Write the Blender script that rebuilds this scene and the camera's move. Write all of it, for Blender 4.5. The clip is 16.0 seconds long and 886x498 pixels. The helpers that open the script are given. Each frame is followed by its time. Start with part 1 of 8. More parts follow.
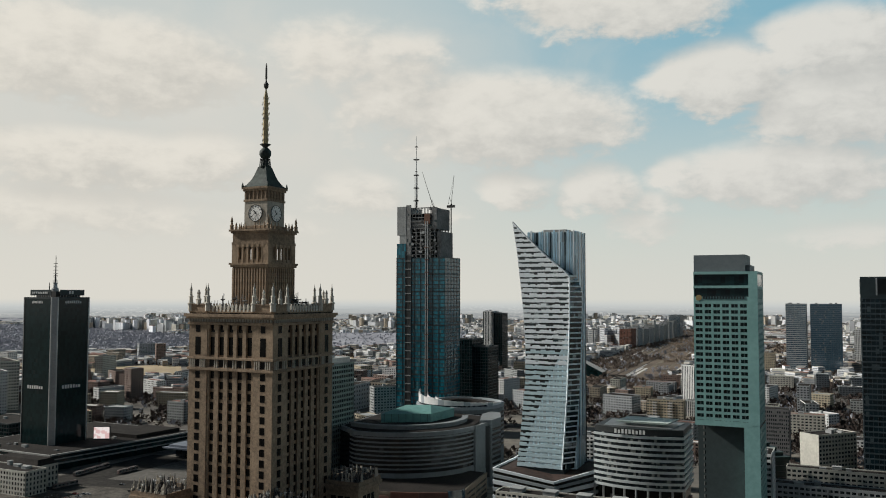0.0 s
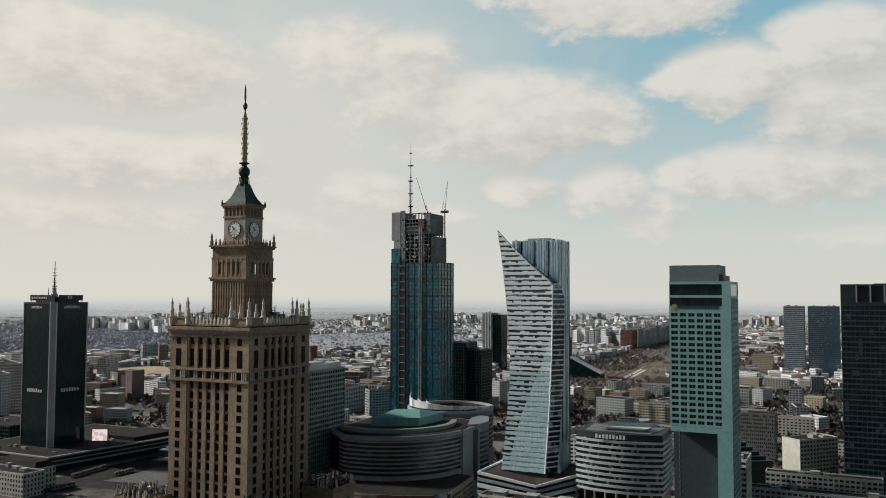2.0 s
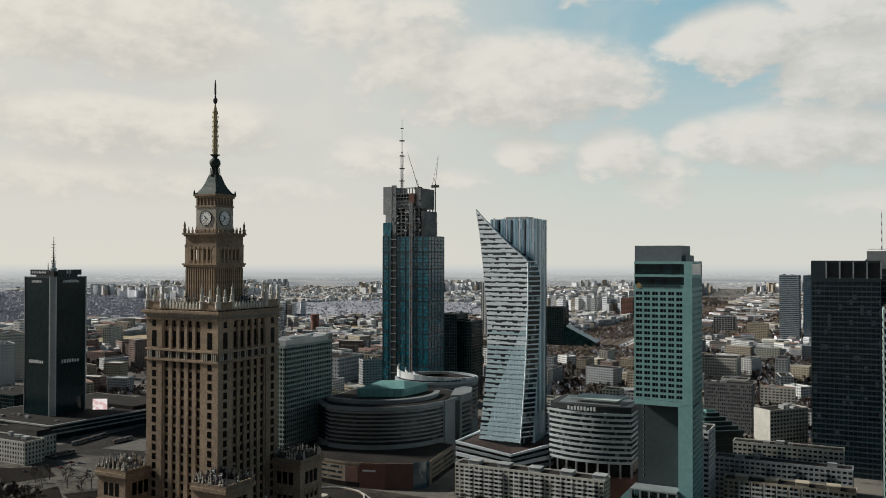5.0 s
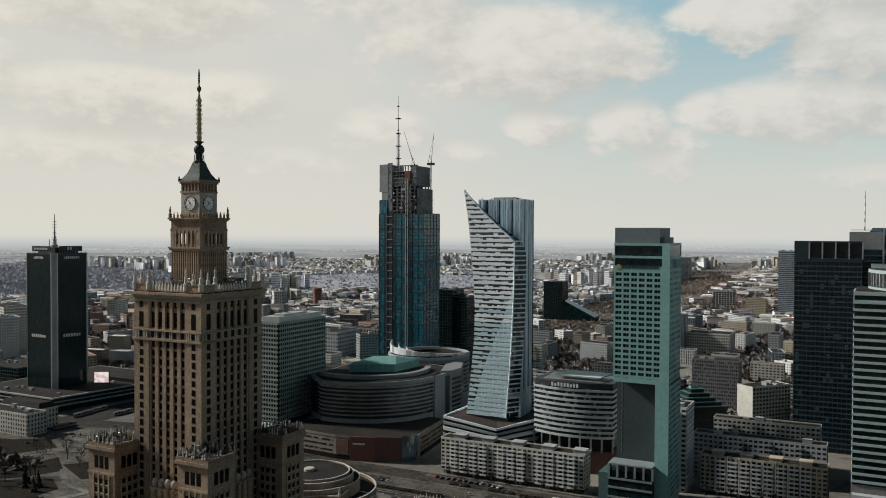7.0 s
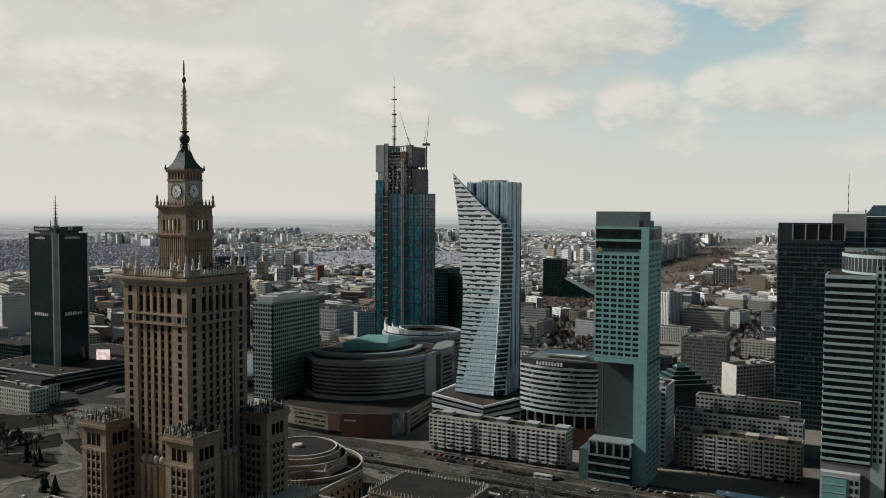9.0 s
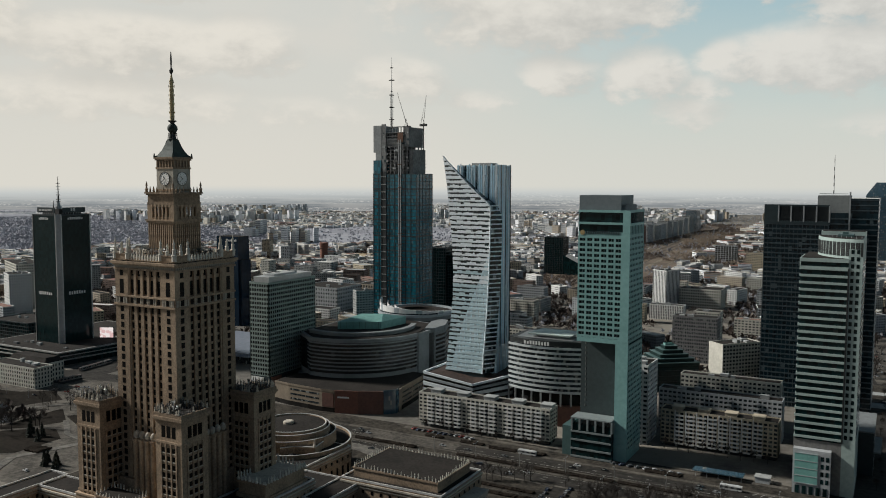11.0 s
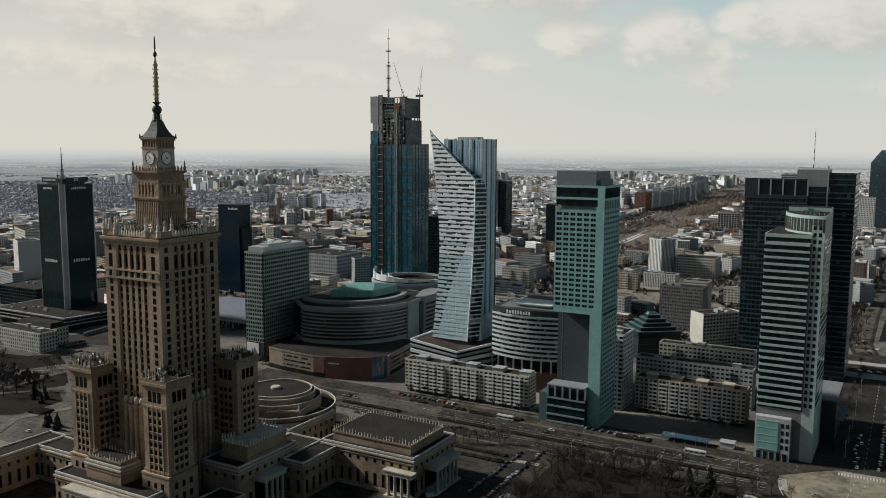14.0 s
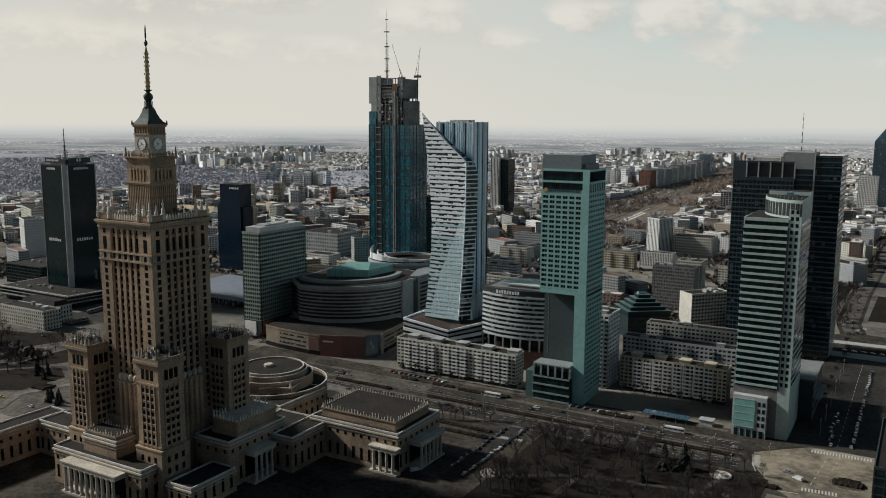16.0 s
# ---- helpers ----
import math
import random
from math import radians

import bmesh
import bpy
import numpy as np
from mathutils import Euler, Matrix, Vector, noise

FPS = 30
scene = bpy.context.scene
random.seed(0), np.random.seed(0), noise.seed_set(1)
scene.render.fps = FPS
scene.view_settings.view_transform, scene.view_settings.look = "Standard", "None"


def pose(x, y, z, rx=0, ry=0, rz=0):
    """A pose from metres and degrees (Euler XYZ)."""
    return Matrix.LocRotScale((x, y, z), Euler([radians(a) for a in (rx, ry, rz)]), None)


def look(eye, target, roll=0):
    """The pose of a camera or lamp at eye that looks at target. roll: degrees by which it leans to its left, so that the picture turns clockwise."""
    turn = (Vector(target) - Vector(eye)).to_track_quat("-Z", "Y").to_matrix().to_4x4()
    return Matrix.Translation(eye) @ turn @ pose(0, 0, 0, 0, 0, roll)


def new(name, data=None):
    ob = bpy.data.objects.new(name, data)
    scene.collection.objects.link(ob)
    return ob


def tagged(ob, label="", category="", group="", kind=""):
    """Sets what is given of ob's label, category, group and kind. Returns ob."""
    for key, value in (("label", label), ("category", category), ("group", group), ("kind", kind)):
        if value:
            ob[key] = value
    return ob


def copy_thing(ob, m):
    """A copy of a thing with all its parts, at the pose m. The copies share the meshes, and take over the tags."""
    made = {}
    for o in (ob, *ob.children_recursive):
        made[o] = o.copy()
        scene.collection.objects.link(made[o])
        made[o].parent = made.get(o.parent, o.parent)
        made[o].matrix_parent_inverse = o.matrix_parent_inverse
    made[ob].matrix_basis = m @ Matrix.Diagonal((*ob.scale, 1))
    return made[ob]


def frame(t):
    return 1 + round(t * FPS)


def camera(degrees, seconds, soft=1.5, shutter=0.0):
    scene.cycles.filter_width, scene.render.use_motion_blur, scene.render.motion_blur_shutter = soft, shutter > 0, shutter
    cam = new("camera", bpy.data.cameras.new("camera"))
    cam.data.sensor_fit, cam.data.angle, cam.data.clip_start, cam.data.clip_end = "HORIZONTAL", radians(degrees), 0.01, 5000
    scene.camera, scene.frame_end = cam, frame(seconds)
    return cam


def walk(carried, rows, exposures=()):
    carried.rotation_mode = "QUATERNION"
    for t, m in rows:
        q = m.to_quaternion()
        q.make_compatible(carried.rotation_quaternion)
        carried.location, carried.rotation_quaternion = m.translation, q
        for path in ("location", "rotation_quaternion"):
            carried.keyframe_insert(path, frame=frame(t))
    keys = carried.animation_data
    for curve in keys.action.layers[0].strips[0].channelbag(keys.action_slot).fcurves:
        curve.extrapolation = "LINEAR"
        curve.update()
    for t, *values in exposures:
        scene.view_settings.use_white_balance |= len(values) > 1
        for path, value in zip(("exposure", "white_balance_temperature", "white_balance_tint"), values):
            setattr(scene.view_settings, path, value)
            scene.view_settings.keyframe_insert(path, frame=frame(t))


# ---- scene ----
cam = camera(55.4, 16.0, soft=1.0)
METRES, EYE, TILT, LEAN, TURN = 158.0, 144.5, 0.3, 0.0, 25.7
ROWS = [
    (0.0, 0.0, 0.0, 0.0, -0.0, 2.82, -0.1),
    (0.5, 0.0229, -0.0211, 0.0093, 0.11, 2.8, -0.1),
    (1.0, 0.0446, -0.0406, 0.0183, 0.23, 2.79, -0.09),
    (1.5, 0.0677, -0.0619, 0.0275, 0.35, 2.77, -0.12),
    (2.0, 0.0892, -0.0816, 0.0362, 0.46, 2.76, -0.14),
    (2.5, 0.1117, -0.1022, 0.0438, 0.55, 2.6, -0.12),
    (3.0, 0.1334, -0.1217, 0.0527, 0.68, 2.18, -0.08),
    (3.5, 0.1561, -0.1428, 0.0626, 0.79, 1.7, -0.1),
    (4.0, 0.1778, -0.1627, 0.0708, 0.9, 1.31, -0.06),
    (6.5, 0.2929, -0.2629, 0.1159, 1.54, -1.03, -0.19),
    (7.0, 0.314, -0.2809, 0.1237, 1.66, -1.48, -0.24),
    (7.5, 0.3373, -0.3014, 0.1324, 1.79, -1.95, -0.26),
    (8.0, 0.359, -0.3204, 0.1408, 1.91, -2.36, -0.26),
    (8.5, 0.3819, -0.3401, 0.1499, 2.05, -2.78, -0.25),
    (9.0, 0.4042, -0.3602, 0.158, 2.18, -3.17, -0.21),
    (11.5, 0.5207, -0.4578, 0.2009, 2.98, -5.25, -0.16),
    (12.0, 0.5435, -0.4768, 0.209, 3.13, -5.65, -0.2),
    (12.5, 0.5667, -0.4966, 0.2188, 3.28, -6.07, -0.23),
    (13.0, 0.5891, -0.5153, 0.2273, 3.45, -6.47, -0.24),
    (13.5, 0.6125, -0.5343, 0.2361, 3.6, -6.9, -0.23),
    (14.0, 0.6348, -0.5528, 0.2445, 3.74, -7.31, -0.23),
    (14.5, 0.6579, -0.5717, 0.2537, 3.89, -7.73, -0.24),
    (15.0, 0.6805, -0.5903, 0.2622, 4.06, -8.13, -0.23),
    (15.5, 0.704, -0.6093, 0.2713, 4.23, -8.54, -0.24),
    (16.0, 0.7262, -0.6273, 0.28, 4.37, -8.93, -0.25),
]
walk(cam, [(t, pose(0, 0, EYE, TILT, LEAN, TURN) @ pose(METRES * x, METRES * y, METRES * z, 90 + pitch, roll, yaw)) for t, x, y, z, yaw, pitch, roll in ROWS])

# ---- sky, sun ----
SUN_AZ, SUN_EL = 191.0, 34.0          # degrees, counted from +x towards +y
sun_way = Vector((math.cos(radians(SUN_AZ)) * math.cos(radians(SUN_EL)), math.sin(radians(SUN_AZ)) * math.cos(radians(SUN_EL)), math.sin(radians(SUN_EL))))
sun = new("sun", bpy.data.lights.new("sun", "SUN"))
sun.data.energy, sun.data.angle, sun.data.color = 4.8, radians(5.0), (0.97, 0.95, 0.895)
sun.matrix_world = look(sun_way * 3000, (0, 0, 0))


class Nodes:
    """Short writing of node trees."""

    def __init__(self, tree):
        self.tree = tree
        tree.nodes.clear()

    def add(self, kind, ins=None, operation=None, blend=None, data=None, smooth=False, clamp=False):
        n = self.tree.nodes.new(kind)
        if operation:
            n.operation = operation
        if blend:
            n.blend_type = blend
        if data:
            n.data_type = data
        if smooth:
            n.interpolation_type = "SMOOTHSTEP"
        if clamp:
            n.use_clamp = True
        for k, v in (ins or {}).items():
            if isinstance(v, bpy.types.NodeSocket):
                self.tree.links.new(v, n.inputs[k])
            else:
                n.inputs[k].default_value = v
        return n

    def math(self, op, a, b=0.0, c=0.0, clamp=False):
        return self.add("ShaderNodeMath", operation=op, clamp=clamp, ins={0: a, 1: b, 2: c}).outputs[0]

    def mix(self, f, a, b, blend="MIX"):
        n = self.add("ShaderNodeMix", data="RGBA", blend=blend, ins={0: f, 6: a, 7: b})
        return n.outputs[2]

    def noise(self, vec, scale, detail=4.0, rough=0.55, dist=0.0):
        return self.add("ShaderNodeTexNoise", ins={"Vector": vec, "Scale": scale, "Detail": detail, "Roughness": rough, "Distortion": dist}).outputs[0]

    def ramp(self, f, a, b):
        return self.add("ShaderNodeMapRange", smooth=True, ins={0: f, 1: a, 2: b}).outputs[0]


world = bpy.data.worlds.new("world")
scene.world = world
world.use_nodes = True
w = Nodes(world.node_tree)
way = w.add("ShaderNodeTexCoord").outputs["Generated"]
sep = w.add("ShaderNodeSeparateXYZ", ins={0: way})
dx, dy, dz = sep.outputs
sky = w.add("ShaderNodeTexSky")
sky.sky_type, sky.sun_disc, sky.sun_elevation, sky.sun_rotation = "NISHITA", False, radians(SUN_EL), radians(90.0 - SUN_AZ)
sky.dust_density = 1.5
blue = w.mix(1.0, sky.outputs[0], (0.105, 0.105, 0.105, 1), "MULTIPLY")
az = w.math("ARCTAN2", dx, dy)
el = w.math("ARCSINE", dz)


rough = w.add("ShaderNodeCombineXYZ", ins={0: w.math("MULTIPLY", az, 9.0), 1: w.math("MULTIPLY", el, 15.0), 2: 4.2}).outputs[0]
billow = w.math("SUBTRACT", w.noise(rough, 1.3, 3.0, 0.5), 0.5)
curl = w.math("SUBTRACT", w.noise(rough, 3.2, 7.0, 0.6, 0.15), 0.5)
wisp = w.math("SUBTRACT", w.noise(rough, 0.8, 5.0, 0.55, 0.8), 0.5)
az_bent = w.math("ADD", az, w.math("MULTIPLY", billow, 0.085))
el_bent = w.math("ADD", el, w.math("ADD", w.math("MULTIPLY", curl, 0.030), w.math("MULTIPLY", billow, 0.022)))
# the heaps of cloud: azimuth and height of the middle, half width, half height, degrees
HEAPS = (
    (-21.5, 11.4, 10.3, 4.2, 1.0), (-29.0, 13.2, 5.3, 5.0, 0.7), (-28.6, 16.4, 3.7, 1.4, 0.6), (-33.0, 15.6, 5.8, 3.2, 0.55), (-13.6, 18.4, 8.3, 3.2, 0.9), (-19.4, 19.6, 5.8, 2.0, 0.6),
    (-7.2, 13.4, 5.3, 3.2, 1.0), (-0.8, 15.0, 5.3, 3.2, 1.0), (-0.2, 11.6, 6.9, 4.2, 0.95), (-3.6, 7.4, 9.2, 2.9, 0.85), (-10.2, 7.9, 2.1, 1.4, 0.7), (-20.6, 6.9, 3.3, 1.9, 0.7),
    (-15.2, 6.7, 2.8, 2.4, 0.75), (-12.8, 4.4, 3.1, 1.4, 0.55), (-11.9, 6.0, 2.5, 1.1, 0.55), (-46.2, 14.0, 8.5, 4.0, 0.9), (-52.0, 14.6, 6.3, 4.2, 0.85), (-49.0, 8.2, 9.9, 2.6, 0.8),
    (-42.2, 8.4, 5.1, 2.5, 0.75), (-50.5, 5.0, 10.3, 2.2, 0.6), (-31.0, 6.6, 3.9, 2.1, 0.6), (-26.5, 5.4, 3.0, 1.0, 0.4), (0.5, 3.6, 4.6, 1.1, 0.4), (-59.0, 9.6, 5.8, 3.2, 0.8),
    (-38.0, 4.4, 4.6, 1.4, 0.4), (7.0, 9.0, 5.8, 3.8, 0.9))


def heaps(lift, aside):
    """How thick the cloud is, looked up by lift degrees higher and by aside degrees towards the sun."""
    a0, e0 = w.math("ADD", az_bent, radians(-aside)), w.math("ADD", el_bent, radians(lift))
    thick = None
    for a, e, wide, high, full in HEAPS:
        u = w.math("MULTIPLY_ADD", a0, 1 / radians(wide), -a / wide)
        v = w.math("MULTIPLY_ADD", e0, 1 / radians(high), -e / high)
        v = w.math("MAXIMUM", v, w.math("MULTIPLY", v, -1.45))
        one = w.math("MULTIPLY_ADD", w.math("ADD", w.math("MULTIPLY", u, u), w.math("MULTIPLY", v, v)), -full, full)
        thick = one if thick is None else w.math("SMOOTH_MAX", thick, one, 0.25)
    return thick


solid = w.math("ADD", heaps(0.0, 0.0), w.math("ADD", w.math("MULTIPLY", curl, 1.15), w.math("MULTIPLY", billow, 0.5)))
over = w.math("ADD", heaps(1.3, 1.4), w.math("MULTIPLY", billow, 0.3))
cloud = w.math("MULTIPLY", w.ramp(solid, -0.10, 0.60), 0.95)
# a thin veil of high cloud, closed towards the sun
thin = w.math("MULTIPLY", w.ramp(az, radians(-14.0), radians(-36.0)), 0.80)
thin = w.math("MULTIPLY", thin, w.ramp(el, radians(27.0), radians(13.0)))
thin = w.math("ADD", thin, w.math("MULTIPLY", w.ramp(wisp, -0.1, 0.2), 0.18))
shade = w.ramp(w.math("ADD", w.math("SUBTRACT", solid, over), w.math("MULTIPLY", curl, 0.9)), -0.95, 0.75)
white = w.mix(shade, (0.545, 0.538, 0.505, 1), (0.75, 0.727, 0.668, 1))
sunny = w.add("ShaderNodeVectorMath", operation="DOT_PRODUCT", ins={0: way, 1: tuple(sun_way)}).outputs["Value"]
white = w.mix(1.0, white, w.mix(w.ramp(sunny, -0.5, 0.8), (0.93, 0.95, 0.98, 1), (1.04, 1.02, 0.99, 1)), "MULTIPLY")
air = w.mix(w.ramp(dz, 0.05, 0.34), (0.575, 0.64, 0.605, 1), (0.20, 0.435, 0.545, 1))
air = w.mix(0.08, air, blue)
air = w.mix(w.math("MULTIPLY", w.ramp(w.add("ShaderNodeVectorMath", operation="DOT_PRODUCT", ins={0: way, 1: tuple(sun_way)}).outputs["Value"], 0.0, 0.6), 0.5), air, (0.655, 0.645, 0.58, 1))
# higher up and behind, the unseen sky is dimmed deep blue to darken shade
dimmed_sky = w.ramp(dz, 0.37, 0.52)
ahead = w.add("ShaderNodeVectorMath", operation="DOT_PRODUCT", ins={0: way, 1: (-0.62, 0.78, 0.0)}).outputs["Value"]
dimmed_sky = w.math("MAXIMUM", dimmed_sky, w.ramp(w.math("MULTIPLY", ahead, -1.0), 0.05, 0.75))
closed = w.math("SUBTRACT", 1.0, w.math("MULTIPLY", dimmed_sky, 0.96))
cloud, thin = w.math("MULTIPLY", cloud, closed), w.math("MULTIPLY", thin, closed)
air = w.mix(dimmed_sky, air, w.mix(w.ramp(dz, 0.30, 0.60), (0.072, 0.110, 0.150, 1), (0.021, 0.036, 0.060, 1)))
heaven = w.mix(cloud, w.mix(thin, air, (0.665, 0.652, 0.60, 1)), white)
veil = w.math("MULTIPLY", w.math("SUBTRACT", 1.0, w.ramp(dz, -0.004, 0.125)), w.math("SUBTRACT", 1.0, w.math("MULTIPLY", dimmed_sky, 0.85)))
heaven = w.mix(w.math("MULTIPLY", veil, 0.86), heaven, w.mix(w.ramp(az, radians(-5.0), radians(-45.0)), (0.67, 0.662, 0.605, 1), (0.71, 0.685, 0.615, 1)))
# below the horizon: the far plain, haze painted in towards the horizon
land_v = w.add("ShaderNodeCombineXYZ", ins={0: w.math("MULTIPLY", az, 11.0), 1: w.math("MULTIPLY", dz, 330.0), 2: 0.0}).outputs[0]
land_n = w.noise(land_v, 1.0, 6.0, 0.65)
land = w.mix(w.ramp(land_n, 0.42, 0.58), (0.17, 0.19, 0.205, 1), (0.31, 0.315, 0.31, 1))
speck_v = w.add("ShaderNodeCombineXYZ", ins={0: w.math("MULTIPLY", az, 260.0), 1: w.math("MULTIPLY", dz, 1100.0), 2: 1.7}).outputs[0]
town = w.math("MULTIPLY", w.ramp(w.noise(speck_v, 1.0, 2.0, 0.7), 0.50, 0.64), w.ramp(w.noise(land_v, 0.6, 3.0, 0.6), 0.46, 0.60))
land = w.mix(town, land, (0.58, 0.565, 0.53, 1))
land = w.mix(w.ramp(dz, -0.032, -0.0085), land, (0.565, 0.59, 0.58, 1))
below = w.ramp(dz, -0.0145, -0.0030)
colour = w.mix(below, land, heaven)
bg = w.add("ShaderNodeBackground", ins={0: colour, 1: 1.0})
w.add("ShaderNodeOutputWorld", ins={0: bg.outputs[0]})


# ---- materials ----
def material(name, base, other=None, grain=0.4, patch=0.03, rough=0.8, metal=0.0, bump=0.15, spec=0.4, random_piece=0.0, island=0.0):
    """A surface that varies at two scales; grain and patch in cycles a metre."""
    m = bpy.data.materials.new(name)
    m.use_nodes = True
    n = Nodes(m.node_tree)
    v = n.add("ShaderNodeTexCoord").outputs["Object"]
    other = other or tuple(c * 0.72 for c in base)
    g, p = n.noise(v, grain, 5.0, 0.65), n.noise(v, patch, 4.0, 0.6, 0.6)
    f = n.ramp(n.math("ADD", n.math("MULTIPLY", g, 0.5), n.math("MULTIPLY", p, 0.5)), 0.36, 0.64)
    c = n.mix(f, (*base, 1), (*other, 1))
    if random_piece:
        r = n.add("ShaderNodeObjectInfo").outputs["Random"]
        c = n.mix(1.0, c, n.mix(r, (1 - random_piece,) * 3 + (1,), (1 + random_piece,) * 3 + (1,)), "MULTIPLY")
    if island:
        r = n.add("ShaderNodeNewGeometry").outputs["Random Per Island"]
        c = n.mix(1.0, c, n.mix(r, (1 - island,) * 3 + (1,), (1 + island,) * 3 + (1,)), "MULTIPLY")
    ins = {"Base Color": c, "Roughness": n.math("ADD", n.math("MULTIPLY", g, 0.2), rough - 0.1), "Metallic": metal, "Specular IOR Level": spec}
    if bump:
        ins["Normal"] = n.add("ShaderNodeBump", ins={"Strength": bump, "Distance": 0.3, "Height": g}).outputs[0]
    s = n.add("ShaderNodeBsdfPrincipled", ins=ins)
    n.add("ShaderNodeOutputMaterial", ins={0: s.outputs[0]})
    return m


def glass(name, tint, bay=(3.0, 3.0, 3.5), gloss=1.9, rough=0.06, vary=0.5, blinds=0.12, pale=(0.30, 0.31, 0.29)):
    """Coated facade glass: single panes differ, a few have drawn blinds."""
    m = bpy.data.materials.new(name)
    m.use_nodes = True
    n = Nodes(m.node_tree)
    v = n.add("ShaderNodeTexCoord").outputs["Object"]
    cell = n.add("ShaderNodeVectorMath", operation="FLOOR", ins={0: n.add("ShaderNodeVectorMath", operation="DIVIDE", ins={0: v, 1: bay}).outputs[0]}).outputs[0]
    r = n.add("ShaderNodeTexWhiteNoise", ins={"Vector": cell}).outputs["Value"]
    tone = n.mix(r, tuple(c * (1 - vary) for c in tint) + (1,), tuple(c * (1 + vary) for c in tint) + (1,))
    tone = n.mix(n.math("MULTIPLY", n.math("LESS_THAN", r, blinds), 0.6), tone, (*pale, 1))
    soft = n.noise(v, 0.05, 2.0)
    s = n.add("ShaderNodeBsdfPrincipled", ins={"Base Color": tone, "Roughness": n.math("ADD", n.math("MULTIPLY", soft, 0.08), rough), "IOR": gloss,
              "Normal": n.add("ShaderNodeBump", ins={"Strength": 0.08, "Distance": 0.5, "Height": n.noise(v, 0.35, 1.0)}).outputs[0]})
    n.add("ShaderNodeOutputMaterial", ins={0: s.outputs[0]})
    return m


STONE = material("sandstone", (0.402, 0.297, 0.206), (0.178, 0.134, 0.096), 0.9, 0.05, 0.9, random_piece=0.12, spec=0.15)
STONE_PALE = material("pale_limestone", (0.49, 0.445, 0.37), (0.30, 0.27, 0.225), 0.8, 0.08, 0.9)
ROOF_DARK = material("bitumen_roof", (0.034, 0.0295, 0.026), (0.017, 0.0152, 0.0136), 0.6, 0.06, 0.9, spec=0.1)
COPPER = material("dark_patinated_copper", (0.035, 0.058, 0.045), (0.018, 0.026, 0.022), 0.8, 0.2, 0.75, spec=0.5)
IRON = material("dark_iron", (0.035, 0.035, 0.035), (0.06, 0.055, 0.05), 2.0, 0.3, 0.6)
MAST_YELLOW = material("weathered_ochre_steel", (0.56, 0.45, 0.24), (0.38, 0.30, 0.17), 1.5, 0.3, 0.7)
WINDOW = glass("old_window_glass", (0.005, 0.005, 0.005), gloss=1.22, rough=0.2, blinds=0.02, pale=(0.2, 0.18, 0.14))
# coping paled so that its colour carries the sun's glare on edges
COPING = material("glare_pale_coping", (0.58, 0.57, 0.545), (0.38, 0.37, 0.355), 0.6, 0.1, 0.5)
# sunlight put into the base colour, mainly for the lit crossing
PALE_CROSS = material("sun_painted_concrete", (0.275, 0.238, 0.178), (0.092, 0.08, 0.063), 0.2, 0.03, 0.9, spec=0.1)
ENAMEL = material("white_enamel", (0.88, 0.87, 0.83), (0.78, 0.76, 0.72), 1.0, 0.2, 0.5)
BLACK = material("black_enamel", (0.015, 0.018, 0.018), (0.024, 0.027, 0.027), 1.0, 0.2, 0.5)
METAL = material("brushed_aluminium", (0.42, 0.43, 0.43), (0.32, 0.33, 0.33), 0.7, 0.05, 0.4, 0.6)
CONCRETE = material("grey_concrete", (0.35, 0.36, 0.35), (0.245, 0.252, 0.248), 0.5, 0.05, 0.9, island=0.08)
PLASTER = material("cream_plaster", (0.55, 0.53, 0.465), (0.415, 0.40, 0.35), 0.5, 0.07, 0.9, island=0.06)
PLASTER_YELLOW = material("ochre_plaster", (0.48, 0.41, 0.30), (0.36, 0.31, 0.235), 0.5, 0.07, 0.9, island=0.06)
PLASTER_GREY = material("grey_plaster", (0.40, 0.415, 0.42), (0.30, 0.312, 0.32), 0.5, 0.07, 0.9, island=0.06)
WHITE = material("white_panel", (0.70, 0.695, 0.675), (0.56, 0.555, 0.54), 0.5, 0.06, 0.7)
RED_STONE = material("red_brown_stone", (0.155, 0.076, 0.058), (0.105, 0.055, 0.045), 0.5, 0.06, 0.8)
BRICK = material("brick_red", (0.24, 0.11, 0.075), (0.16, 0.08, 0.06), 0.6, 0.06, 0.9)
SAND_PANEL = material("sand_stone_panel", (0.42, 0.355, 0.275), (0.32, 0.275, 0.215), 0.4, 0.05, 0.85)
GREEN_ROOF = material("green_glass_roof", (0.17, 0.34, 0.31), (0.12, 0.26, 0.235), 0.3, 0.04, 0.65, spec=0.3)
DARK_CLAD = material("anthracite_cladding", (0.020, 0.034, 0.038), (0.014, 0.024, 0.027), 0.4, 0.05, 0.5)
GLASS_HOTEL = glass("bottle_black_glass", (0.008, 0.022, 0.023), (2.4, 2.4, 3.4), 1.32, 0.08, 0.2, 0.01, (0.02, 0.03, 0.03))
GLASS_SAIL = glass("grey_blue_residence_glass", (0.014, 0.025, 0.027), (3.4, 3.4, 3.396), 1.7, 0.08, 0.6, 0.12, (0.55, 0.60, 0.61))
GLASS_BLACK = glass("black_mirror_glass", (0.005, 0.018, 0.019), (2.4, 2.4, 3.6), 1.32, 0.05, 0.6, 0.03, (0.03, 0.035, 0.035))
GLASS_NAVY = glass("navy_glass", (0.008, 0.02, 0.036), (2.4, 2.4, 3.6), 1.3, 0.06, 0.15, 0.0, (0.02, 0.03, 0.04))
GLASS_TEAL = glass("teal_glass", (0.005, 0.105, 0.145), (2.2, 2.2, 3.9), 1.48, 0.05, 0.55, 0.06, (0.10, 0.24, 0.27))
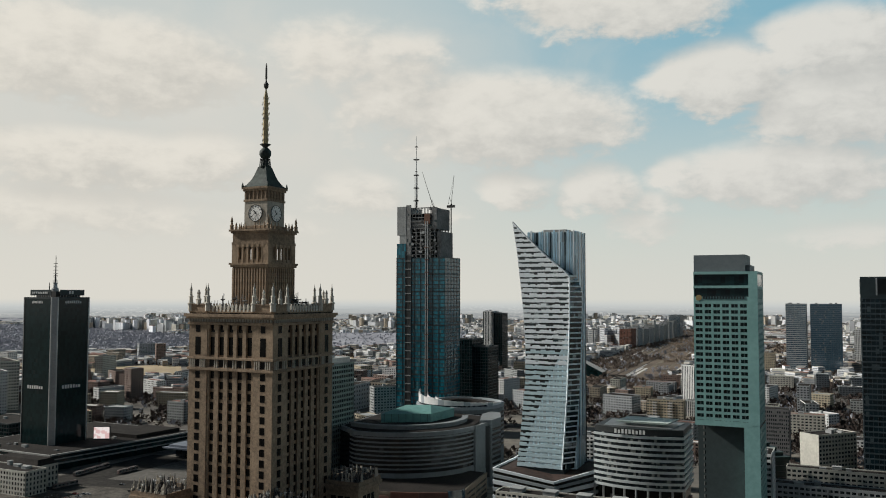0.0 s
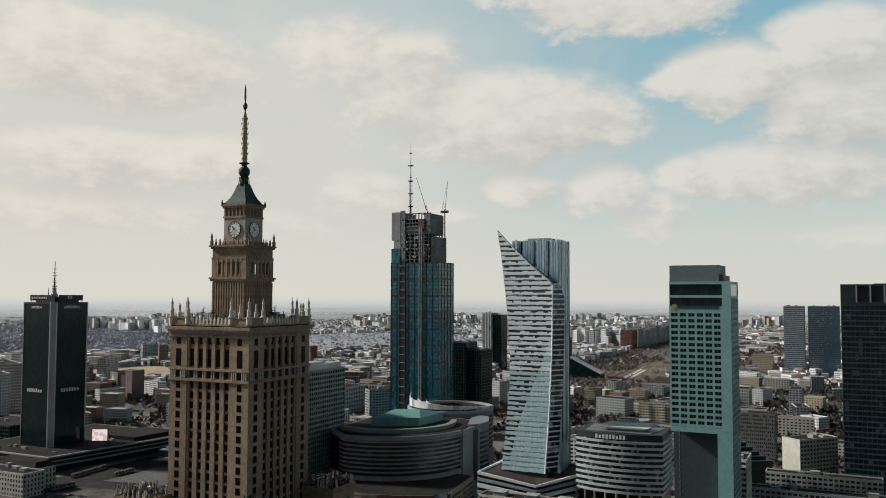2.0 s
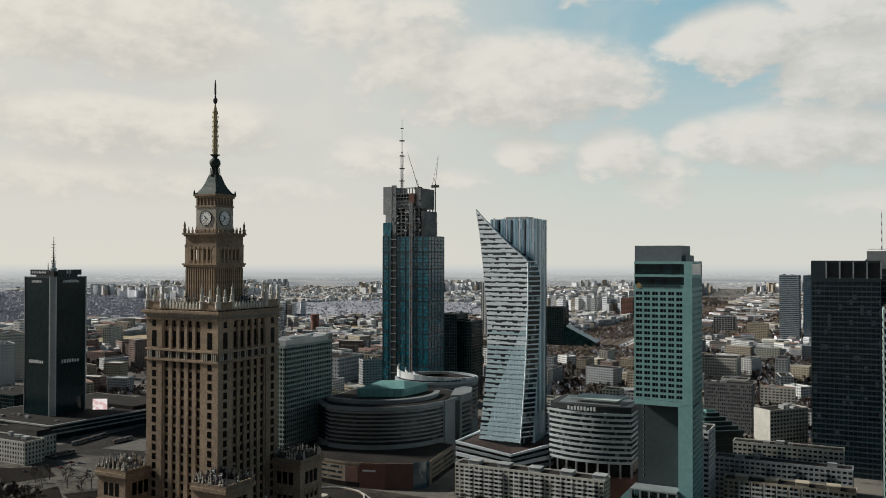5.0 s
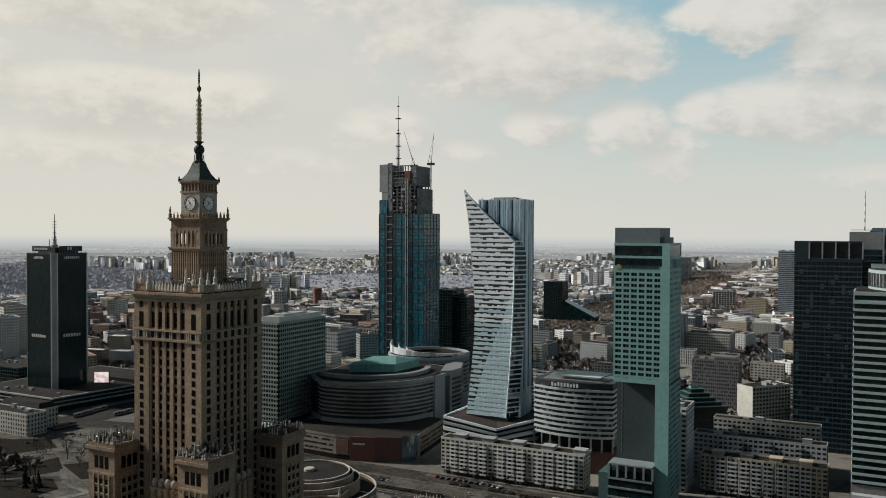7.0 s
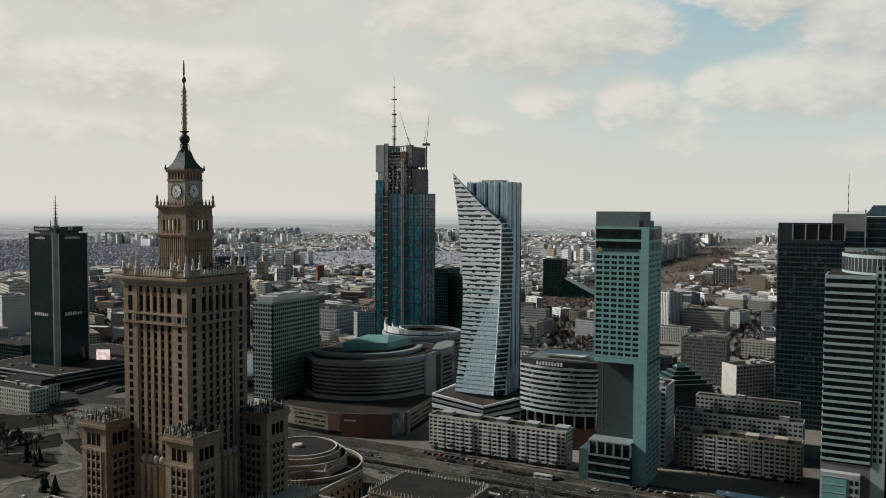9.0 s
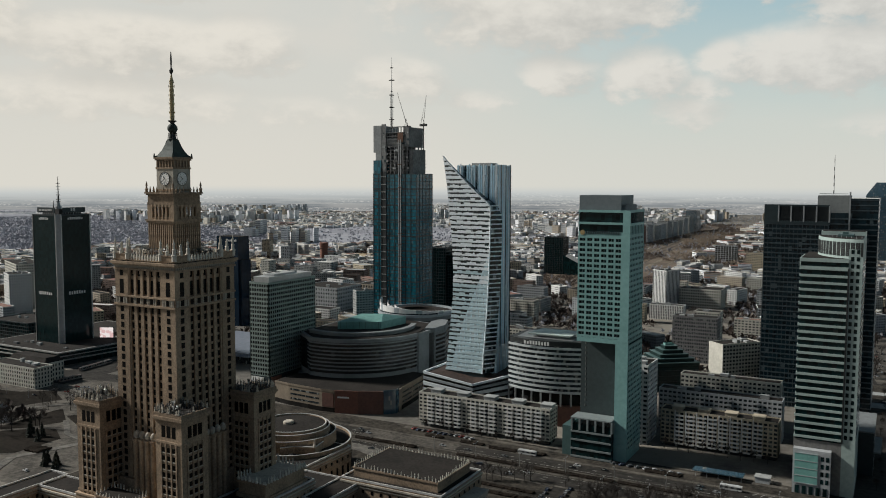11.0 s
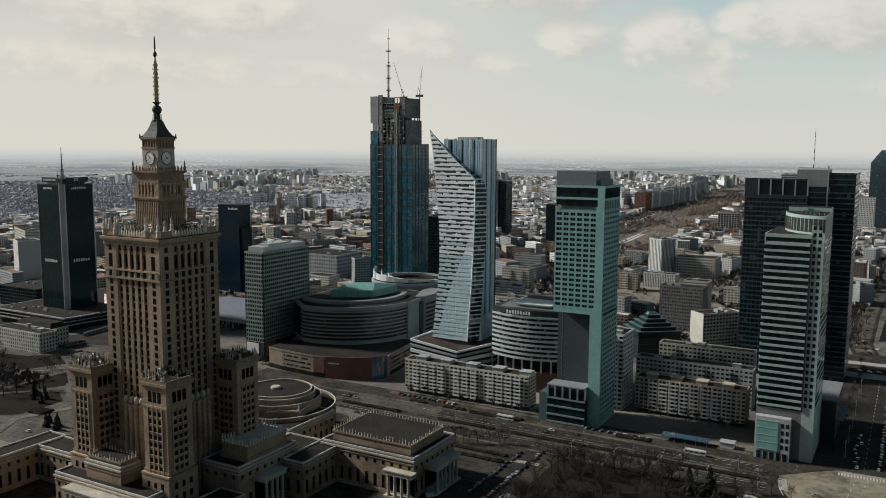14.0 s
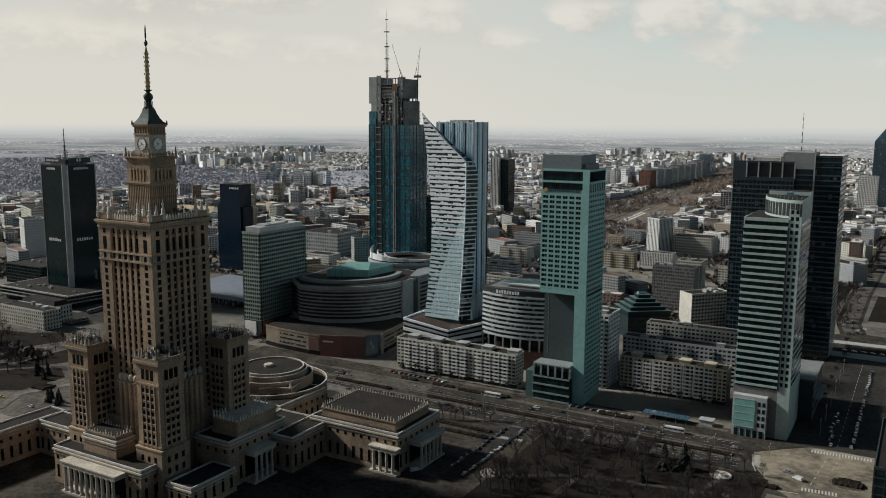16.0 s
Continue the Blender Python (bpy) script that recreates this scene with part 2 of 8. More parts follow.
# the sky's reflection is put into this glass's pale base colour
GLASS_SLAB = glass("painted_sky_glass", (0.46, 0.60, 0.66), (1.0, 1.0, 9.0), 1.9, 0.1, 0.45, 0.2, (0.62, 0.68, 0.70))
GLASS_GREY = glass("plain_grey_glass", (0.016, 0.015, 0.014), (6.0, 6.0, 3.75), 1.36, 0.1, 0.25, 0.03, (0.1, 0.1, 0.1))
GLASS_SMOKE = glass("smoky_grey_green_glass", (0.005, 0.014, 0.019), (2.4, 2.4, 3.7), 1.33, 0.07, 0.6, 0.05, (0.10, 0.13, 0.14))
SMOKE_BAND = material("smoky_metal_band", (0.046, 0.066, 0.076), (0.026, 0.039, 0.046), 0.4, 0.05, 0.4)
# stripe colour stands in for sky reflected on the slab's glass
PANEL_BLUE = material("pale_blue_reflection_panel", (0.46, 0.66, 0.78), (0.36, 0.53, 0.63), 0.25, 0.04, 0.3, spec=0.6)
SAIL_WHITE = material("glossy_white_panel", (0.84, 0.88, 0.90), (0.72, 0.77, 0.80), 0.4, 0.05, 0.3, spec=0.6)
GLASS_BLUE = glass("pale_blue_glass", (0.04, 0.09, 0.125), (2.0, 2.0, 3.4), 2.0, 0.08, 0.2, 0.04)
GLASS_DARK = glass("dark_window_glass", (0.016, 0.021, 0.024), (1.6, 1.6, 2.9), 1.45, 0.08, 0.6, 0.18)
GREEN_PANEL = material("pale_green_panel", (0.25, 0.455, 0.437), (0.19, 0.36, 0.345), 0.4, 0.04, 0.45, spec=0.5)
GREEN_DEEP = material("deep_green_panel", (0.062, 0.115, 0.112), (0.046, 0.088, 0.086), 0.4, 0.04, 0.5, spec=0.5)
# twigs darkened too: the park's cloud shade sits in their colour
BARK = material("bare_twigs", (0.036, 0.029, 0.024), (0.022, 0.018, 0.016), 1.0, 0.3, 0.95, random_piece=0.2)
NEEDLES = material("conifer_needles", (0.011, 0.016, 0.011), (0.018, 0.022, 0.014), 1.5, 0.3, 0.9)
# woods lifted to pale blue-grey: distance haze put into the base colour
WOODS = material("far_hazed_woods", (0.36, 0.365, 0.395), (0.25, 0.252, 0.278), 0.018, 0.004, 0.95, spec=0.05)
# asphalt, paving and lawn: base colours lowered to stand for cloud shade
ASPHALT = material("worn_shaded_asphalt", (0.050, 0.046, 0.041), (0.0195, 0.0185, 0.017), 0.3, 0.04, 0.9, spec=0.08)
PAVING = material("dusty_shaded_paving", (0.076, 0.067, 0.055), (0.018, 0.0168, 0.015), 0.35, 0.05, 0.9, spec=0.06)
LAWN = material("shaded_winter_lawn", (0.026, 0.022, 0.018), (0.014, 0.0125, 0.0105), 0.3, 0.03, 0.95, spec=0.03)
FIELD = material("dry_grass_field", (0.42, 0.33, 0.205), (0.30, 0.235, 0.15), 0.05, 0.01, 0.95)
PAINT_LINE = material("road_paint", (0.55, 0.54, 0.5), (0.3, 0.29, 0.27), 1.5, 0.2, 0.8)


# ---- building helpers ----
class Geo:
    """Collects boxes, prisms and turned shapes for one mesh."""

    def __init__(self):
        self.v, self.f = [], []

    def add(self, verts, faces):
        k = len(self.v)
        self.v += [tuple(p) for p in verts]
        self.f += [tuple(i + k for i in f) for f in faces]
        return self

    def box(self, x0, x1, y0, y1, z0, z1):
        return self.prism(((x0, y0), (x1, y0), (x1, y1), (x0, y1)), z0, z1)

    def prism(self, poly, z0, z1, top=None):
        n, top = len(poly), top or poly
        return self.add([(x, y, z0) for x, y in poly] + [(x, y, z1) for x, y in top],
                        [tuple(reversed(range(n))), tuple(range(n, 2 * n))] + [(i, (i + 1) % n, n + (i + 1) % n, n + i) for i in range(n)])

    def turned(self, profile, n=8, cx=0.0, cy=0.0, turn=0.0):
        """profile: (radius, z) from the bottom up; n = 4 gives square shapes."""
        k, m = [], len(profile)
        for r, z in profile:
            k += [(cx + r * math.cos(turn + 2 * math.pi * i / n), cy + r * math.sin(turn + 2 * math.pi * i / n), z) for i in range(n)]
        faces = [(j * n + i, j * n + (i + 1) % n, (j + 1) * n + (i + 1) % n, (j + 1) * n + i) for j in range(m - 1) for i in range(n)]
        return self.add(k, faces + [tuple(reversed(range(n))), tuple(range((m - 1) * n, m * n))])

    def rod(self, a, b, r, r2=None, n=4):
        a, b = Vector(a), Vector(b)
        q = (b - a).to_track_quat("Z", "Y").to_matrix()
        r2 = r if r2 is None else r2
        ring = [q @ Vector((math.cos(2 * math.pi * i / n), math.sin(2 * math.pi * i / n), 0)) for i in range(n)]
        return self.add([a + p * r for p in ring] + [b + p * r2 for p in ring], [(i, (i + 1) % n, n + (i + 1) % n, n + i) for i in range(n)] + [tuple(reversed(range(n))), tuple(range(n, 2 * n))])

    def ring(self, cx, cy, r0, r1, z0, z1, n=48, a0=0.0, a1=360.0):
        """A curved wall of inner radius r0 and outer radius r1."""
        full = a1 - a0 >= 360
        steps = [radians(a0 + (a1 - a0) * i / n) for i in range(n if full else n + 1)]
        vs = [(cx + r * math.cos(a), cy + r * math.sin(a), z) for a in steps for r, z in ((r0, z0), (r1, z0), (r1, z1), (r0, z1))]
        m = len(steps)
        fs = [(4 * i + j, 4 * ((i + 1) % m) + j, 4 * ((i + 1) % m) + (j + 1) % 4, 4 * i + (j + 1) % 4) for i in range(m if full else m - 1) for j in range(4)]
        if not full:
            fs += [(3, 2, 1, 0), tuple(4 * (m - 1) + j for j in range(4))]
        return self.add(vs, fs)

    def mesh(self, name, mat, smooth=False, raw=False):
        me = bpy.data.meshes.new(name)
        me.from_pydata(self.v, [], self.f)
        if raw:
            me.materials.append(mat)
            if smooth:
                me.shade_smooth()
            return me
        bm = bmesh.new()
        bm.from_mesh(me)
        bmesh.ops.recalc_face_normals(bm, faces=bm.faces)
        bm.to_mesh(me)
        bm.free()
        me.materials.append(mat)
        if smooth:
            me.shade_smooth()
        return me


def thing(name, x, y, label, category, z=0.0, turn=0.0, group="", kind=""):
    ob = new(name)
    ob.empty_display_size = 1
    ob.matrix_basis = pose(x, y, z, 0, 0, turn)
    return tagged(ob, label, category, group, kind)


def part(name, geo, mat, parent, label="", smooth=False, kind=""):
    ob = new(name, geo.mesh(name, mat, smooth))
    ob.parent = parent
    return tagged(ob, label, kind=kind)


def piece(name, mesh, parent, x, y, z, turn=0.0, scale=(1, 1, 1)):
    ob = new(name, mesh)
    ob.parent = parent
    ob.matrix_basis = Matrix.LocRotScale((x, y, z), Euler((0, 0, radians(turn))), scale)
    return ob


def setting(name, geo, mat, label="", category=""):
    ob = new(name, geo.mesh(name, mat))
    return tagged(ob, label, category, kind="structure")


def wall_grid(geo, w, z0, z1, floors, bays, y, depth=0.3, sill=0.45, pier=0.45, ends=0.6, swap=None):
    """The solid part of a facade along local x from -w/2 to w/2, in front of the plane y (facing -y): one shell with a deep opening for every window.
    sill and pier: the solid share of a storey and of a bay; swap maps local x, y to plan x, y for the other sides."""
    swap = swap or (lambda x, y: (x, y))
    floors, bays = floors if sill else 1, bays if pier else 1
    fh, bw = (z1 - z0) / floors, w / bays
    s, p = max(0.25, fh * sill / 2) if sill else 0.5, (bw * pier / 2 if pier else ends)
    xs, zs = [-w / 2], [z0]
    for i in range(bays):
        xs += [-w / 2 + i * bw + (p if i else ends), -w / 2 + (i + 1) * bw - (p if i < bays - 1 else ends)]
    for j in range(floors):
        zs += [z0 + j * fh + s, z0 + (j + 1) * fh - s]
    xs.append(w / 2)
    zs.append(z1)
    nx, nz = len(xs), len(zs)
    vs = [(*swap(x, y - depth), z) for z in zs for x in xs]
    fs = []
    for j in range(nz - 1):
        for i in range(nx - 1):
            q = (j * nx + i, j * nx + i + 1, (j + 1) * nx + i + 1, (j + 1) * nx + i)
            if i % 2 and j % 2:
                k = len(vs)
                vs += [(*swap(x, y), z) for x, z in ((xs[i], zs[j]), (xs[i + 1], zs[j]), (xs[i + 1], zs[j + 1]), (xs[i], zs[j + 1]))]
                fs += [(q[m], q[(m + 1) % 4], k + (m + 1) % 4, k + m) for m in range(4)]
            else:
                fs.append(q)
    k = len(vs)
    vs += [(*swap(x, y), z) for x, z in ((xs[0], z0), (xs[-1], z0), (xs[-1], z1), (xs[0], z1))]
    fs += [(*range(nx), k + 1, k), (*range(nx * (nz - 1), nx * nz), k + 2, k + 3), (*[j * nx for j in range(nz)], k + 3, k), (*[j * nx + nx - 1 for j in range(nz)], k + 2, k + 1)]
    geo.add(vs, fs)


def sides(a, b, cx=0.0, cy=0.0):
    """The four sides of a block a wide (x) and b deep (y): name, length, distance and the map into the plan."""
    return (("front", a, -b / 2, lambda x, y: (cx + x, cy + y)), ("side", b, -a / 2, lambda x, y: (cx - y, cy + x)),
            ("rear", a, -b / 2, lambda x, y: (cx - x, cy - y)), ("flank", b, -a / 2, lambda x, y: (cx + y, cy - x)))


def block(ob, a, b, z0, z1, floors, bay, wall, pane, sill=0.45, pier=0.45, depth=0.3, parapet=0.9, roof=ROOF_DARK, cx=0.0, cy=0.0, ends=0.6, which=("front", "side", "rear", "flank"), name="wall"):
    """A block with recessed windows: a core of glass, and walls of bands and piers before it; flat roof with a parapet."""
    part("glazing", Geo().box(cx - a / 2 + 0.02, cx + a / 2 - 0.02, cy - b / 2 + 0.02, cy + b / 2 - 0.02, z0, z1), pane, ob)
    for side, length, y, swap in sides(a, b, cx, cy):
        if side not in which:
            continue
        g = Geo()
        wall_grid(g, length + 2 * depth, z0, z1, floors, max(1, round(length / bay)), y, depth, sill, pier, ends, swap)
        part(name, g, wall, ob)
    g = Geo()
    a2, b2, d = a / 2 + depth, b / 2 + depth, 0.5
    g.box(cx - a2, cx + a2, cy - b2, cy - b2 + d, z1, z1 + parapet).box(cx - a2, cx + a2, cy + b2 - d, cy + b2, z1, z1 + parapet)
    g.box(cx - a2, cx - a2 + d, cy - b2 + d, cy + b2 - d, z1, z1 + parapet).box(cx + a2 - d, cx + a2, cy - b2 + d, cy + b2 - d, z1, z1 + parapet)
    part("parapet", g, wall, ob)
    part("roof", Geo().box(cx - a2 + d, cx + a2 - d, cy - b2 + d, cy + b2 - d, z1 - 0.05, z1 + 0.25), roof, ob)
    return ob


def rooftop(ob, a, b, z, seed, cx=0.0, cy=0.0, mat=None, n=4):
    """Lift houses, ducts and boxes on a flat roof."""
    r = random.Random(seed)
    for _ in range(n):
        x, y, u, v, h = cx + r.uniform(-0.36, 0.36) * a, cy + r.uniform(-0.34, 0.34) * b, r.uniform(1.2, 3.2), r.uniform(1.0, 2.5), r.uniform(1.2, 3.0)
        part("roof_box", Geo().box(x - u, x + u, y - v, y + v, z, z + h).box(x - u - 0.15, x + u + 0.15, y - v - 0.15, y + v + 0.15, z + h, z + h + 0.2), mat or CONCRETE, ob)


def bars(ob, name, mat, x, y, z, width, height, n, swap=None, seed=1, thick=0.25, label=""):
    """A row of plain upright strokes in place of a sign's letters, along local x, before the plane y."""
    swap = swap or (lambda a, b: (a, b))
    step = width / n
    r = random.Random(seed)
    for i in range(n):
        x0 = x - width / 2 + i * step
        hgt = height * r.choice((1.0, 1.0, 0.8))
        g = Geo()
        g.prism([swap(*p) for p in ((x0, y - thick), (x0 + step * 0.6, y - thick), (x0 + step * 0.6, y), (x0, y))], z, z + hgt)
        part(name, g, mat, ob, label if i == 0 else "")


# ---- ground, streets ----
g = Geo()
g.turned([(4850, -0.5), (4850, 0.0)], 96)
GROUND = bpy.data.materials.new("city_ground")
GROUND.use_nodes = True
n = Nodes(GROUND.node_tree)
v = n.add("ShaderNodeTexCoord").outputs["Object"]
n1, n2, n3 = n.noise(v, 0.004, 6.0, 0.6, 0.4), n.noise(v, 0.02, 5.0, 0.65), n.noise(v, 0.2, 3.0)
c = n.mix(n.ramp(n1, 0.42, 0.58), (0.10, 0.092, 0.081, 1), (0.21, 0.19, 0.158, 1))
c = n.mix(n.ramp(n2, 0.5, 0.66), c, (0.045, 0.04, 0.036, 1))
c = n.mix(n.math("MULTIPLY", n.ramp(n3, 0.4, 0.7), 0.35), c, (0.21, 0.2, 0.18, 1))
s = n.add("ShaderNodeBsdfPrincipled", ins={"Base Color": c, "Roughness": 0.95, "Specular IOR Level": 0.2})
n.add("ShaderNodeOutputMaterial", ins={0: s.outputs[0]})
setting("ground", g, GROUND, "bare brown-grey winter city ground reaching the horizon", "ground")


def strip(name, pts, width, mat, z, label, category):
    """A flat band along a line of plan points, its top at z."""
    g = Geo()
    for k, ((xa, ya), (xb, yb)) in enumerate(zip(pts, pts[1:])):
        d = Vector((xb - xa, yb - ya)).normalized() * width / 2
        g.prism(((xa + d.y, ya - d.x), (xb + d.y, yb - d.x), (xb - d.y, yb + d.x), (xa - d.y, ya + d.x)), -0.1, z + 0.006 * k)
    return setting(name, g, mat, label, category)


def patch(name, poly, mat, z, label, category):
    return setting(name, Geo().prism(poly, -0.1, z), mat, label, category)


patch("pavement", ((-330, 398), (-330, 484), (134, 484), (134, 398)), PAVING, 0.03, "dusty grey-brown paved forecourts along the avenue", "pavement")
patch("forecourt", ((-330, 120), (86, 120), (86, 397.8), (-330, 397.8)), PAVING, 0.02, "worn paving round the palace, darkened in colour for cloud shade", "pavement")
strip("road_avenue", ((-420, 428), (98, 428)), 13, ASPHALT, 0.08, "worn asphalt avenue carriageway", "road")
strip("road_avenue_far", ((-420, 455), (98, 455)), 11, ASPHALT, 0.085, "worn asphalt avenue carriageway by the flats", "road")
strip("road_cross", ((111, 300), (111, 700), (100, 765), (89, 830), (89, 985), (97, 1316), (104, 1600)), 22, ASPHALT, 0.07, "wide asphalt cross street with parked cars", "road")
PAVE_WORN = material("worn_concrete_paving", (0.135, 0.122, 0.104), (0.050, 0.046, 0.041), 0.35, 0.05, 0.9, spec=0.08)
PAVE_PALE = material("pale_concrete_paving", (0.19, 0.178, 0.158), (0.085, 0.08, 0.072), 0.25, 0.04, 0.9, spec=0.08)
for y, wide, x0, x1 in ((436.8, 2.2, -300, 66), (445.8, 2.2, -300, 66), (419.0, 2.4, -230, 66), (463.5, 3.0, -300, 60), (479.0, 4.0, -205, 50)):
    strip("kerb_pavement", ((x0, y), (x1, y)), wide, PAVE_WORN, 0.14, "worn concrete pavement strip along the avenue", "pavement")
# pale patch painted where the sun strikes beside the hall
patch("hall_terrace", ((-226, 412), (-206, 418), (-176, 408), (-168, 414), (-196, 428), (-222, 430)), PAVE_PALE, 0.2, "pale paving beside the round hall, painted sunlight", "pavement")
patch("forecourt_paving", ((-222, 446), (-150, 448), (-150, 461), (-222, 461)), PAVE_WORN, 0.12, "worn pale paving before the shopping centre", "pavement")
# dark patch painted where the towers' shadows cover the cross street
patch("side_verge", ((84, 478.2), (134, 478.2), (134, 700), (84, 700)), ASPHALT, 0.045, "dark asphalt apron standing in for tower shadows along the cross street", "pavement")


def hedge(name, x0, x1, y, wide, tall, label, seed):
    """A clipped bare hedge, ragged along its top and sides."""
    r, g, n = random.Random(seed), Geo(), max(3, int((x1 - x0) / 0.9))
    for i in range(n + 1):
        x, end = x0 + (x1 - x0) * i / n, 0.55 if i in (0, n) else 1.0
        for side, z in ((-0.5, 0.0), (-0.46, 0.7), (-0.2, 1.0), (0.2, 1.0), (0.46, 0.7), (0.5, 0.0)):
            g.v.append((x + r.uniform(-0.2, 0.2), y + wide * side * end * r.uniform(0.8, 1.12), tall * z * r.uniform(0.72, 1.2)))
    g.f = [(6 * i + k, 6 * i + 6 + k, 6 * i + 7 + k, 6 * i + k + 1) for i in range(n) for k in range(5)] + [(0, 1, 2, 3, 4, 5), tuple(6 * n + k for k in (5, 4, 3, 2, 1, 0))]
    setting(name, g, HEDGE, label, "hedge")


HEDGE = material("bare_clipped_hedge", (0.030, 0.024, 0.019), (0.014, 0.012, 0.010), 1.2, 0.1, 0.95, spec=0.03)
for k, (x0, x1, y) in enumerate(((-154, -137, 467), (-132, -112, 465), (-110, -93, 467), (-30, -8, 470), (-182, -168, 468))):
    hedge("planting_bed", x0, x1, y, 5.0, 1.3, "dark clipped planting bed in the forecourt", 100 + k)
for k, (x0, x1, y) in enumerate(((-222, -174, 441.5), (-144, -102, 442.0), (-90, -40, 441.5), (-38, 4, 442.0), (6, 60, 440.5))):
    hedge("hedge_median", x0, x1, y, 4.2, 1.3, "dark clipped hedge strip between the carriageways", 120 + k)
for k, (x0, x1, y) in enumerate(((-112, -74, 402), (-104, -72, 392), (-20, 40, 416.5))):
    hedge("hedge_park", x0, x1, y, 3.4, 1.4, "low ragged hedge at the park's edge", 140 + k)
# the crossing: worn paving painted pale for sunlight, islands, lane lines and stop lines
patch("crossing", ((70, 452), (76, 428), (86, 409), (97, 398), (134, 398), (134, 478), (98, 477), (86, 467)), PALE_CROSS, 0.10, "street crossing with sunlight painted as a pale patch", "road")
patch("island_kerb", [(121 + 9.5 * math.cos(k * 0.3927), 431 + 7.0 * math.sin(k * 0.3927)) for k in range(16)], PAVE_WORN, 0.22, "concrete kerb round the traffic island", "kerb")
for k, (x0, x1, y, wide) in enumerate(((113.5, 128.5, 431, 8.0), (116, 127, 434.5, 5.0), (78, 90, 407, 5.0))):
    hedge("traffic_island", x0, x1, y, wide, 1.5, "brown planted traffic island at the crossing", 160 + k)


def lines(name, label, runs, wide, z, dash=0.0, gap=0.0):
    """Painted lines on the road; with dash and gap they are broken."""
    g = Geo()
    for (xa, ya), (xb, yb) in runs:
        way2 = Vector((xb - xa, yb - ya))
        full = way2.length
        way2.normalize()
        off, at = Vector((-way2.y, way2.x)) * wide / 2, 0.0
        while at < full:
            p, q = Vector((xa, ya)) + way2 * at, Vector((xa, ya)) + way2 * min(full, at + (dash or full))
            g.prism([tuple(v) for v in (p - off, q - off, q + off, p + off)], z - 0.01, z)
            at += (dash or full) + gap
    setting(name, g, PAINT_LINE, label, "road marking")


lines("lane_marking", "worn broken white lane lines on the avenue", [((-300, y), (66, y)) for y in (426.2, 430.0)] + [((-300, y), (60, y)) for y in (455.0,)], 0.2, 0.10, 3.0, 8.0)
lines("edge_marking", "worn white edge lines of the avenue", [((-300, 434.0), (66, 434.0)), ((-300, 449.8), (60, 449.8))], 0.16, 0.105)
lines("stop_marking", "worn white stop lines at the crossing", [((76, 424), (72, 436)), ((90, 404), (100, 406)), ((98, 474.5), (131, 476.5))], 0.5, 0.125)
lines("bay_marking", "white parking bay lines beside the kiosk", [((34 + i * 4.2, 458.6), (36.6 + i * 4.2, 463.0)) for i in range(6)], 0.3, 0.16)
lines("street_marking", "worn white lane lines in the cross street", [((111, 486), (111, 690)), ((104, 420), (108, 466)), ((112, 448), (114, 470))], 0.3, 0.115, 4.0, 5.0)
strip("road_side", ((-64, 330), (-64, 425)), 9, ASPHALT, 0.075, "narrow asphalt side street by the palace", "road")
patch("park_lawn", ((-46, 300), (84, 300), (84, 416), (-46, 416)), LAWN, 0.12, "winter park lawn, cloud shade put into its dark colour", "lawn")
for pts in (((-46, 345), (0, 372), (70, 385)), ((-10, 300), (-5, 372)), ((30, 302), (62, 405))):
    strip("park_path", pts, 4, PAVING, 0.16, "sandy park path", "path")
patch("square", ((-640, 270), (-331, 270), (-331, 480), (-640, 480)), PAVE_WORN, 0.03, "broad paved square of worn grey asphalt", "square")
for poly in (((-600, 395), (-536, 410), (-515, 426), (-484, 410), (-495, 384), (-509, 363), (-590, 340)), ((-560, 325), (-493, 353), (-471, 386), (-470, 367), (-478, 343), (-540, 305)), ((-530, 300), (-458, 342), (-461, 376), (-460, 392), (-427, 370), (-439, 346), (-500, 290)), ((-480, 285), (-452, 327), (-435, 344), (-417, 354), (-395, 341), (-395, 307), (-411, 295)), ((-440, 380), (-400, 362), (-380, 380), (-420, 404))):
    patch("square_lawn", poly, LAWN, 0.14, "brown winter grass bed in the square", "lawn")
hedge("square_bed", -394, -380, 318, 12.0, 1.6, "dark shrub bed in the square", 171)
for k, (pts, wide) in enumerate((((((-505, 361), (-488, 378), (-470, 399), (-452, 420)), 4)), (((-610, 440), (-520, 440), (-440, 424), (-345, 400)), 7), (((-430, 372), (-400, 350), (-372, 345), (-345, 330)), 4), (((-372, 275), (-388, 300), (-372, 345), (-345, 470)), 6))):
    strip("square_path", pts, wide, PAVE_PALE, 0.17 + 0.03 * k, "pale curved path across the square", "path")
strip("road_boulevard", ((-700, 478), (-560, 470), (-330, 520), (-330, 700)), 24, ASPHALT, 0.06, "broad asphalt boulevard by the hotel tower", "road")
strip("road_tramway", ((-549, 440), (-549, 582)), 42, ASPHALT, 0.068, "dark asphalt street with tram tracks by the hotel podium", "road")
strip("road_west", ((-330, 650), (-460, 980), (-640, 1500)), 22, ASPHALT, 0.062, "long avenue leading out of the city", "road")
for x, y in ((-47, 347), (61, 408)):
    f = thing("fountain", x, y, "round stone park fountain basin, dry", "fountain", 0.12)
    part("basin", Geo().ring(0, 0, 4.6, 5.4, 0, 0.9, 32), STONE_PALE, f)
    part("bed", Geo().turned([(4.7, 0.05), (4.7, 0.3)], 24), CONCRETE, f)
    part("pedestal", Geo().turned([(1.3, 0.3), (0.6, 0.9), (0.5, 1.8), (1.6, 2.2), (1.7, 2.4), (0.2, 2.5)], 12), STONE_PALE, f)
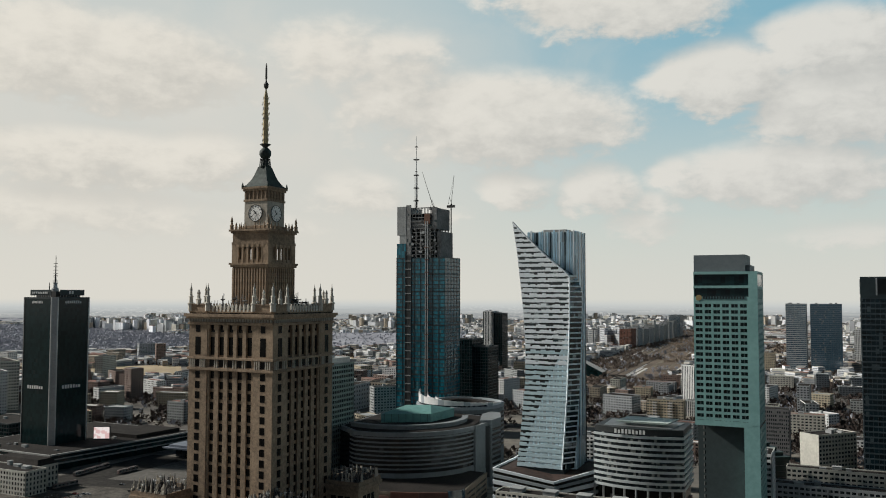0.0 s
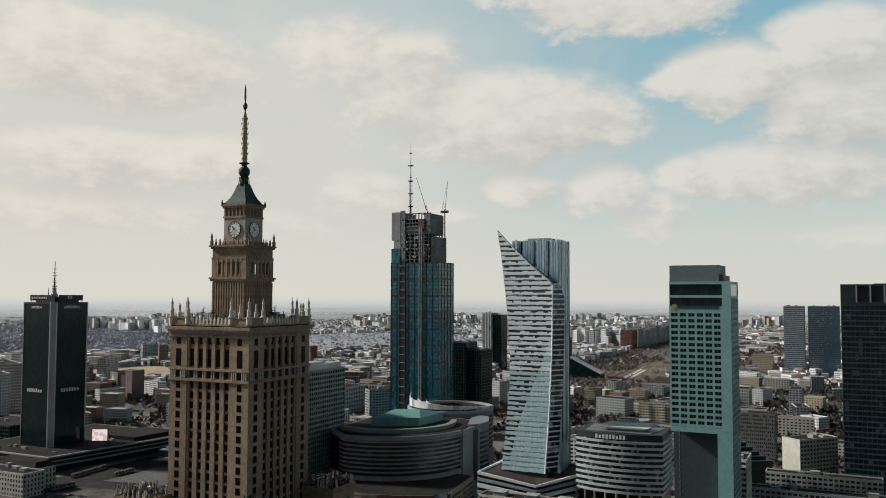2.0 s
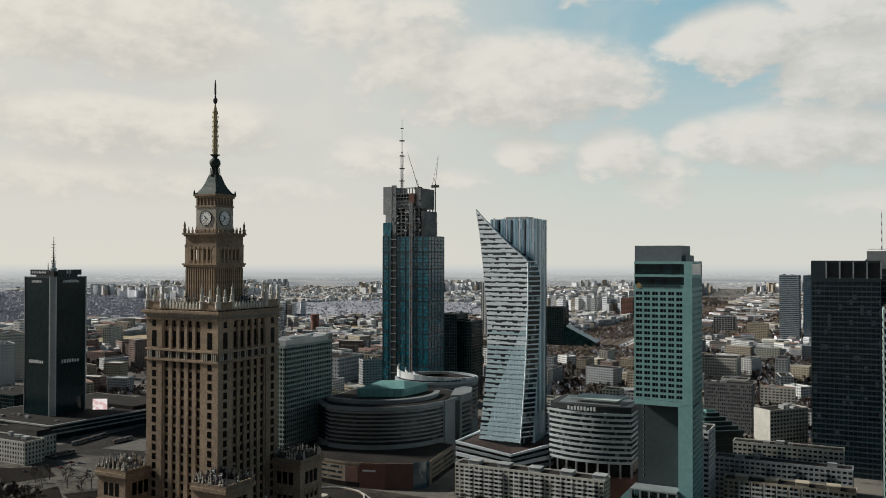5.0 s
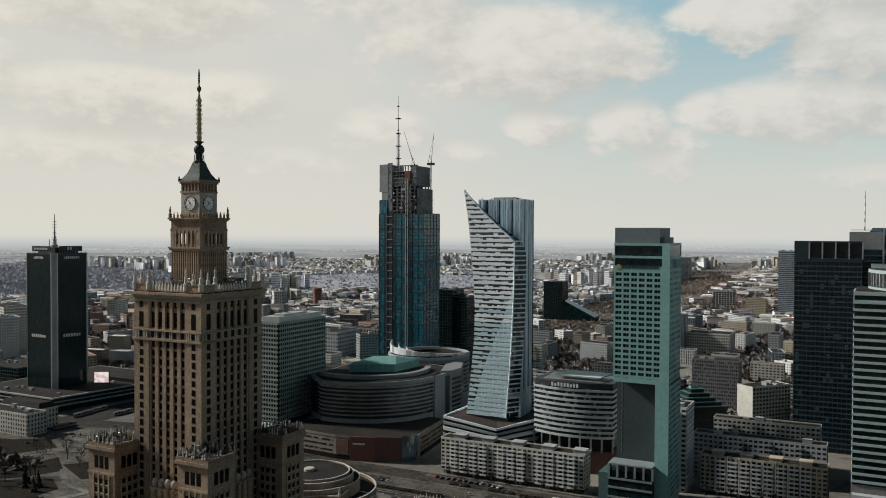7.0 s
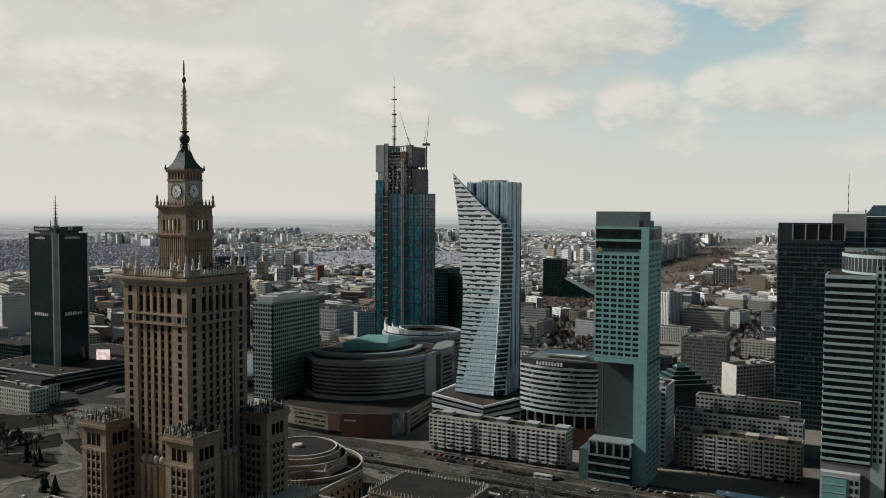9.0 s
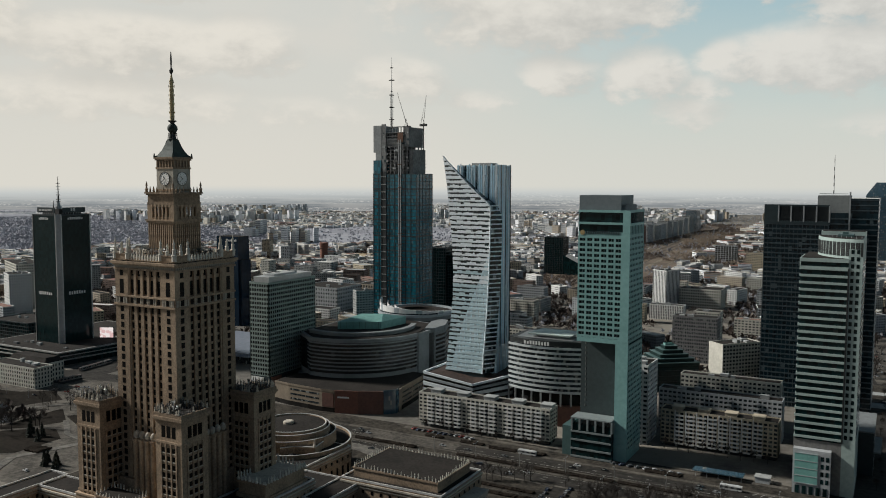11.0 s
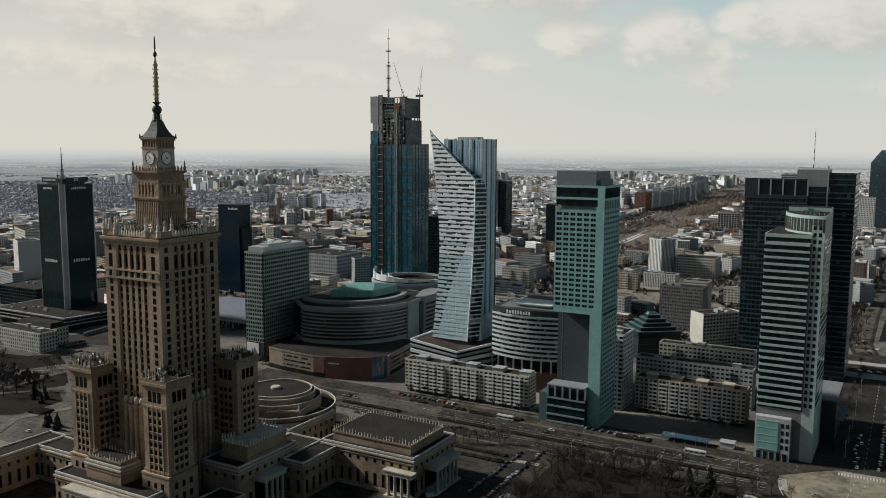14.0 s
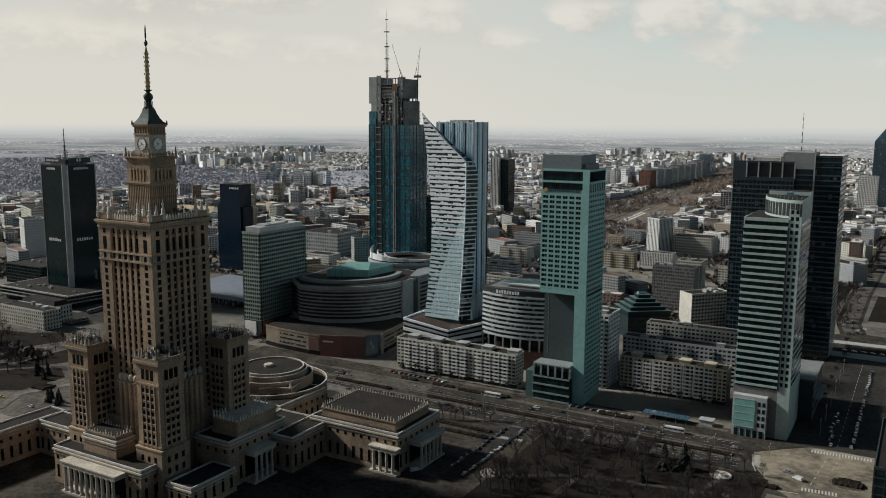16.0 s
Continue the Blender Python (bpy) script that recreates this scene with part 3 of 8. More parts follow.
for x0, y0, turn in ((-69, 398, 4), (99, 471.2, 3), (101, 412.6, 6), (75, 432, 100)):
    z = thing("zebra_crossing", x0, y0, "worn white zebra crossing stripes", "road marking", 0.11, turn, kind="structure")
    stripe = Geo().box(-0.4, 0.4, -2.2, 2.2, 0, 0.015).mesh("stripe", PAINT_LINE)
    for i in range(20 if y0 > 470 else 11):
        piece("stripe", stripe, z, i * 1.6, 0, 0)

# ---- the palace tower ----
PX, PY = -204.8, 265.0
palace = thing("palace_tower", PX, PY, "tall brown sandstone palace tower with clocks and a spire", "skyscraper")
HALF, CORE, PAV = 19.3, 18.2, 8.6
Z0, ZB, ZF, ZC = 12.0, 117.0, 121.5, 137.0
part("core", Geo().box(-CORE, CORE, -CORE, CORE, 0, 138), STONE, palace)
pav = Geo().box(-PAV / 2, PAV / 2, -PAV / 2, PAV / 2, 0, 138).mesh("corner_pavilion", STONE)
for sx in (-1, 1):
    for sy in (-1, 1):
        piece("corner_pavilion", pav, palace, sx * (HALF - PAV / 2), sy * (HALF - PAV / 2), 0)
pier = Geo().box(-1.05, 1.05, -0.75, 0, Z0, ZB).mesh("pier", STONE)
pier_top = Geo().box(-0.8, 0.8, -0.9, 0, ZF, 133.2).box(-1.1, 1.1, -1.05, 0, 131.6, 133.2).mesh("pilaster", STONE)
mid = 2 * (HALF - PAV)
bay = mid / 5
pane = Geo().box(-1.05, 1.05, -0.06, 0.02, 0, 2.55).box(-0.04, 0.04, -0.1, 0, 0, 2.55).mesh("window", WINDOW)
sill = Geo().box(-1.0, 1.0, -0.12, 0, -1.1, -0.1).mesh("spandrel", STONE)
tall = Geo().box(-1.25, 1.25, -0.06, 0.02, 0, 6.6).mesh("tall_window", WINDOW)
FLOOR = 3.82
floors = int((ZB - 24) / FLOOR)
for k in range(4):
    a = radians(90 * k)

    def put(name, mesh, x, y, z):
        return piece(name, mesh, palace, x * math.cos(a) - y * math.sin(a), x * math.sin(a) + y * math.cos(a), z, 90 * k)
    seen = k in (0, 1)
    rest = Geo()
    for i in range(6):
        put("pier", pier, -mid / 2 + i * bay, -CORE, 0)
        put("pilaster", pier_top, -mid / 2 + i * bay, -CORE, 0)
    cols = [(-mid / 2 + (i + 0.5) * bay, -CORE) for i in range(5)] + [(s * (HALF - PAV / 2), -HALF) for s in (-1, 1)]
    for x, y in cols:
        for j in range(floors):
            z = ZB - 3.4 - j * FLOOR
            if seen and z > 40:
                put("window", pane, x, y, z)
                if y == -CORE:
                    put("spandrel", sill, x, y, z)
            else:
                c, s = math.cos(a), math.sin(a)
                rest.prism([(px * c - py * s, px * s + py * c) for px, py in ((x - 0.95, y - 0.06), (x + 0.95, y - 0.06), (x + 0.95, y + 0.02), (x - 0.95, y + 0.02))], z, z + 2.15)
        put("window", pane, x, min(y, -HALF + 0.35), 117.9)
        put("tall_window", tall, x, y, 122.2)
        put("window", pane, x, y, 130.6)
    part("lower_windows", rest, WINDOW, palace, kind="stuff")
    # fluted band under the upper storey
    flute = Geo().box(-0.22, 0.22, -0.35, 0, 117.6, 120.6).mesh("flute", STONE_PALE)
    for s in (-1, 1):
        for i in range(8):
            if abs(i - 3.5) > 1.2:
                put("flute", flute, s * (HALF - PAV / 2) + (i - 3.5) * 0.95, -HALF, 0)
    for i in range(4):
        for q in (-0.5, 0.5):
            put("flute", flute, -mid / 2 + (i + 1) * bay + q * 1.1, -HALF + 0.3, 0)


def belt(z0, z1, h, mat=STONE, name="cornice"):
    """A moulding round the tower that follows the corner pavilions."""
    return part(name, Geo().box(-h, h, -h, h, z0, z1), mat, palace)


belt(117.5, 120.7, HALF - 0.35, name="fluted_band")
belt(116.6, 117.5, HALF + 0.5)
belt(120.7, 121.5, HALF + 0.45)
belt(133.4, 134.2, HALF + 0.5)
belt(135.6, 136.3, HALF + 0.9)
belt(136.3, 137.4, HALF + 1.5)
dentil = Geo().box(-0.3, 0.3, -0.6, 0, 134.4, 135.6).mesh("dentil", STONE_PALE)
for k in range(4):
    a = radians(90 * k)
    for i in range(31):
        x, y = (i - 15) * 1.25, -HALF - 0.1
        piece("dentil", dentil, palace, x * math.cos(a) - y * math.sin(a), x * math.sin(a) + y * math.cos(a), 0, 90 * k)
part("terrace", Geo().box(-HALF, HALF, -HALF, HALF, 137.4, 137.8), ROOF_DARK, palace)
# parapet with merlons, corner blocks and pinnacles
PINNACLE = material("washed_pale_stone", (0.66, 0.62, 0.54), (0.46, 0.43, 0.37), 0.8, 0.1, 0.9)
merlon = Geo().box(-0.42, 0.42, -0.35, 0.35, 0, 1.9).turned([(0.5, 1.9), (0.28, 2.6), (0.1, 3.0)], 4, 0, 0, math.pi / 4).mesh("merlon", PINNACLE)
pinnacle = Geo().turned([(1.05, 0), (1.05, 2.4), (1.3, 2.5), (1.3, 3.0), (0.8, 3.1), (0.75, 5.2), (0.95, 5.4), (0.5, 5.8), (0.42, 7.6), (0.6, 7.9), (0.15, 9.2), (0.05, 10.4)], 8).mesh("pinnacle", PINNACLE)
low_pin = Geo().turned([(0.8, 0), (0.8, 1.8), (1.0, 1.9), (0.5, 2.4), (0.42, 4.0), (0.6, 4.2), (0.1, 5.6)], 8).mesh("pinnacle", PINNACLE)
wallm = Geo().box(-mid / 2, mid / 2, -0.3, 0.3, 0, 1.1).mesh("parapet", STONE)
cornm = Geo().box(-PAV / 2, PAV / 2, -0.4, 0.4, 0, 3.2).box(-PAV / 2 - 0.2, PAV / 2 + 0.2, -0.6, 0.6, 2.8, 3.3).mesh("parapet_block", STONE)
for k in range(4):
    a = radians(90 * k)

    def put(name, mesh, x, y, z):
        return piece(name, mesh, palace, x * math.cos(a) - y * math.sin(a), x * math.sin(a) + y * math.cos(a), z, 90 * k)
    put("parapet", wallm, 0, -HALF + 0.2, 137.8)
    for i in range(12):
        put("merlon", merlon, -mid / 2 + (i + 0.5) * mid / 12, -HALF + 0.2, 138.2)
    for s in (-1, 1):
        put("parapet_block", cornm, s * (HALF - PAV / 2), -HALF + 0.2, 137.8)
        put("pinnacle", pinnacle, s * (HALF - PAV), -HALF + 0.2, 138.4)
        put("pinnacle", low_pin, s * (HALF - PAV / 2), -HALF + 0.2, 140.8)
    put("pinnacle", pinnacle, HALF - 0.3, -HALF + 0.3, 138.4)
# aerials and dishes on the terrace
r = random.Random(5)
for i in range(46):
    a, d = r.uniform(0, 6.283), r.uniform(11.5, 16.5)
    x, y, h = d * math.cos(a), d * math.sin(a), r.uniform(3, 8)
    gg = Geo().rod((x, y, 137.8), (x, y, 137.8 + h), 0.16, 0.1)
    for q in range(r.randint(1, 3)):
        zz, e = 137.8 + h * r.uniform(0.5, 0.98), r.uniform(0.6, 1.6)
        gg.rod((x - e * math.cos(a * 3), y - e * math.sin(a * 3), zz), (x + e * math.cos(a * 3), y + e * math.sin(a * 3), zz), 0.1)
    if i % 3 == 0:
        gg.turned([(0.1, 137.8 + h * 0.6), (0.9, 137.8 + h * 0.7), (0.95, 137.8 + h * 0.72), (0.2, 137.8 + h * 0.75)], 8, x, y)
    part("aerial", gg, IRON if i % 2 else METAL, palace)

thicket = Geo()
for i in range(90):
    a, d = r.uniform(0, 6.283), r.uniform(10.5, 18.4)
    x, y, h = max(-18.2, min(18.2, d * 1.25 * math.cos(a))), max(-18.2, min(18.2, d * 1.25 * math.sin(a))), r.uniform(1.5, 5.0)
    thicket.rod((x, y, 137.8), (x, y, 137.8 + h), r.uniform(0.12, 0.3), 0.06, 5)
    if i % 3 == 0:
        thicket.box(x - 0.6, x + 0.6, y - 0.25, y + 0.25, 137.8 + h * 0.4, 137.8 + h * 0.75)
part("aerial_cluster", thicket, IRON, palace, "thicket of dark aerials on the terrace", kind="stuff")

# upper tiers
T3, T2, CL = 8.3, 8.6, 5.4
part("tier", Geo().box(-T3, T3, -T3, T3, 137.8, 155.6), STONE, palace)
part("tier", Geo().box(-3.4, 3.4, -3.4, 3.4, 155.6, 164.0).box(-T2 + 1.4, T2 - 1.4, -T2 + 1.4, T2 - 1.4, 164.0, 168), STONE, palace)
for z0, z1, h in ((155.0, 155.9, T2 + 0.4), (155.9, 156.6, T2 + 0.8), (163.6, 164.6, T2 + 0.1), (164.6, 168.0, T2 - 0.2), (168.0, 168.7, T2 + 0.4), (168.7, 169.4, T2 + 0.9)):
    belt(z0, z1, h)
rib = Geo().box(-0.3, 0.3, -0.6, 0, 138, 154.6).mesh("rib", STONE)
col = Geo().box(-0.42, 0.42, 0, 0.9, 156.6, 163.6).box(-0.6, 0.6, -0.1, 1.0, 162.6, 163.6).mesh("arcade_pier", STONE)
arch = Geo().box(-0.7, 0.7, 0.2, 0.5, 156.6, 157.9).box(-0.7, 0.7, 0.1, 0.7, 162.5, 163.6).mesh("arcade_balustrade", STONE)
ccol = Geo().box(-1.15, 1.5, -1.5, 1.15, 156.6, 164).mesh("arcade_corner", STONE)
spike = Geo().turned([(0.7, 0), (0.7, 1.4), (0.9, 1.5), (0.45, 2.0), (0.4, 3.0), (0.55, 3.2), (0.05, 5.2)], 8).mesh("pinnacle", STONE)
small = Geo().turned([(0.42, 0), (0.42, 0.9), (0.55, 1.0), (0.3, 1.4), (0.05, 2.8)], 6).mesh("finial", STONE)
face = Geo().turned([(3.05, 0), (3.05, 0.15)], 40).mesh("clock_dial", ENAMEL)
rim = Geo().ring(0, 0, 3.05, 3.25, 0, 0.3, 40).mesh("clock_rim", BLACK)
tick = Geo().box(-0.1, 0.1, 2.2, 2.75, 0.15, 0.22).mesh("clock_mark", BLACK)
hour = Geo().box(-0.16, 0.16, -0.5, 1.5, 0.24, 0.3).mesh("hour_hand", BLACK)
minute = Geo().box(-0.11, 0.11, -0.6, 2.4, 0.32, 0.38).mesh("minute_hand", BLACK)
for k in range(4):
    a = radians(90 * k)

    def put(name, mesh, x, y, z):
        return piece(name, mesh, palace, x * math.cos(a) - y * math.sin(a), x * math.sin(a) + y * math.cos(a), z, 90 * k)
    for i in range(13):
        put("rib", rib, (i - 6) * 1.27, -T3, 0)
    for i in range(6):
        put("arcade_pier", col, (i - 2.5) * 2.35, -T2, 0)
        if i < 5:
            put("arcade_balustrade", arch, (i - 2) * 2.35, -T2, 0)
    put("arcade_corner", ccol, T2 - 1.5, -T2 + 1.5, 0)
    put("pinnacle", spike, T2 + 0.1, -T2 - 0.1, 169.4)
    for i in range(7):
        if abs(i - 3) > 0:
            put("finial", small, (i - 3) * 2.2, -T2 + 0.1, 169.4)
    dial = put("clock", face, 0, -CL - 0.04, 175.8)
    dial.rotation_euler = (radians(90), 0, a)
    for nm, me, turn in [("clock_rim", rim, 0), ("hour_hand", hour, 319), ("minute_hand", minute, 228)] + [("clock_mark", tick, 30 * q) for q in range(12)]:
        o = new(nm, me)
        o.parent = dial
        o.rotation_euler = (0, 0, -radians(turn))
    tagged(dial, "white clock dial with black pointers at twenty to eleven")
part("clock_storey", Geo().box(-CL, CL, -CL, CL, 169.4, 181), STONE_PALE, palace)
for z0, z1, h in ((170, 171, CL + 0.35), (180.4, 181.2, CL + 0.3), (181.2, 184.4, CL - 0.1), (184.4, 185.2, CL + 0.5), (185.2, 186.0, CL + 0.9)):
    belt(z0, z1, h)
pend = Geo().box(-0.35, 0.35, -0.4, 0, 181.2, 184.4).mesh("bracket", STONE)
horn = Geo().turned([(0.5, 0), (0.45, 0.8), (0.15, 2.0)], 6).mesh("finial", COPPER)
for k in range(4):
    a = radians(90 * k)
    for i in range(6):
        x, y = (i - 2.5) * 1.9, -CL + 0.1
        piece("bracket", pend, palace, x * math.cos(a) - y * math.sin(a), x * math.sin(a) + y * math.cos(a), 0, 90 * k)
    x, y = CL + 0.6, -CL - 0.6
    piece("finial", horn, palace, x * math.cos(a) - y * math.sin(a), x * math.sin(a) + y * math.cos(a), 185.8)
q = math.sqrt(2)
part("spire_roof", Geo().turned([(6.2 * q, 186), (5.0 * q, 187.0), (3.7 * q, 189.0), (2.8 * q, 191.2), (2.2 * q, 193.2), (1.9 * q, 194.2)], 4, 0, 0, math.pi / 4), COPPER, palace, "flared green-black copper spire roof")
part("lantern", Geo().turned([(2.4, 194), (2.4, 194.6), (1.5, 194.8), (1.3, 197), (1.6, 197.3)], 8), COPPER, palace)
for k in range(8):
    a = k * math.pi / 4
    part("lantern_post", Geo().rod((2.1 * math.cos(a), 2.1 * math.sin(a), 194.4), (1.8 * math.cos(a), 1.8 * math.sin(a), 197.6), 0.18), IRON, palace)
part("globe", Geo().turned([(0.8, 197.2), (1.8, 198), (2.35, 199.2), (2.3, 200.4), (1.6, 201.4), (0.9, 201.9)], 14), COPPER, palace, "dark ball below the mast", True)
part("mast_platform", Geo().turned([(0.9, 201.9), (1.3, 202.6), (2.1, 203.0), (2.1, 203.3), (0.8, 203.4)], 12), IRON, palace)
part("mast", Geo().turned([(1.05, 203.3), (1.0, 214), (0.85, 222), (0.35, 224.5)], 8), MAST_YELLOW, palace, "ochre steel aerial mast")
for i in range(9):
    z, e = 205 + i * 2.05, 1.8 if i % 2 else 1.4
    part("mast_arm", Geo().rod((-e, 0, z), (e, 0, z), 0.1).rod((0, -e, z), (0, e, z), 0.1).rod((-e, 0, z - 0.6), (-e, 0, z + 0.6), 0.1).rod((e, 0, z - 0.6), (e, 0, z + 0.6), 0.1).rod((0, -e, z - 0.6), (0, -e, z + 0.6), 0.1).rod((0, e, z - 0.6), (0, e, z + 0.6), 0.1), MAST_YELLOW if i % 2 else IRON, palace)
part("mast_ball", Geo().turned([(0.3, 225), (0.9, 226), (0.95, 227), (0.4, 228), (0.3, 228.2)], 10), IRON, palace)
part("mast_tip", Geo().turned([(0.3, 224), (0.3, 229), (0.45, 229.5), (0.4, 233.5), (0.15, 235.5)], 6), IRON, palace)

# four corner towers
CT, CZ = 7.9, 70.0
ct_pane = Geo().box(-0.98, 0.98, -0.05, 0.03, 0, 2.05).mesh("window", WINDOW)
ct_log = Geo().box(-1.15, 1.15, -0.05, 0.03, 0, 5.2).mesh("loggia_opening", WINDOW)
ct_pier = Geo().box(-0.42, 0.42, -0.42, 0, 20, 57.5).mesh("pier", STONE)
ct_stat = Geo().turned([(0.5, 0), (0.45, 0.7), (0.22, 0.8), (0.35, 1.5), (0.2, 2.2), (0.05, 2.5)], 6).mesh("finial", STONE_PALE)
for sx, sy in ((-1, -1), (1, -1), (1, 1), (-1, 1)):
    t = part("corner_tower", Geo().box(-CT, CT, -CT, CT, -1.6, CZ - 1), STONE, palace, "square stone corner tower with rooftop figures and scaffolds")
    t.matrix_basis = pose(sx * 26.0, sy * 23.4, 1.6)
    for z0, z1, h in ((57.6, 58.6, 0.35), (67.4, 68.2, 0.4), (68.2, 69.6, 1.0), (26.4, 27.2, 0.35)):
        part("moulding", Geo().box(-CT - h, CT + h, -CT - h, CT + h, z0, z1), STONE, t)
    part("plinth", Geo().box(-CT - 1.2, CT + 1.2, -CT - 1.2, CT + 1.2, -1.6, 24.6).box(-CT - 1.5, CT + 1.5, -CT - 1.5, CT + 1.5, 24.6, 25.4), STONE, t)
    pr = Geo()
    for s in (-1, 1):
        pr.box(-CT - 0.6, CT + 0.6, s * (CT + 0.2) - 0.3, s * (CT + 0.2) + 0.3, 69.6, 71.2).box(s * (CT + 0.2) - 0.3, s * (CT + 0.2) + 0.3, -CT - 0.1, CT + 0.1, 69.6, 71.2)
    part("parapet", pr, STONE, t)
    part("roof", Geo().box(-CT, CT, -CT, CT, 69.6, 69.9), ROOF_DARK, t)
    for k in range(2):
        a = radians(90 * k)

        def put(name, mesh, x, y, z):
            return piece(name, mesh, t, x * math.cos(a) - y * math.sin(a), x * math.sin(a) + y * math.cos(a), z, 90 * k)
        for i in range(3):
            x = (i - 1) * 3.1
            put("loggia_opening", ct_log, x, -CT, 60.2)
            for j in range(9):
                put("window", ct_pane, x, -CT, 53.6 - j * FLOOR)
        for i in range(4):
            put("pier", ct_pier, (i - 1.5) * 3.1, -CT, 0)
        ledge, low = Geo(), Geo()
        for i in range(3):
            for j in range(9):
                ledge.prism([(px * math.cos(a) - py * math.sin(a), px * math.sin(a) + py * math.cos(a)) for px, py in (((i - 1) * 3.1 - 1.1, -CT - 0.28), ((i - 1) * 3.1 + 1.1, -CT - 0.28), ((i - 1) * 3.1 + 1.1, -CT), ((i - 1) * 3.1 - 1.1, -CT))], 53.1 - j * FLOOR, 53.5 - j * FLOOR)
            for z0, z1 in ((4.0, 9.0), (12.5, 15.5), (18.5, 21.5)):
                low.prism([(px * math.cos(a) - py * math.sin(a), px * math.sin(a) + py * math.cos(a)) for px, py in (((i - 1) * 4.6 - 0.9, -CT - 1.26), ((i - 1) * 4.6 + 0.9, -CT - 1.26), ((i - 1) * 4.6 + 0.9, -CT - 1.1), ((i - 1) * 4.6 - 0.9, -CT - 1.1))], z0, z1)
        part("sill_course", ledge, STONE_PALE, t, kind="stuff")
        part("plinth_glazing", low, WINDOW, t, kind="stuff")
    r = random.Random(int(sx * 3 + sy + 9))
    for i in range(26):
        e, f = r.uniform(-CT, CT), r.choice((-1, 1)) * (CT + 0.2)
        x, y = (e, f) if i % 2 else (f, e)
        piece("finial", ct_stat, t, x, y, 71.2, 0, (1, 1, r.uniform(0.7, 1.6)))
    crowd = Geo()
    for i in range(70):
        e, f = r.uniform(-CT, CT), r.choice((-1, 1)) * r.uniform(CT - 2.6, CT + 0.1)
        x, y = (e, f) if i % 2 else (f, e)
        h, wide = r.uniform(1.6, 5.2), r.uniform(0.10, 0.42)
        crowd.turned([(wide * 1.2, 69.8), (wide, 69.8 + h * 0.45), (wide * 0.45, 69.8 + h * 0.55), (wide * 0.8, 69.8 + h * 0.75), (0.05, 69.8 + h)], 5, x, y, r.uniform(0, 1))
        if i % 4 == 0:
            crowd.rod((x - 1.1, y, 69.8 + h * 0.7), (x + 1.1, y, 69.8 + h * 0.85), 0.09)
    part("aerial_cluster", crowd, IRON, t, "thicket of dark aerials and posts", kind="stuff")
    for i in range(24):
        x, y, h = r.uniform(-CT + 1, CT - 1), r.uniform(-CT + 1, CT - 1), r.uniform(2, 5.5)
        part("aerial", Geo().rod((x, y, 69.8), (x, y, 69.8 + h), 0.14, 0.1).rod((x - 0.8, y, 69.8 + h * 0.8), (x + 0.8, y, 69.8 + h * 0.8), 0.1).box(x - 0.3, x + 0.3, y - 0.2, y + 0.2, 69.8 + h * 0.6, 69.8 + h * 0.85), (IRON, METAL, STONE_PALE)[i % 3], t)
# lower body between the corner towers, with a bay of three great half-columns
part("lower_body", Geo().box(-21, 21, -21, 21, 0, 34), STONE, palace)
for k in range(2):
    b = part("column_bay", Geo().box(-7.5, 7.5, -23.5, -18, 0, 54).box(-8, 8, -24, -18, 54, 55.2), STONE, palace)
    b.matrix_basis = pose(2.5 if k == 0 else 0, 0, 0, 0, 0, 90 * k)
    for i in range(4):
        part("half_column", Geo().turned([(1.25, 0), (1.2, 54), (1.5, 54.6), (1.5, 55.4)], 14, -5.4 + i * 3.6, -23.6), STONE, b)
        part("urn", Geo().turned([(0.7, 55.2), (1.35, 56.2), (1.5, 57.4), (1.0, 58.6), (0.2, 59.2)], 12, -5.4 + i * 3.6, -23.2), STONE_PALE, b)
# ---- podium wings of the palace ----
hall = thing("round_hall", -216, 365.6, "round stone assembly hall with stepped ring walls", "hall")
for rad, top, roof in ((35.4, 21.3, 19.4), (26.3, 26.3, 25.0), (22.6, 29.0, 27.6), (20.6, 30.3, 0.0)):
    part("ring", Geo().ring(0, 0, rad - 0.8, rad, 0, top - 0.3, 72), STONE, hall, "curved stone wall with a pale coping" if rad > 30 else "")
    part("coping", Geo().ring(0, 0, rad - 0.75, rad - 0.1, top - 0.3, top, 72), COPING, hall)
    if roof:
        inner = {35.4: 26.3, 26.3: 22.6, 22.6: 20.6}[rad]
        part("gallery_roof", Geo().ring(0, 0, inner, rad - 0.8, roof - 3, roof, 72), ROOF_DARK, hall)
part("roof", Geo().turned([(19.8, 0), (19.8, 29.4), (8, 30.0), (0.3, 30.3)], 64), ROOF_DARK, hall)
part("skylight", Geo().turned([(3.2, 29.6), (3.2, 31.4), (2.6, 31.8)], 16, -1, -2), STONE_PALE, hall)
hw = Geo().box(-0.9, 0.9, -0.15, 0.15, 3, 12).mesh("window", WINDOW)
for i in range(40):
    a = 2 * math.pi * i / 40
    piece("window", hw, hall, 35.4 * math.cos(a), 35.4 * math.sin(a), 0, math.degrees(a) + 90)
porch_plan = ((12, -26), (17.3, -19.6), (28.3, -15), (24.5, 2.4), (15, -2), (4, -14))
part("porch", Geo().prism(porch_plan, 0, 23.4), STONE, hall, "stepped stone porch before the drum")
for (xa, ya), (xb, yb) in zip(porch_plan[:3], porch_plan[1:4]):
    part("porch_coping", Geo().rod((xa, ya, 23.6), (xb, yb, 23.6), 0.35), COPING, hall)
for x, y in ((28, -15), (24.6, 2)):
    part("porch_statue", Geo().turned([(0.9, 23.4), (0.9, 24.8), (0.6, 25.0), (0.5, 26.4), (0.35, 27.2), (0.1, 27.8)], 8, x, y), STONE_PALE, hall)
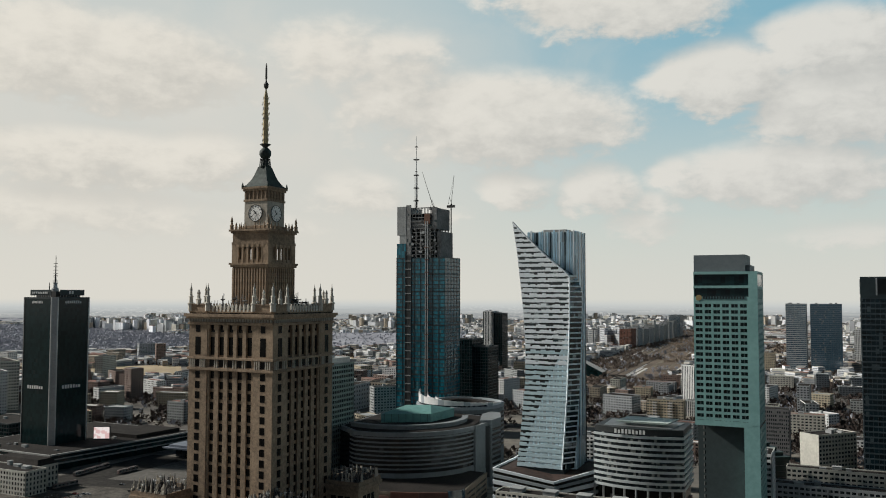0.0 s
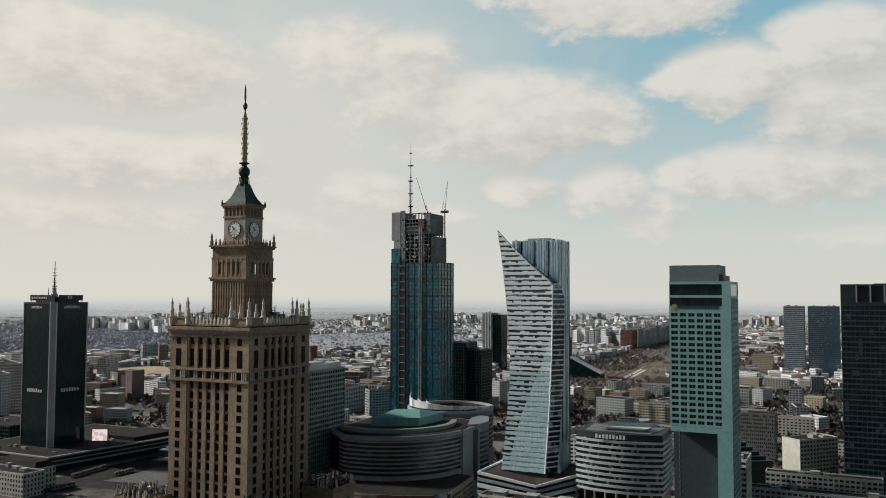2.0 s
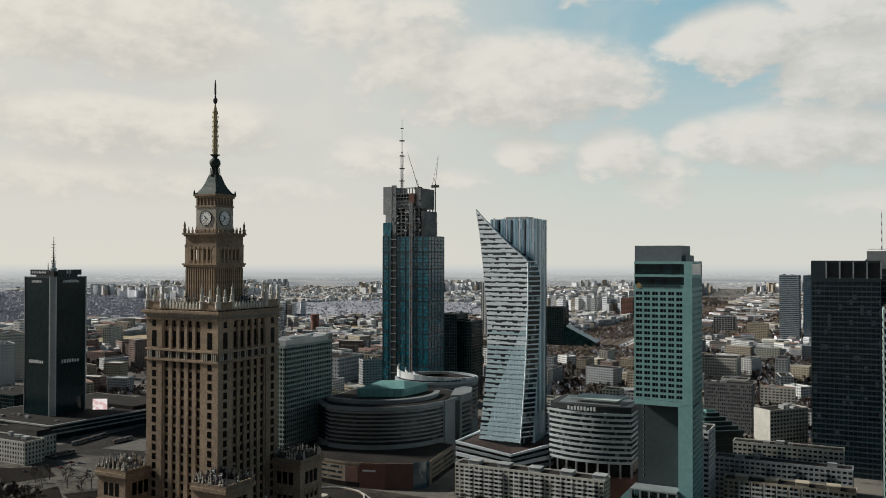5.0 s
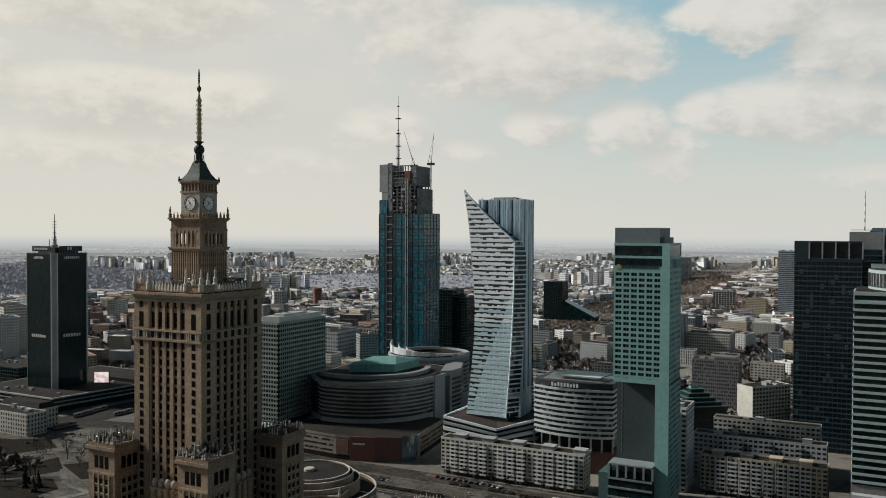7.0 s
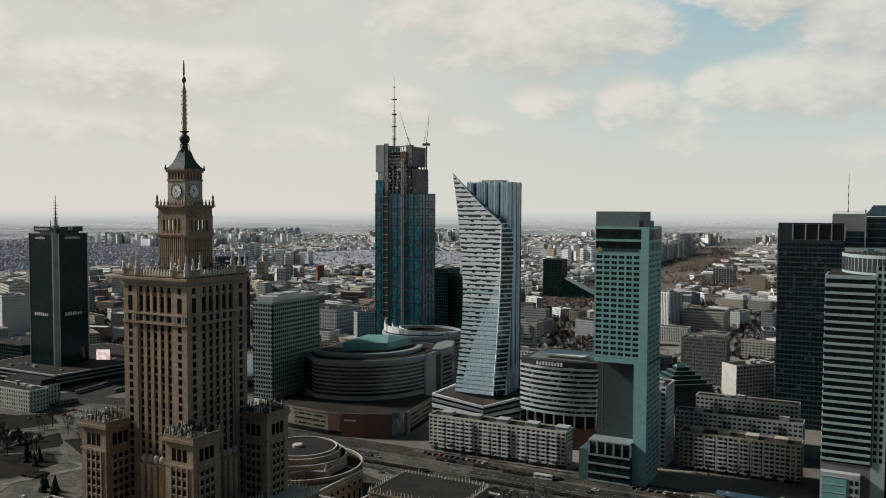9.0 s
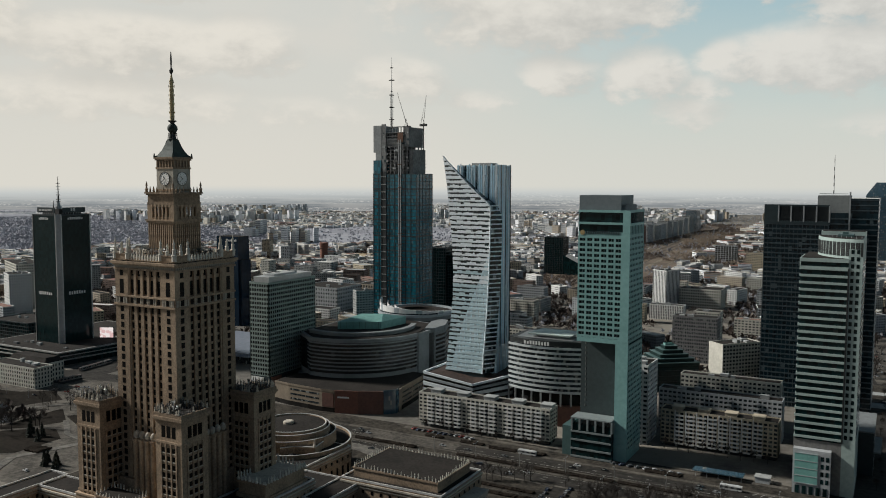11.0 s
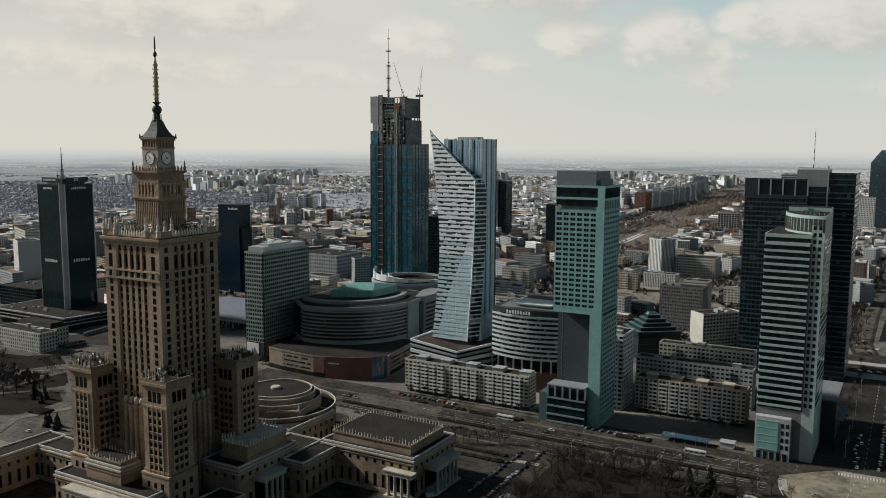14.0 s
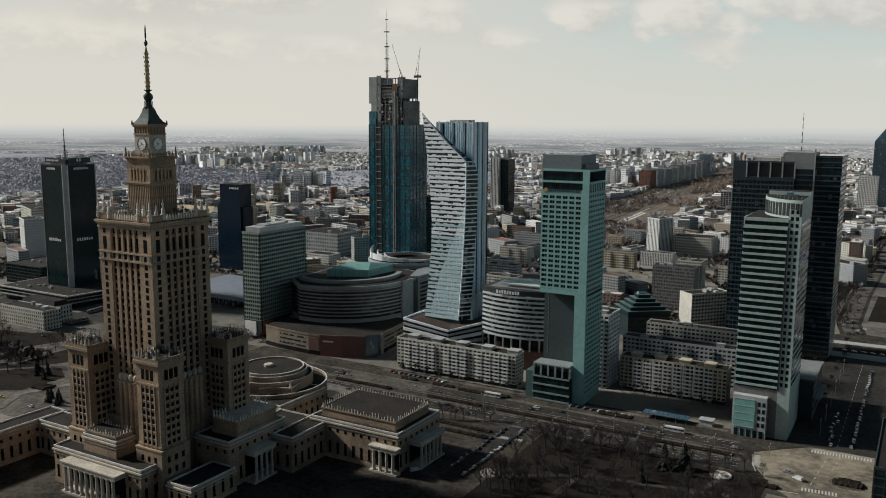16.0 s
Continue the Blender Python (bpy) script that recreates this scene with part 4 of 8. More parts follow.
column = Geo().turned([(0.95, 0), (0.95, 0.5), (0.75, 0.7), (0.66, 9.6), (0.9, 9.9), (1.0, 10.5)], 12).mesh("column", STONE_PALE)
finial = Geo().turned([(0.4, 0), (0.35, 0.6), (0.2, 0.7), (0.28, 1.3), (0.05, 2.0)], 6).mesh("finial", PINNACLE)
long_window = Geo().box(-0.8, 0.8, -0.12, 0.05, 0, 6.2).box(-1.1, 1.1, -0.25, 0, -0.5, -0.1).mesh("tall_window", WINDOW)
short_window = Geo().box(-0.7, 0.7, -0.12, 0.05, 0, 1.8).mesh("window", WINDOW)


fin_rnd = random.Random(8)


def uneven(k=1.0):
    """Weathered finials differ a little in girth and height."""
    a = k * fin_rnd.uniform(0.75, 1.25)
    return (a, a, k * fin_rnd.choice((0.5, 0.85, 1.0, 1.15, 1.4)))


def wing(name, x0, x1, y0, y1, h, label, attic=0.0, inset=4.0, fins=False, windows=True):
    """A stone palace wing: walls, cornice, coping, window rows on the sides that show, and an attic block with finials."""
    cx, cy = (x0 + x1) / 2, (y0 + y1) / 2
    ob = thing(name, cx, cy, label, "palace wing")
    a, b = (x1 - x0) / 2, (y1 - y0) / 2
    part("wall", Geo().box(-a, a, -b, b, 0, h - 1), STONE, ob)
    part("plinth", Geo().box(-a - 0.3, a + 0.3, -b - 0.3, b + 0.3, 0, 2.2), STONE, ob)
    part("cornice", Geo().box(-a - 0.7, a + 0.7, -b - 0.7, b + 0.7, h - 2.6, h - 1.7).box(-a - 0.35, a + 0.35, -b - 0.35, b + 0.35, h - 4.2, h - 3.8), STONE_PALE, ob)
    g = Geo()
    for s in (-1, 1):
        g.box(-a - 0.1, a + 0.1, s * (b - 0.2) - 0.3, s * (b - 0.2) + 0.3, h - 1, h).box(s * (a - 0.2) - 0.3, s * (a - 0.2) + 0.3, -b + 0.5, b - 0.5, h - 1, h)
    part("coping", g, COPING, ob)
    part("roof", Geo().box(-a + 0.4, a - 0.4, -b + 0.5, b - 0.5, h - 1, h - 0.8), ROOF_DARK, ob)
    if windows:
        for i in range(max(1, int(2 * a / 5.2))):
            x = -a + (i + 0.5) * 2 * a / max(1, int(2 * a / 5.2))
            piece("tall_window", long_window, ob, x, -b, 3.5)
            piece("window", short_window, ob, x, -b, h - 6.9)
        for i in range(max(1, int(2 * b / 5.2))):
            y = -b + (i + 0.5) * 2 * b / max(1, int(2 * b / 5.2))
            piece("tall_window", long_window, ob, a, y, 3.5, 90)
            piece("window", short_window, ob, a, y, h - 6.9, 90)
    if attic:
        a2, b2 = a - inset, b - inset
        part("attic", Geo().box(-a2, a2, -b2, b2, h - 1, h + attic).box(-a2 - 0.4, a2 + 0.4, -b2 - 0.4, b2 + 0.4, h + attic - 0.9, h + attic), STONE, ob)
        part("attic_roof", Geo().box(-a2 + 0.4, a2 - 0.4, -b2 + 0.4, b2 - 0.4, h + attic, h + attic + 0.12), ROOF_DARK, ob)
        if fins:
            for s in (-1, 1):
                for i in range(int(a2)):
                    piece("finial", finial, ob, -a2 + (i + 0.5) * 2 * a2 / int(a2), s * b2, h + attic, 0, uneven())
                for i in range(int(b2)):
                    piece("finial", finial, ob, s * a2, -b2 + (i + 0.5) * 2 * b2 / int(b2), h + attic, 0, uneven())
    return ob


def portico(ob, x, y, n, turn, h=13.0, depth=4.5, gap=3.2):
    """A porch of columns under an entablature, against a wall."""
    w2 = n * gap / 2
    p = part("portico", Geo().box(-w2 - 0.5, w2 + 0.5, -depth, 0, h - 2.6, h - 0.7).box(-w2 - 0.9, w2 + 0.9, -depth - 0.4, 0, h - 0.7, h), STONE_PALE, ob, "pale stone column porch")
    p.matrix_basis = pose(x, y, 0, 0, 0, turn)
    part("porch_base", Geo().box(-w2 - 0.6, w2 + 0.6, -depth - 0.2, 0, 0, 1.1), STONE_PALE, p)
    for i in range(n):
        piece("column", column, p, (i - (n - 1) / 2) * gap, -depth + 1.0, 1.1, 0, (1.15, 1.15, (h - 3.7) / 10.5))
    # dark sheet put behind the columns for the porch's shade
    part("porch_shade", Geo().box(-w2 + 0.4, w2 - 0.4, -0.2, 0.1, 1.1, h - 2.6), WINDOW, p)


th = wing("theatre_wing", -149, -90, 322, 366, 22.5, "stone theatre wing with a raised attic and column porches", 4.4, 4.5, True)
portico(th, 22.4, -22, 4, 0, 15.0, 4.5, 4.1)
portico(th, 29.5, 1.6, 6, 90, 15.4, 7.9, 4.1)
wing("link_wing", -153, -139.5, 294, 338, 20, "stone link wing with pale roof copings")
wing("court_wing", -178, -153.8, 307.5, 330, 18.4, "low roof between the palace wings", windows=False)
wing("hall_link_wing", -200, -179.5, 331, 374, 19.6, "stone wing leading to the round hall")
ew = wing("entrance_wing", -178, -154, 262, 305.5, 25.5, "stone wing crowned by a statue parapet")
part("attic", Geo().box(-6.5, 10, -13, 16.5, 24, 32.4).box(-7, 10.5, -13.5, 17, 31.6, 32.7).box(-7.5, 11, -14, 17.5, 24.5, 26.6), STONE, ew)
part("attic_roof", Geo().box(-6, 9.5, -12.5, 16, 32.7, 32.9), STONE_PALE, ew)
for i in range(15):
    for x in (-6.7, 10.2):
        piece("finial", finial, ew, x, -13 + i * 2.1, 32.7, 0, uneven(1.5))
for i in range(8):
    for y in (-13.2, 16.7):
        piece("finial", finial, ew, -6.2 + i * 2.2, y, 32.7, 0, uneven(1.5))
portico(ew, 12, -2.7, 4, 90, 17.5, 7.3, 4.0)
wing("forward_wing", -166, -150, 232, 262, 13, "low stone wing below the corner tower")
nw = wing("front_wing", -240, -174, 223, 240, 20, "stone front wing with a column porch")
portico(nw, 2, -8.5, 10, 0, 17.0, 7.0, 4.0)
wing("attic_wing", -222, -197, 227.6, 239.6, 28.5, "square stone roof block with finials", 2, 1.0, True, False)
wing("west_wing", -295.5, -282, 186, 260.5, 20, "long flat-roofed stone wing")
wing("west_end_wing", -281.7, -250, 243, 259, 19.8, "stone wing with grey flat roof")
wing("corner_wing", -249.7, -240.3, 238, 290, 17, "stone wing beside the corner tower")
# ---- round shopping centre ----
mall = thing("shopping_centre", -290, 555, "curved grey shopping and office centre with a green roof", "shopping centre")
MR = 61.0


def bow(inset, a0, a1, n, cx=-22.0, cy=23.0):
    """Plan points of the bowed front."""
    return [(cx + (MR - inset) * math.cos(radians(a0 + (a1 - a0) * i / n)), cy + (MR - inset) * math.sin(radians(a0 + (a1 - a0) * i / n))) for i in range(n + 1)]


GREY_BAND = material("cool_grey_stone_band", (0.195, 0.208, 0.209), (0.145, 0.155, 0.157), 0.4, 0.05, 0.8)
BAND_PALE = material("pale_blue_grey_sheet", (0.34, 0.375, 0.39), (0.26, 0.29, 0.305), 0.3, 0.04, 0.7)
back = [(38, 38), (26, 70), (-40, 85), (-56, 45), (-50, -22)]
part("glazing", Geo().prism(bow(0.6, -96, 4, 28) + back, 18, 46), GLASS_GREY, mall)
part("lower_wall", Geo().prism(bow(0.2, -96.5, 4.5, 28) + back, 8, 20.2), GREY_BAND, mall)
for i in range(8):
    z = 22.4 + i * 3.05
    part("floor_band", Geo().prism(bow(0.0, -96.5, 4, 28) + [(37, 37), (25, 69), (-39, 84), (-55, 44), (-49, -21)], z, z + 1.15), GREY_BAND, mall)
part("top_band", Geo().prism(bow(-0.3, -97, 5, 28) + back, 45.4, 48.4), GREY_BAND, mall)
part("end_pier", Geo().prism(((36, 20), (40.2, 20), (41.2, 40), (36, 40)), 8, 48.4), GREY_BAND, mall)
part("plinth", Geo().prism(bow(-2.0, -97, 6, 24) + [(42, 44), (26, 74), (-42, 88), (-58, 45), (-52, -24)], 0, 15), GREY_BAND, mall)
SAND_GREY = material("grey_sand_stone", (0.215, 0.172, 0.124), (0.15, 0.122, 0.092), 0.4, 0.05, 0.85)
shop = ((-42, -66), (-26, -69), (8, -71.5), (19.5, -70.5), (37, -65), (54, -56.5), (60.5, -49.5), (59, -38), (56, -17), (51.5, 14), (34, 16), (-28, -30), (-46, -40))
part("shop_front", Geo().prism(shop, 0, 16.4), SAND_GREY, mall, "sand-coloured shop podium with slot windows")
part("shop_roof", Geo().prism([(-14 + (x + 14) * 0.972, -10 + (y + 10) * 0.972) for x, y in shop], 16.4, 16.8), ROOF_DARK, mall)


def skin(name, p, q, f0, f1, z0, z1, out, mat, label=""):
    """A panel laid on the podium wall from p to q, between the shares f0 and f1 of its length."""
    (xa, ya), (xb, yb) = p, q
    d = Vector((xb - xa, yb - ya))
    a, b = Vector(p) + d * f0, Vector(p) + d * f1
    o = Vector((d.y, -d.x)).normalized() * out
    part(name, Geo().prism([tuple(a), tuple(a + o), tuple(b + o), tuple(b)], z0, z1), mat, mall, label)


for k in (1, 2, 7, 8):
    for z in (5.0, 8.6, 12.2):
        skin("slot_window", shop[k], shop[k + 1], 0.06, 0.44 if k == 2 else 0.92, z, z + 1.3, 0.12, GLASS_DARK)
for k in (0, 1, 2, 7, 8):
    skin("shop_coping", shop[k], shop[k + 1], 0.0, 1.0, 15.6, 17.2, 0.35, SAND_GREY)
    skin("shop_plinth", shop[k], shop[k + 1], 0.0, 1.0, 0.0, 3.4, 0.25, GLASS_GREY)
skin("brown_panel", shop[2], shop[3], 0.05, 0.9, 4.0, 14.4, 0.6, RED_STONE)
# lighter copy of the red stone; the angled face's shade is painted
RED_LIGHT = material("lit_red_stone", (0.20, 0.085, 0.06), (0.145, 0.066, 0.049), 0.5, 0.06, 0.8)
skin("red_wall", shop[3], shop[4], 0.0, 1.0, 0.0, 17.4, 0.8, RED_LIGHT, "rust-red stone corner of the podium")
skin("red_wall", shop[4], shop[5], 0.0, 1.0, 0.0, 17.6, 0.8, RED_STONE)
skin("shop_sign", shop[3], shop[4], 0.12, 0.62, 11.6, 12.8, 1.0, WHITE, "white sign on the red wall")
skin("corner_glass", shop[5], shop[6], 0.0, 1.0, 0.0, 18.2, 0.5, GLASS_BLUE, "blue glass corner of the podium")
skin("corner_glass", shop[6], shop[7], 0.0, 0.45, 0.0, 18.2, 0.5, GLASS_BLUE)
# the wing that ties the bowed front to the round rear block
tie = ((36.5, 37), (43.5, 42), (44, 60), (34, 84), (25, 86), (24, 70))
part("tie_wall", Geo().prism(tie, 0, 50), GREY_BAND, mall)
part("tie_slot", Geo().prism(((40.6, 36), (43.2, 38.5), (43.0, 41.0), (38, 40)), 8, 46), BLACK, mall)
for i in range(9):
    skin("louvre", tie[1], tie[2], 0.1, 0.95, 12 + i * 3.7, 13.9 + i * 3.7, 0.2, GLASS_GREY)
    skin("louvre", tie[2], tie[3], 0.05, 0.95, 12 + i * 3.7, 13.9 + i * 3.7, 0.2, GLASS_GREY)
part("roof", Geo().prism(bow(1.4, -95, 3, 24) + [(35, 38), (24, 67), (-38, 82), (-54, 44), (-48, -20)], 48.4, 48.7), ROOF_DARK, mall)
part("setback", Geo().ring(-22, 23, 46.0, 49.5, 48.7, 50.6, 40, -112, 28), GREY_BAND, mall)
part("setback_rim", Geo().ring(-22, 23, 45.6, 50.2, 50.6, 51.7, 40, -113, 29), GREY_BAND, mall, "pale sheet rim of the set-back storey")
quad = ((-29.5, 2), (3, 20.5), (6, 56), (-34, 46))
part("green_roof", Geo().prism(quad, 48.7, 55), GREEN_ROOF, mall, "green glass roof lantern with hipped top")
top = [(-29.9, 1.6), (3.4, 20.2), (6.4, 56.4), (-34.4, 46.4)]
part("green_top", Geo().add([(x, y, 55.0) for x, y in top] + [(-21, 26, 59.6), (-4, 34, 59.6)], [(0, 1, 5, 4), (1, 2, 5), (2, 3, 4, 5), (3, 0, 4), (3, 2, 1, 0)]), GREEN_ROOF, mall)
for i in range(7):
    f = (i + 0.5) / 7
    part("lantern_rib", Geo().rod((-29.7 + 32.9 * f, 1.7 + 18.6 * f, 49), (-29.7 + 32.9 * f, 1.7 + 18.6 * f, 55), 0.22), GREEN_DEEP, mall)
rooftop(mall, 30, 24, 48.7, 12, -36, 40, n=6)
DX, DY, DR = -12.0, 107.0, 37.0
part("rear_drum", Geo().turned([(DR, 0), (DR, 51)], 64, DX, DY), GREY_BAND, mall, "round rear block with white terraces")
for i in range(8):
    part("rear_window", Geo().ring(DX, DY, DR - 0.2, DR + 0.25, 20 + i * 3.7, 21.7 + i * 3.7, 48, -100, 60), GLASS_GREY, mall)
part("rear_rim", Geo().ring(DX, DY, DR - 1.2, DR + 0.4, 51, 53.2, 64), BAND_PALE, mall)
part("rear_roof", Geo().turned([(DR - 1.2, 51), (DR - 1.2, 51.2)], 48, DX, DY), ROOF_DARK, mall)
part("rear_inner", Geo().ring(DX, DY, 17, 25, 51.2, 53.4, 48), ROOF_DARK, mall)
for rad, a0, a1, z0, z1 in ((DR - 1.4, -168, 28, 63.5, 54.0), (DR - 8.5, -160, 4, 61.0, 54.0), (DR - 15.5, -150, -20, 58.5, 54.0)):
    n = 22
    for i in range(n):
        f, b0, b1 = i / n, a0 + (a1 - a0) * i / n, a0 + (a1 - a0) * (i + 1) / n
        part("roof_screen", Geo().ring(DX, DY, rad - 0.9, rad, 51.2, z0 + (z1 - z0) * f ** 0.7, 2, b0, b1), WHITE if i % 4 else BAND_PALE, mall, "white screen winding round the roof" if i == 0 else "")
    part("screen_window", Geo().ring(DX, DY, rad - 0.95, rad + 0.08, 53.2, 54.4, 20, a0 + 6, a0 + (a1 - a0) * 0.72), GLASS_DARK, mall)
    part("rear_terrace", Geo().ring(DX, DY, rad - 5.6, rad - 1.0, 51.2, 52.6, 40, a0, a1), CONCRETE, mall)
# ---- banded office with a bowed front ----
acc = thing("bowed_office", -122, 552, "silver-banded office block with a bowed front", "office building")
R0 = 62.0
BAND_SILVER = material("silver_white_band", (0.47, 0.50, 0.50), (0.37, 0.395, 0.40), 0.4, 0.05, 0.45, 0.1)
bowf = lambda e, n=18: [(R0 * math.sin(radians(-27 + 54 * i / n)) * (1 + e / R0), 40 - (R0 + e) * math.cos(radians(-27 + 54 * i / n))) for i in range(n + 1)]
part("glazing", Geo().prism(bowf(0) + [(27, 20), (-27, 20)], 24, 58), GLASS_DARK, acc)
for i in range(10):
    part("floor_band", Geo().prism(bowf(0.6) + [(28, 20), (-28, 20)], 24.2 + i * 3.5, 25.75 + i * 3.5), BAND_SILVER, acc)
part("top_band", Geo().prism(bowf(-0.5) + [(27, 20), (-27, 20)], 58, 61.5), BLACK, acc)
part("colonnade", Geo().prism(bowf(-4) + [(26, 20), (-26, 20)], 15, 24.2), GLASS_GREY, acc)
part("foot", Geo().prism(bowf(-1) + [(27, 20), (-27, 20)], 0, 15), RED_STONE, acc)
for i in range(9):
    x, y = bowf(0.0, 8)[i]
    part("foot_column", Geo().rod((x, y, 15), (x, y, 24.4), 0.7, 0.7, 8), METAL, acc)
part("roof_storey", Geo().prism(((-22, -14), (20, -14), (24, 14), (-24, 14)), 58.5, 61.8).box(-10, 14, -6, 10, 61.8, 63.4), METAL, acc)
part("roof_wing", Geo().prism(((-14, -11), (17, -11), (20, 10), (-11, 10)), 63.4, 64.6, ((-15, -12), (18, -12), (21, 11), (-12, 11))), material("green_white_louvre", (0.58, 0.66, 0.61), (0.44, 0.51, 0.47), 0.6, 0.08, 0.6), acc)
bars(acc, "sign_letter", WHITE, -3, -22.9, 58.4, 20, 2.6, 9, seed=9, label="white sign letters as plain strokes")
# ---- towers round the avenue ----
# hotel with a notched foot
hotel = thing("hotel_tower", -60.8, 494, "pale green panelled hotel tower with a cut-out foot", "skyscraper")
HW, HD = 33.0, 31.0     # plan; the front stands at y = 478.5
fy, xl, xr = -15.5, -16.6, 16.6
part("core", Geo().box(xl + 0.3, xr - 0.1, fy + 0.5, 15.4, 75.5, 141.4), GLASS_BLACK, hotel)
part("side_core", Geo().box(11.9, xr - 0.3, fy + 0.6, 15.4, 141.4, 156.2), GLASS_BLACK, hotel)
# recess wall coloured darker for the shade of the deep cut-out
part("recess_wall", Geo().box(xl, 8.6, fy + 9.0, 15.5, 0, 75.5), material("shaded_recess_panel", (0.044, 0.061, 0.062), (0.034, 0.046, 0.047), 0.4, 0.05, 0.6), hotel, "dark green blank wall behind the cut-out, shade put into its colour")
part("leg", Geo().box(8.6, xr, fy, 15.5, 0, 75.5), GREEN_PANEL, hotel)
hp = Geo().box(-0.6, 0.6, -0.04, 0.05, 0, 1.9).mesh("window", GLASS_DARK)
for i in range(13):
    piece("window", hp, hotel, xl + 3.4, fy + 9.0, 30 + i * 3.4)
fh = 3.3
# front wall: bands and piers before the glass, a blank strip beside the bay
for j in range(20):
    z = 78.6 + j * fh
    part("front_band", Geo().box(xl, 12.0, fy, fy + 0.5, z - 1.4, z if j < 19 else z + 2.6), GREEN_PANEL, hotel)
part("front_foot", Geo().box(xl, 12.0, fy - 0.05, fy + 0.5, 74.2, 77.0), GREEN_PANEL, hotel)
for i in range(7):
    x = xl + i * 4.6
    part("front_pier", Geo().box(x, x + 1.15 if i else x + 0.9, fy - 0.02, fy + 0.5, 77.0, 141.5), GREEN_PANEL, hotel)
for i in range(6):
    x = xl + i * 4.6 + 2.85
    part("front_mullion", Geo().box(x, x + 0.3, fy + 0.1, fy + 0.5, 77.0, 141.5), GREEN_DEEP, hotel)
part("blank_strip", Geo().box(12.0, xr, fy - 0.1, fy + 0.6, 75.5, 157.5), GREEN_PANEL, hotel)
for j in range(21):
    z = 76 + j * fh
    part("side_band", Geo().box(xr - 0.35, xr, fy + 0.6, 15.5, z - 1.3, z + 0.55), GREEN_PANEL, hotel)
for i in range(9):
    y = fy + 2.4 + i * 3.4
    part("side_pier", Geo().box(xr - 0.33, xr + 0.02, y, y + 1.5, 74, 148), GREEN_PANEL, hotel)
part("leg_glass", Geo().box(xr - 0.1, xr + 0.2, fy + 2, 15.2, 6, 75), GLASS_BLACK, hotel)
for j in range(21):
    z = 7 + j * fh
    part("leg_band", Geo().box(xr, xr + 0.3, fy + 0.6, 15.5, z - 1.3, z + 0.55), GREEN_PANEL, hotel)
for i in range(9):
    y = fy + 2.4 + i * 3.4
    part("leg_pier", Geo().box(xr, xr + 0.32, y, y + 1.5, 5, 74.2), GREEN_PANEL, hotel)
part("side_top", Geo().box(xr - 0.35, xr, fy + 0.6, 15.5, 148, 149.5).box(xr - 0.35, xr, fy + 0.6, 15.5, 156, 157.5), GREEN_PANEL, hotel)
part("crown_rim", Geo().box(xl, 12.0, fy, fy + 0.6, 156, 157.5).box(xl, xr, 15.2, 15.7, 75, 157.5).box(xl, xl + 0.3, fy + 0.6, 15.2, 75.5, 157.5), GREEN_PANEL, hotel)
part("sky_lounge", Geo().box(xl + 0.5, 11.9, fy + 1.0, 15, 141.5, 156), GLASS_BLACK, hotel)
part("lounge_band", Geo().box(xl, 12.0, fy + 0.1, fy + 0.6, 148.5, 149.9), GREEN_PANEL, hotel)
part("roof", Geo().box(xl + 0.4, xr - 0.4, fy + 0.6, 15.2, 156.4, 157), ROOF_DARK, hotel)
part("plant_room", Geo().box(xl + 0.2, 10.4, fy + 0.8, 12, 157, 166.6).box(10.4, 12.6, fy + 3, 12, 157, 161), material("slate_grey_cladding", (0.15, 0.18, 0.19), (0.12, 0.145, 0.155), 0.4, 0.05, 0.6), hotel, "slate grey plant room on the roof")
bars(hotel, "sign_letter", DARK_CLAD, -0.6, fy - 0.02, 142.6, 22, 1.8, 15, seed=4, label="dark sign letters as plain strokes")
part("sign_emblem", Geo().turned([(1.6, 0), (1.6, 0.2)], 20), material("bronze_paint", (0.35, 0.26, 0.12)), hotel).matrix_basis = pose(xl + 2.8, fy - 0.05, 143.3, 90)
# podium of the hotel
POD_GREY = material("silver_grey_panel", (0.22, 0.25, 0.25), (0.16, 0.185, 0.185), 0.4, 0.05, 0.5)
part("podium", Geo().box(xl - 1, 8.6, fy - 5, fy + 8, 0, 22), GLASS_BLACK, hotel)
for z in (0.5, 5.4, 11.2, 16.6):
    part("podium_band", Geo().box(xl - 1.3, 8.6, fy - 5.6, fy + 8, z, z + 1.1), POD_GREY, hotel)
part("podium_top", Geo().box(xl - 1.3, 8.6, fy - 5.6, fy + 8, 25.4, 26.2), POD_GREY, hotel)
for i in range(6):
    x = xl - 1.2 + i * 5.2
    part("podium_fin", Geo().prism(((x, fy - 5.6), (x + 1.2, fy - 5.6), (x + 1.2, fy - 1), (x, fy - 1)), 18.3, 25.4), POD_GREY, hotel)
part("podium_wing", Geo().box(xl - 8, xl - 1.3, fy - 2, 12, 0, 19), GREEN_DEEP, hotel)

# curved glass residence: sail front, striped slab behind
sail = thing("sail_tower", -180, 545, "white and glass residential tower with a curved sail front", "skyscraper")
FY = -10.0


